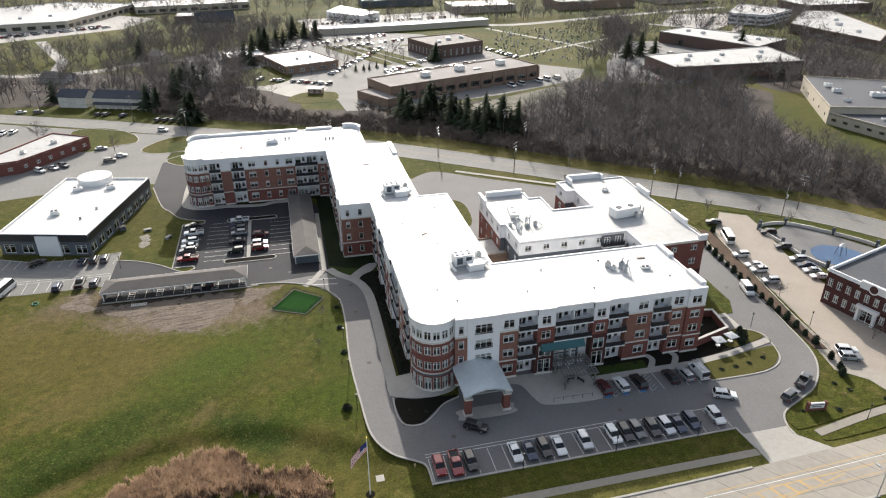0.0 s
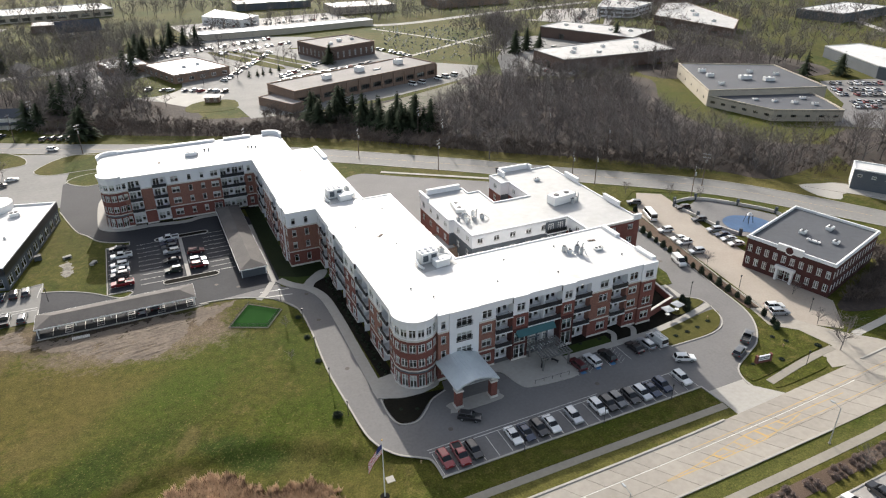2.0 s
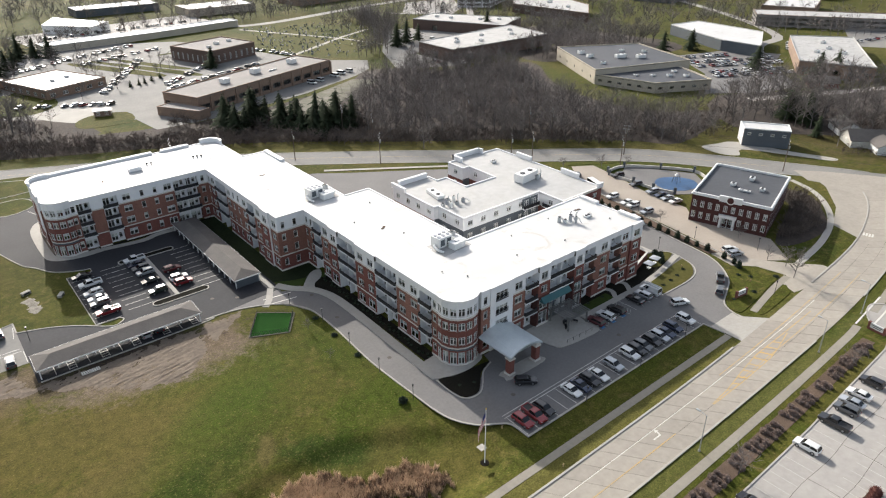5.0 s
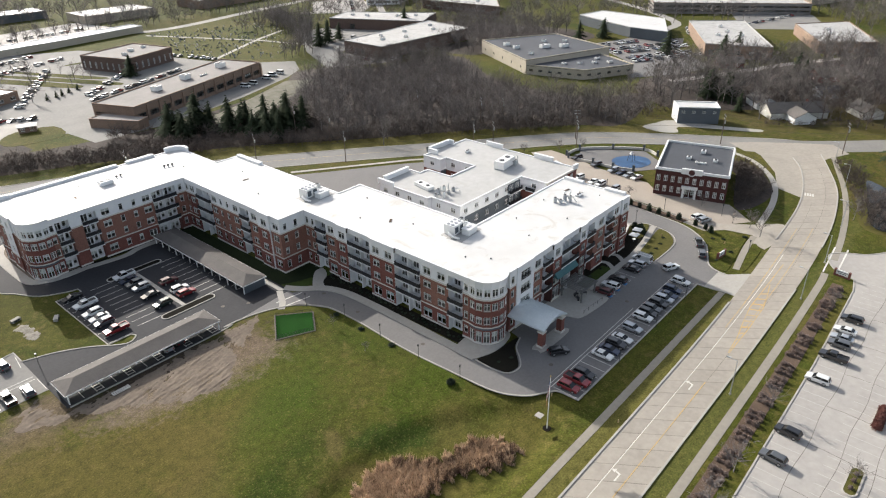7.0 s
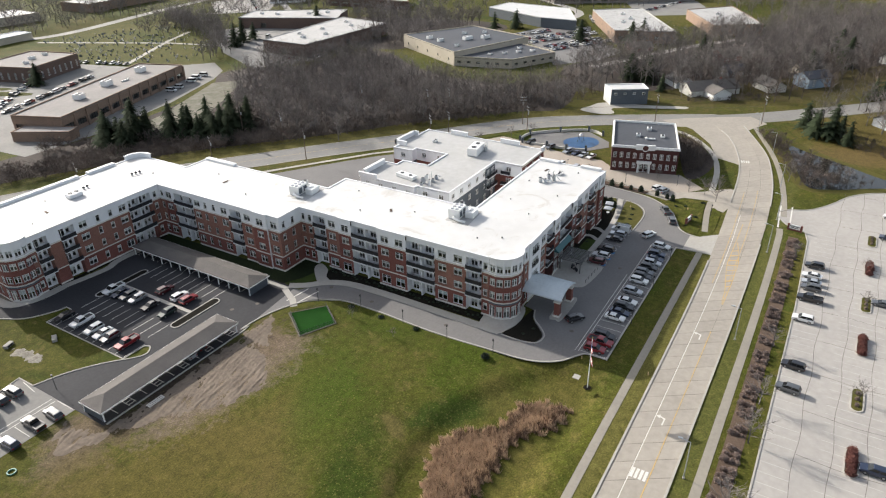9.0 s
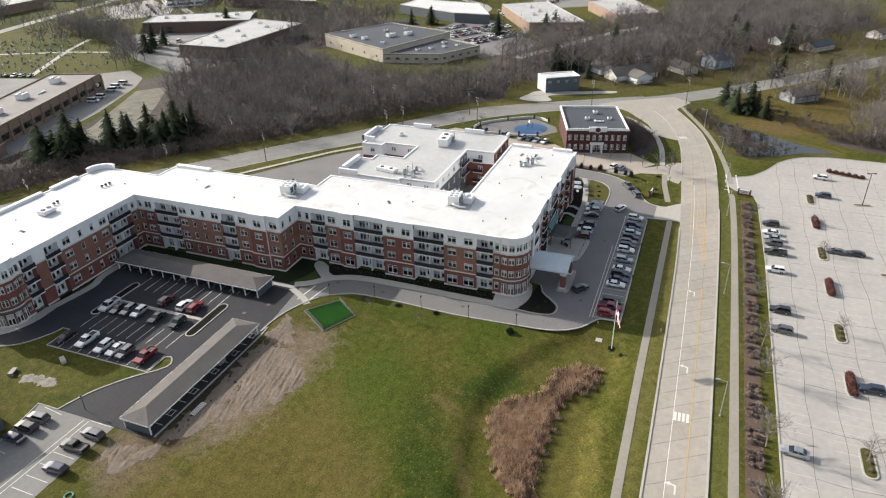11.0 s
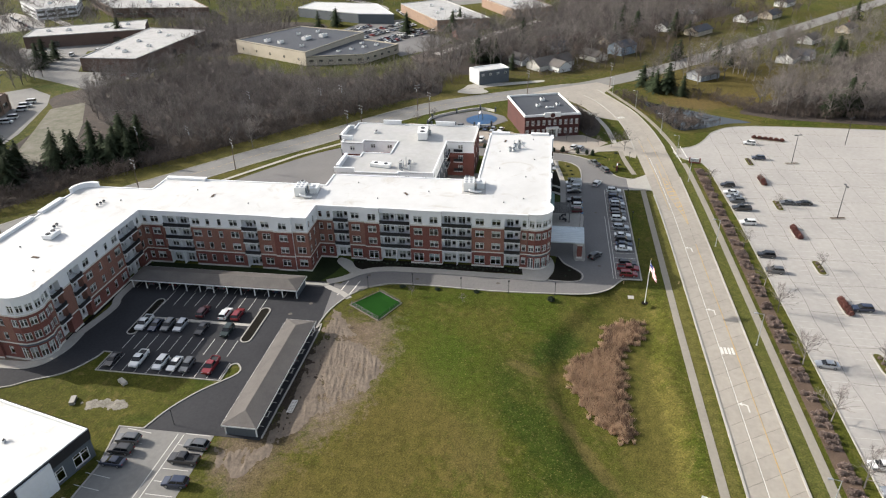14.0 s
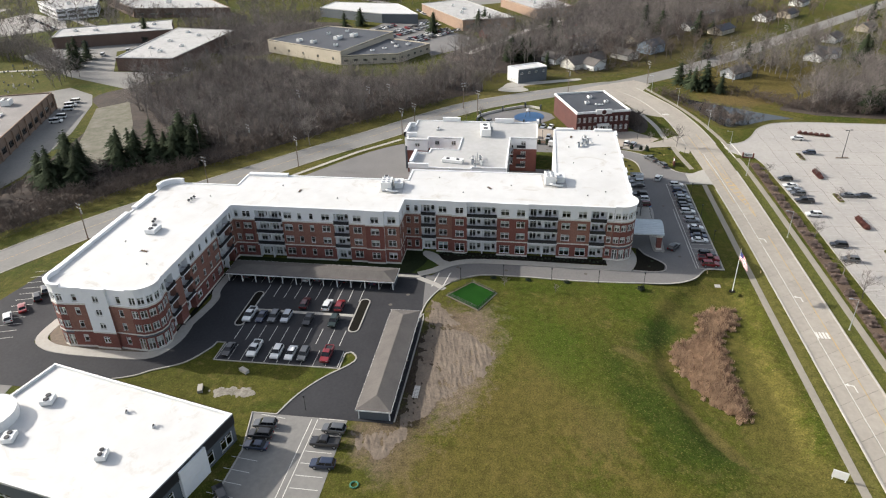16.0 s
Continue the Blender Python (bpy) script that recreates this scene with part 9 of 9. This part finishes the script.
def big_unit(x, y, yaw):
    """Air handlers side by side on a grey walkway pad, joined by ducts."""
    z = ROOF_Z
    pad = thing("walkway_pad", "grey walkway pad under the air handlers", "roof pad", "walkway pads", at=(x, y, z), turn=yaw)
    s = Shape()
    s.prism([(-3.6, -3.4), (5.4, -3.4), (5.4, 0.4), (6.0, 0.4), (6.0, 3.2), (-3.0, 3.2), (-3.0, 1.0), (-3.6, 1.0)], 0, 0.05)
    s.make("pad", [ROOF_GREY], pad)
    e = thing("rooftop_unit", "large white air handler with rows of dark fans", "air conditioner", "large rooftop units", at=(x, y, z + 0.05), turn=yaw)
    s = Shape()
    s.box(-2.0, 2.0, -0.2, 2.6, 0.0, 0.3)
    s.make("curb", [STEEL], e)
    s = Shape()
    s.box(-2.1, 2.1, -0.3, 2.7, 0.3, 2.7)
    s.box(-2.16, -2.06, 0.0, 1.0, 0.5, 2.3)
    s.box(-0.03, 0.03, -0.34, 2.74, 0.3, 2.74)
    s.make("cabinet", [WHITE], e)
    for i in range(3):
        for j in range(2):
            s = Shape()
            s.tube((-1.4 + i * 1.4, 0.6 + j * 1.3, 2.7), (-1.4 + i * 1.4, 0.6 + j * 1.3, 2.86), 0.42, sides=10)
            s.make("fan_ring", [SIDING], e)
    s = Shape()
    s.box(-1.7, -0.4, -0.36, -0.28, 0.7, 2.2)
    s.box(0.4, 1.7, -0.36, -0.28, 0.7, 2.2)
    s.make("louvre", [SLATE], e, "dark louvred panels")
    f = thing("rooftop_unit", "low white air handler beside a larger one", "air conditioner", "large rooftop units", at=(x, y, z + 0.05), turn=yaw)
    s = Shape()
    s.box(0.2, 3.6, -3.0, -0.9, 0.0, 1.5)
    s.box(0.1, 3.7, -3.1, -0.8, 1.5, 1.62)
    s.make("cabinet", [WHITE], f)
    s = Shape()
    s.box(1.3, 2.6, -2.3, -1.6, 1.62, 1.75)
    s.make("lid", [STEEL], f)
    g = thing("condenser", "small grey condenser box on the roof pad", "air conditioner", "large rooftop units", at=(x, y, z + 0.05), turn=yaw)
    s = Shape()
    s.box(3.4, 4.6, 1.2, 2.4, 0.2, 2.2)
    s.make("cabinet", [STEEL], g)
    s = Shape()
    s.tube((4.0, 1.8, 2.2), (4.0, 1.8, 2.35), 0.45, sides=10)
    s.make("fan_ring", [IRON], g)
    d = thing("duct", "bent white sheet-metal duct between the air handlers", "duct", "roof ducts", at=(x, y, z + 0.05), turn=yaw)
    pipe_run("duct_run", [(2.1, 1.0, 0.9), (2.9, 0.9, 1.0), (3.5, 0.3, 0.9), (4.2, -0.4, 0.9), (4.6, -1.4, 0.8), (3.7, -2.0, 0.8)], 0.45, WHITE, d)
    pipe_run("duct_elbow", [(-2.1, 1.2, 0.8), (-2.9, 0.8, 0.8), (-3.0, -0.6, 0.5), (-2.6, -2.2, 0.3)], 0.3, WHITE, d)
    pipe_run("duct_elbow", [(4.6, 1.6, 0.6), (5.4, 1.2, 0.5), (5.5, -0.6, 0.3)], 0.16, STEEL, d)


def duct_cluster(x, y, z, yaw, n, seed):
    """Condensers, bent pipes and stacks crowded together."""
    g = np.random.default_rng(seed)
    e = thing("rooftop_unit", "crowded cluster of condensers and bent pipes on the roof", "air conditioner", "roof clusters", at=(x, y, z), turn=yaw)
    for i in range(n):
        cx, cy = (i - n / 2) * 1.25 + g.uniform(-0.3, 0.3), g.uniform(-1.4, 1.4)
        w, h = g.uniform(0.6, 1.0), g.uniform(0.8, 1.8)
        s = Shape()
        s.box(cx - w / 2, cx + w / 2, cy - w / 2, cy + w / 2, 0.0, h)
        box = s.make("condenser", [(STEEL, WHITE, SIDING)[i % 3]], e)
        s = Shape()
        s.tube((cx, cy, h), (cx, cy, h + 0.12), w * 0.4, sides=10)
        s.make("fan_ring", [IRON], box)
        k = g.uniform(-1, 1)
        pipe_run("pipe", [(cx, cy, h * 0.6), (cx + 0.7, cy + k * 0.4, h * 0.9), (cx + 1.0, cy + k * 1.2, h * 0.5), (cx + 1.6, cy + k * 1.7, 0.25)], g.uniform(0.1, 0.22), (STEEL, WHITE)[i % 2], e)
    for k in range(2):
        cx, cy = g.uniform(-n * 0.4, n * 0.4), g.uniform(-1, 1)
        pipe_run("stack", [(cx, cy, 0), (cx, cy, 2.4), (cx + 0.3, cy, 2.7)], 0.14, STEEL, e)


big_unit(36.2, 127.0, 5)
big_unit(28.0, 172.5, 5)
duct_cluster(69.2, 117.4, ROOF_Z, -50, 4, 3)
rooftop_unit(74.5, 116.4, ROOF_Z, 1.8, 1.4, 0.6, 0, None)
duct_cluster(59.0, 151.2, 12.3, 10, 6, 5)
duct_cluster(91.4, 149.6, 12.3, 80, 2, 8)
rooftop_unit(-4, 227, ROOF_Z, 3.6, 2.6, 1.3, 0, PANEL)


def vent(x, y, z=ROOF_Z, r=0.45):
    e = thing("roof_vent", "round mushroom roof vent with a dark cap", "vent", "roof vents", at=(x, y, z))
    s = Shape()
    s.tube((0, 0, 0), (0, 0, 0.5), r * 0.6, sides=10)
    s.make("neck", [STEEL], e)
    s = Shape()
    s.tube((0, 0, 0.5), (0, 0, 0.85), r, r * 0.5, 12)
    s.make("cap", [IRON], e)
    return e


vn = vent(0.5, 229.5)
for x, y in ((1.8, 229.7), (14, 226.4), (15.2, 226.2), (16.4, 226.0)):
    copy_thing(vn, pose(x, y, ROOF_Z, 0, 0, 0))
for i, (x, y) in enumerate(((28, 118), (33, 139), (27, 152), (37, 160), (31, 113), (46, 113), (52, 121), (60, 111), (66, 122), (78, 112), (20, 186), (27, 204), (18, 222), (-10, 231), (-20, 220))):
    copy_thing(vn, pose(x, y, ROOF_Z, 0, 0, i * 40)).scale = (0.5, 0.5, 0.45)
hatch = thing("roof_drain", "low rusty roof drain cover", "drain", "roof drains", at=(24, 198, ROOF_Z))
s = Shape()
s.box(-0.9, 0.9, -0.3, 0.3, 0, 0.12)
s.make("grate", [MULCH_BROWN], hatch)
s = Shape()
s.box(-1.1, 1.1, -0.45, 0.45, 0, 0.04)
s.make("pan", [STEEL], hatch)
for x, y in ((31, 145), (76, 121), (-14, 224)):
    copy_thing(hatch, pose(x, y, ROOF_Z, 0, 0, x * 7))

# ---- terrace, plaza and street furniture ----
def terrace():
    e = thing("terrace_wall", "low red brick terrace wall with pale coping", "wall")
    pts = [(83.3, 106.4), (93.4, 109.4), (94.4, 117), (84.0, 119)]
    for a, b in zip(pts, pts[1:]):
        u = (Vector(b) - Vector(a)).normalized()
        w = Vector((-u.y, u.x)) * 0.35
        s = Shape()
        s.prism([a, b, tuple(Vector(b) + w), tuple(Vector(a) + w)], 0, 1.9)
        s.make("wall_run", [BRICK_RED], e)
        s = Shape()
        s.prism([tuple(Vector(a) - w * 0.3), tuple(Vector(b) - w * 0.3), tuple(Vector(b) + w * 1.3), tuple(Vector(a) + w * 1.3)], 1.9, 2.1)
        s.make("coping", [STONE], e)


terrace()
sheet("terrace_floor", [(83.4, 107), (92.8, 109.8), (93.8, 116.4), (84, 118.2)], 0, 0.4, MULCH, "dark terrace floor behind the wall", "pavement")


def umbrella_table(x, y, z, mat):
    e = thing("umbrella_table", "round terrace table under a square grey parasol", "table", "terrace tables", at=(x, y, z))
    s = Shape()
    s.tube((0, 0, 0), (0, 0, 2.3), 0.04, sides=6)
    s.make("pole", [STEEL], e)
    s = Shape()
    s.tube((0, 0, 0.7), (0, 0, 0.76), 0.55, sides=14)
    s.make("tabletop", [WHITE], e)
    s = Shape()
    for i in range(4):
        a, b = math.tau * (i + 0.5) / 4, math.tau * (i + 1.5) / 4
        s.face([(1.7 * math.cos(a), 1.7 * math.sin(a), 2.15), (1.7 * math.cos(b), 1.7 * math.sin(b), 2.15), (0, 0, 2.4)])
        s.face([(1.7 * math.cos(a), 1.7 * math.sin(a), 2.0), (1.7 * math.cos(b), 1.7 * math.sin(b), 2.0), (1.7 * math.cos(b), 1.7 * math.sin(b), 2.15), (1.7 * math.cos(a), 1.7 * math.sin(a), 2.15)])
    s.make("canopy", [mat], e)
    return e


ut = umbrella_table(88.2, 105.2, 0.15, SIDING)
copy_thing(ut, pose(91.8, 106.0, 0.15, 0, 0, 10))
ut2 = umbrella_table(86.5, 112, 0.4, TEAL)


def bench(x, y, yaw):
    e = thing("bench", "dark metal garden bench on the plaza", "bench", "plaza benches", at=(x, y, 0.18), turn=yaw)
    s = Shape()
    s.box(-0.8, 0.8, -0.25, 0.25, 0.4, 0.46)
    s.make("seat", [IRON], e)
    s = Shape()
    s.box(-0.8, 0.8, 0.22, 0.28, 0.46, 0.9)
    s.make("backrest", [IRON], e)
    for k in (-0.7, 0.7):
        s = Shape()
        s.box(k - 0.04, k + 0.04, -0.22, 0.24, 0, 0.4)
        s.make("leg", [IRON], e)
    return e


bn = bench(52.3, 102.4, 0)
copy_thing(bn, pose(54.2, 101.4, 0.18, 0, 0, 120))
copy_thing(bn, pose(50.9, 101.2, 0.18, 0, 0, 230))


def bollard_rail():
    e = thing("plaza_railing", "short dark railing at the plaza edge", "railing")
    for i in range(5):
        s = Shape()
        x = 46.4 + i * 2.0
        s.tube((x, 96.7 - 0.09 * i, 0.15), (x, 96.7 - 0.09 * i, 1.1), 0.05, sides=6)
        s.make("post", [IRON], e)
    s = Shape()
    s.tube((46.4, 96.7, 1.0), (54.4, 96.34, 1.0), 0.03, sides=6)
    s.make("rail", [IRON], e)


bollard_rail()


def monument_sign(x, y, yaw, w=3.6):
    e = thing("entrance_sign", "low brick entrance sign with a pale panel", "sign", "entrance signs", at=(x, y, 0.1), turn=yaw)
    s = Shape()
    s.box(-w / 2, w / 2, -0.25, 0.25, 0, 0.5)
    s.make("plinth", [BRICK_RED], e)
    s = Shape()
    s.box(-w / 2 + 0.2, w / 2 - 0.2, -0.16, 0.16, 0.5, 1.7)
    s.make("panel", [WHITE], e)
    s = Shape()
    for sg in (-1, 1):
        for z, k in ((1.3, 0.36), (0.9, 0.26)):
            s.box(-w * k, w * k, sg * 0.17 - 0.006, sg * 0.17 + 0.006, z - 0.09, z + 0.09)
    s.make("lettering", [SLATE], e, "dark bars of lettering")
    for k in (-w / 2 + 0.05, w / 2 - 0.05):
        s = Shape()
        s.box(k - 0.25, k + 0.25, -0.3, 0.3, 0, 1.9)
        s.make("pier", [BRICK_RED], e)
    return e


ms = monument_sign(94.6, 82.6, -8)
copy_thing(ms, pose(103.5, 54.8, 0.1, 0, 0, 80))
s = Shape()
board = thing("lawn_sign", "white notice board on posts beside the walk", "sign", at=(-52.7, 78.4, 0), turn=70)
s.box(-1.2, 1.2, -0.06, 0.06, 0.5, 2.2)
s.make("board", [WHITE], board)
for k in (-1.0, 1.0):
    s = Shape()
    s.box(k - 0.06, k + 0.06, -0.05, 0.05, 0, 0.5)
    s.make("post", [WHITE], board)


def hydrant(x, y):
    e = thing("hydrant", "small pale fire hydrant on the lawn", "hydrant", "hydrants", at=(x, y, 0))
    s = Shape()
    s.tube((0, 0, 0), (0, 0, 0.7), 0.14, 0.12, 10)
    s.make("barrel", [PAINT_YELLOW], e)
    s = Shape()
    s.tube((-0.22, 0, 0.5), (0.22, 0, 0.5), 0.07, sides=8)
    s.make("outlet", [PAINT_YELLOW], e)
    return e


hy = hydrant(16.6, 86.4)
for x, y in ((18.2, 72.6), (96.4, 100.6), (103.2, 84.8)):
    copy_thing(hy, pose(x, y, 0.05, 0, 0, 0))


def manhole(x, y, z):
    s = Shape()
    s.prism(ring(x, y, 0.5, 0, 345, 15), z, z + 0.012)
    return tagged(s.make("manhole_cover", [JOINT]), "round dark iron manhole cover", "manhole cover", "manhole covers")


for x, y, z in ((13, 118, 0.05), (12.6, 139, 0.05), (-2, 163, 0.056), (25, 92, 0.05), (58, 91.5, 0.05), (106, 128, 0.05), (-7, 166.5, 0.056), (13, 152, 0.05)):
    manhole(x, y, z)
# drain boxes of the rear lawn and a skip
for x, y, a in ((-42.7, 199.4, 20), (-36, 192.6, 60)):
    e = thing("drain_box", "broken concrete drain box on the rear lawn", "drain", "drain boxes", at=(x, y, 0), turn=a)
    s = Shape()
    s.box(-1.1, 1.1, -0.5, 0.5, 0, 0.7)
    s.make("box", [CONCRETE], e)
    s = Shape()
    s.box(-0.7, 0.7, -0.56, -0.5, 0.1, 0.5)
    s.make("grate", [IRON], e)
bin_ = thing("waste_skip", "dark metal waste skip beside the shop", "skip", at=(-50, 201.6, 0), turn=14)
s = Shape()
s.box(-0.9, 0.9, -0.7, 0.7, 0.1, 1.3)
s.make("body", [SLATE], bin_)
s = Shape()
s.box(-0.95, 0.95, -0.75, 0.75, 1.3, 1.4)
s.make("lid", [IRON], bin_)
hose = thing("hose_coil", "green coil of hose lying on the lawn", "hose", at=(-63.5, 161.3, 0.02))
s = Shape()
HOSE = material("green_hose", (0.05, 0.2, 0.12), None, 0.5)
for k in range(1):
    pts = ring(0, 0, 0.7 + 0.12 * k, 0, 360, 18)
    for p, q in zip(pts, pts[1:]):
        s.tube((*p, 0.08 + 0.05 * k), (*q, 0.08 + 0.05 * k), 0.16, sides=6, cap=False)
s.make("coil", [HOSE], hose)


def pallet(x, y, yaw):
    e = thing("pallet_stack", "long pale timber pallet on the bare earth", "pallet", at=(x, y, 0.15), turn=yaw)
    for i in range(9):
        s = Shape()
        s.box(-1.8 + i * 0.42, -1.55 + i * 0.42, -0.6, 0.6, 0.12, 0.16)
        s.make("slat", [STONE], e)
    for k in (-0.5, 0, 0.5):
        s = Shape()
        s.box(-1.8, 1.8, k - 0.05, k + 0.05, 0, 0.12)
        s.make("runner", [STONE], e)


pallet(-38.5, 154.6, 0)


# ---- splash plaza by the brick office ----
def splash_plaza():
    sheet("plaza", [(137.5, 153), (135, 133), (146, 124.5), (152, 126.5), (160, 137), (148, 158)], 0, 0.1, ASPHALT, "grey paved splash plaza", "pavement")
    BLUE = material("blue_pad", (0.03, 0.10, 0.22), (0.02, 0.065, 0.15), 0.5, grain=1.0)
    s = Shape()
    s.prism(curve([(139.5, 135.5), (143, 130.5), (149, 129.5), (153.5, 133), (152.5, 138.5), (147, 142.5), (141.5, 141)], 4, True), 0.1, 0.16)
    tagged(s.make("splash_pad", [BLUE]), "blue rubber splash pad with curved edges", "splash pad", "", "structure")
    e = thing("plaza_wall", "low pale plaza wall with stone piers", "wall")
    pts = curve([(135.6, 156), (136.2, 146), (136.4, 138), (138.5, 131)], 4)
    for a, b in zip(pts, pts[1:]):
        u = (Vector(b) - Vector(a)).normalized()
        w = Vector((-u.y, u.x)) * 0.2
        s = Shape()
        s.prism([tuple(Vector(a) - w), tuple(Vector(b) - w), tuple(Vector(b) + w), tuple(Vector(a) + w)], 0, 0.9)
        s.make("wall_run", [STONE], e)
    pts2 = curve([(137.5, 158), (146, 157.5), (155, 148), (161, 138), (158, 131)], 4)
    for a, b in zip(pts2, pts2[1:]):
        u = (Vector(b) - Vector(a)).normalized()
        w = Vector((-u.y, u.x)) * 0.2
        s = Shape()
        s.prism([tuple(Vector(a) - w), tuple(Vector(b) - w), tuple(Vector(b) + w), tuple(Vector(a) + w)], 0, 1.0)
        s.make("wall_run", [STONE], e)
    for x, y in pts[::4] + pts2[::4]:
        s = Shape()
        s.box(x - 0.35, x + 0.35, y - 0.35, y + 0.35, 0, 2.2)
        s.make("pier", [SLATE], e)
    f = thing("splash_tower", "white and grey climbing frame on the splash pad", "play frame", at=(147.5, 136.5, 0.16))
    for k, (x, y) in enumerate(((-1, -1), (1, -1), (1, 1), (-1, 1))):
        s = Shape()
        s.tube((x, y, 0), (x * 0.6, y * 0.6, 2.6), 0.1, sides=6)
        s.make("leg", [SLATE], f)
    s = Shape()
    s.tube((0, 0, 2.5), (0, 0, 3.4), 0.9, 0.2, 10)
    s.make("bucket", [WHITE], f)


splash_plaza()
# ---- pond ----
WATER = material("pond_water", (0.020, 0.022, 0.018), (0.03, 0.028, 0.02), 0.06, grain=0.3, stain=0.05, bump=0.02)
POND = curve([(180, 65), (174.6, 57.1), (167.8, 46.5), (160.6, 36.5), (152.6, 24), (150, 34), (142, 46.5), (140, 54.6), (151.8, 59.1), (169.3, 63)], 4, True)
sheet("pond_bank", inset(POND if area(POND) > 0 else POND[::-1], -3.2), 0, 0.05, STRAW_GRASS, "straw-brown grassy pond bank")
sheet("pond", POND, 0, 0.08, WATER, "still dark pond with leaf mats", "water")
wood("wet_brush", "dark tangled brush along the pond edge", [(139, 52), (146, 46), (152, 52), (168, 62), (184, 68), (192, 76), (188, 78), (170, 69), (150, 62), (138, 57)], 2.0, SCRUB, 1.5, 4.0, (), BRUSH_DARK, BRUSH_DARK)
wood("wet_brush", "dry brush standing in the shallow pond", [(150, 36), (158, 42), (172, 58), (166, 60), (148, 52), (144, 46)], 2.4, SCRUB, 1.0, 3.0, (), BRUSH_DARK, BRUSH_DARK)
wood("wet_brush", "low brush on the far pond bank", [(166, 22), (176, 30), (190, 52), (200, 44), (186, 16), (172, 8), (160, 4)], 4.0, SCRUB, 1.5, 4.0, (), BRUSH_DARK, BRUSH_DARK)
sheet("wood_bank", curve([(158, 47), (176, 60), (196, 62), (212, 40), (236, 0), (232, -30), (205, 18), (164, 26)], 4, True), 0, 0.04, TURF, "rough lawn by the wood", "ground")
# ---- cemetery stones ----
s = Shape()
for i in range(700):
    x, y = random.uniform(142, 258), random.uniform(390, 540)
    if inside(np.array([x]), np.array([y]), [(142, 440), (174, 392), (218, 422), (256, 508), (168, 538)])[0]:
        w = random.uniform(0.4, 1.0)
        s.box(x - w / 2, x + w / 2, y - 0.15, y + 0.15, 0, random.uniform(0.5, 1.3), random.choice((0, 0, 1)))
tagged(s.make("gravestones", [SLATE, STONE]), "rows of small grey gravestones on the lawn", "gravestone", "", "stuff")
# ---- slabs of the avenue ----
FIRST = next(i for i, p in enumerate(rn) if p[0] > -78)
rest = Shape()
for i in range(ROWN):
    cols = (0.0, 0.335, 0.67, 1.0)
    for j in range(3):
        q = [lerp(rn[i], rs[i], cols[j]), lerp(rn[i + 1], rs[i + 1], cols[j]), lerp(rn[i + 1], rs[i + 1], cols[j + 1]), lerp(rn[i], rs[i], cols[j + 1])]
        q = inset(q if area(q) > 0 else q[::-1], 0.03)
        if i < FIRST:
            rest.prism(q, 0.02, 0.07)
        else:
            s = Shape()
            c = (sum(p[0] for p in q) / 4, sum(p[1] for p in q) / 4)
            s.prism([(p[0] - c[0], p[1] - c[1]) for p in q], 0.02, 0.07)
            o = s.make("slab", [ROAD_SLAB], avenue)
            o.location = (c[0], c[1], 0.001 * ((i * 7 + j * 3) % 5))
tagged(rest.make("slabs", [ROAD_SLAB], avenue), kind="stuff")
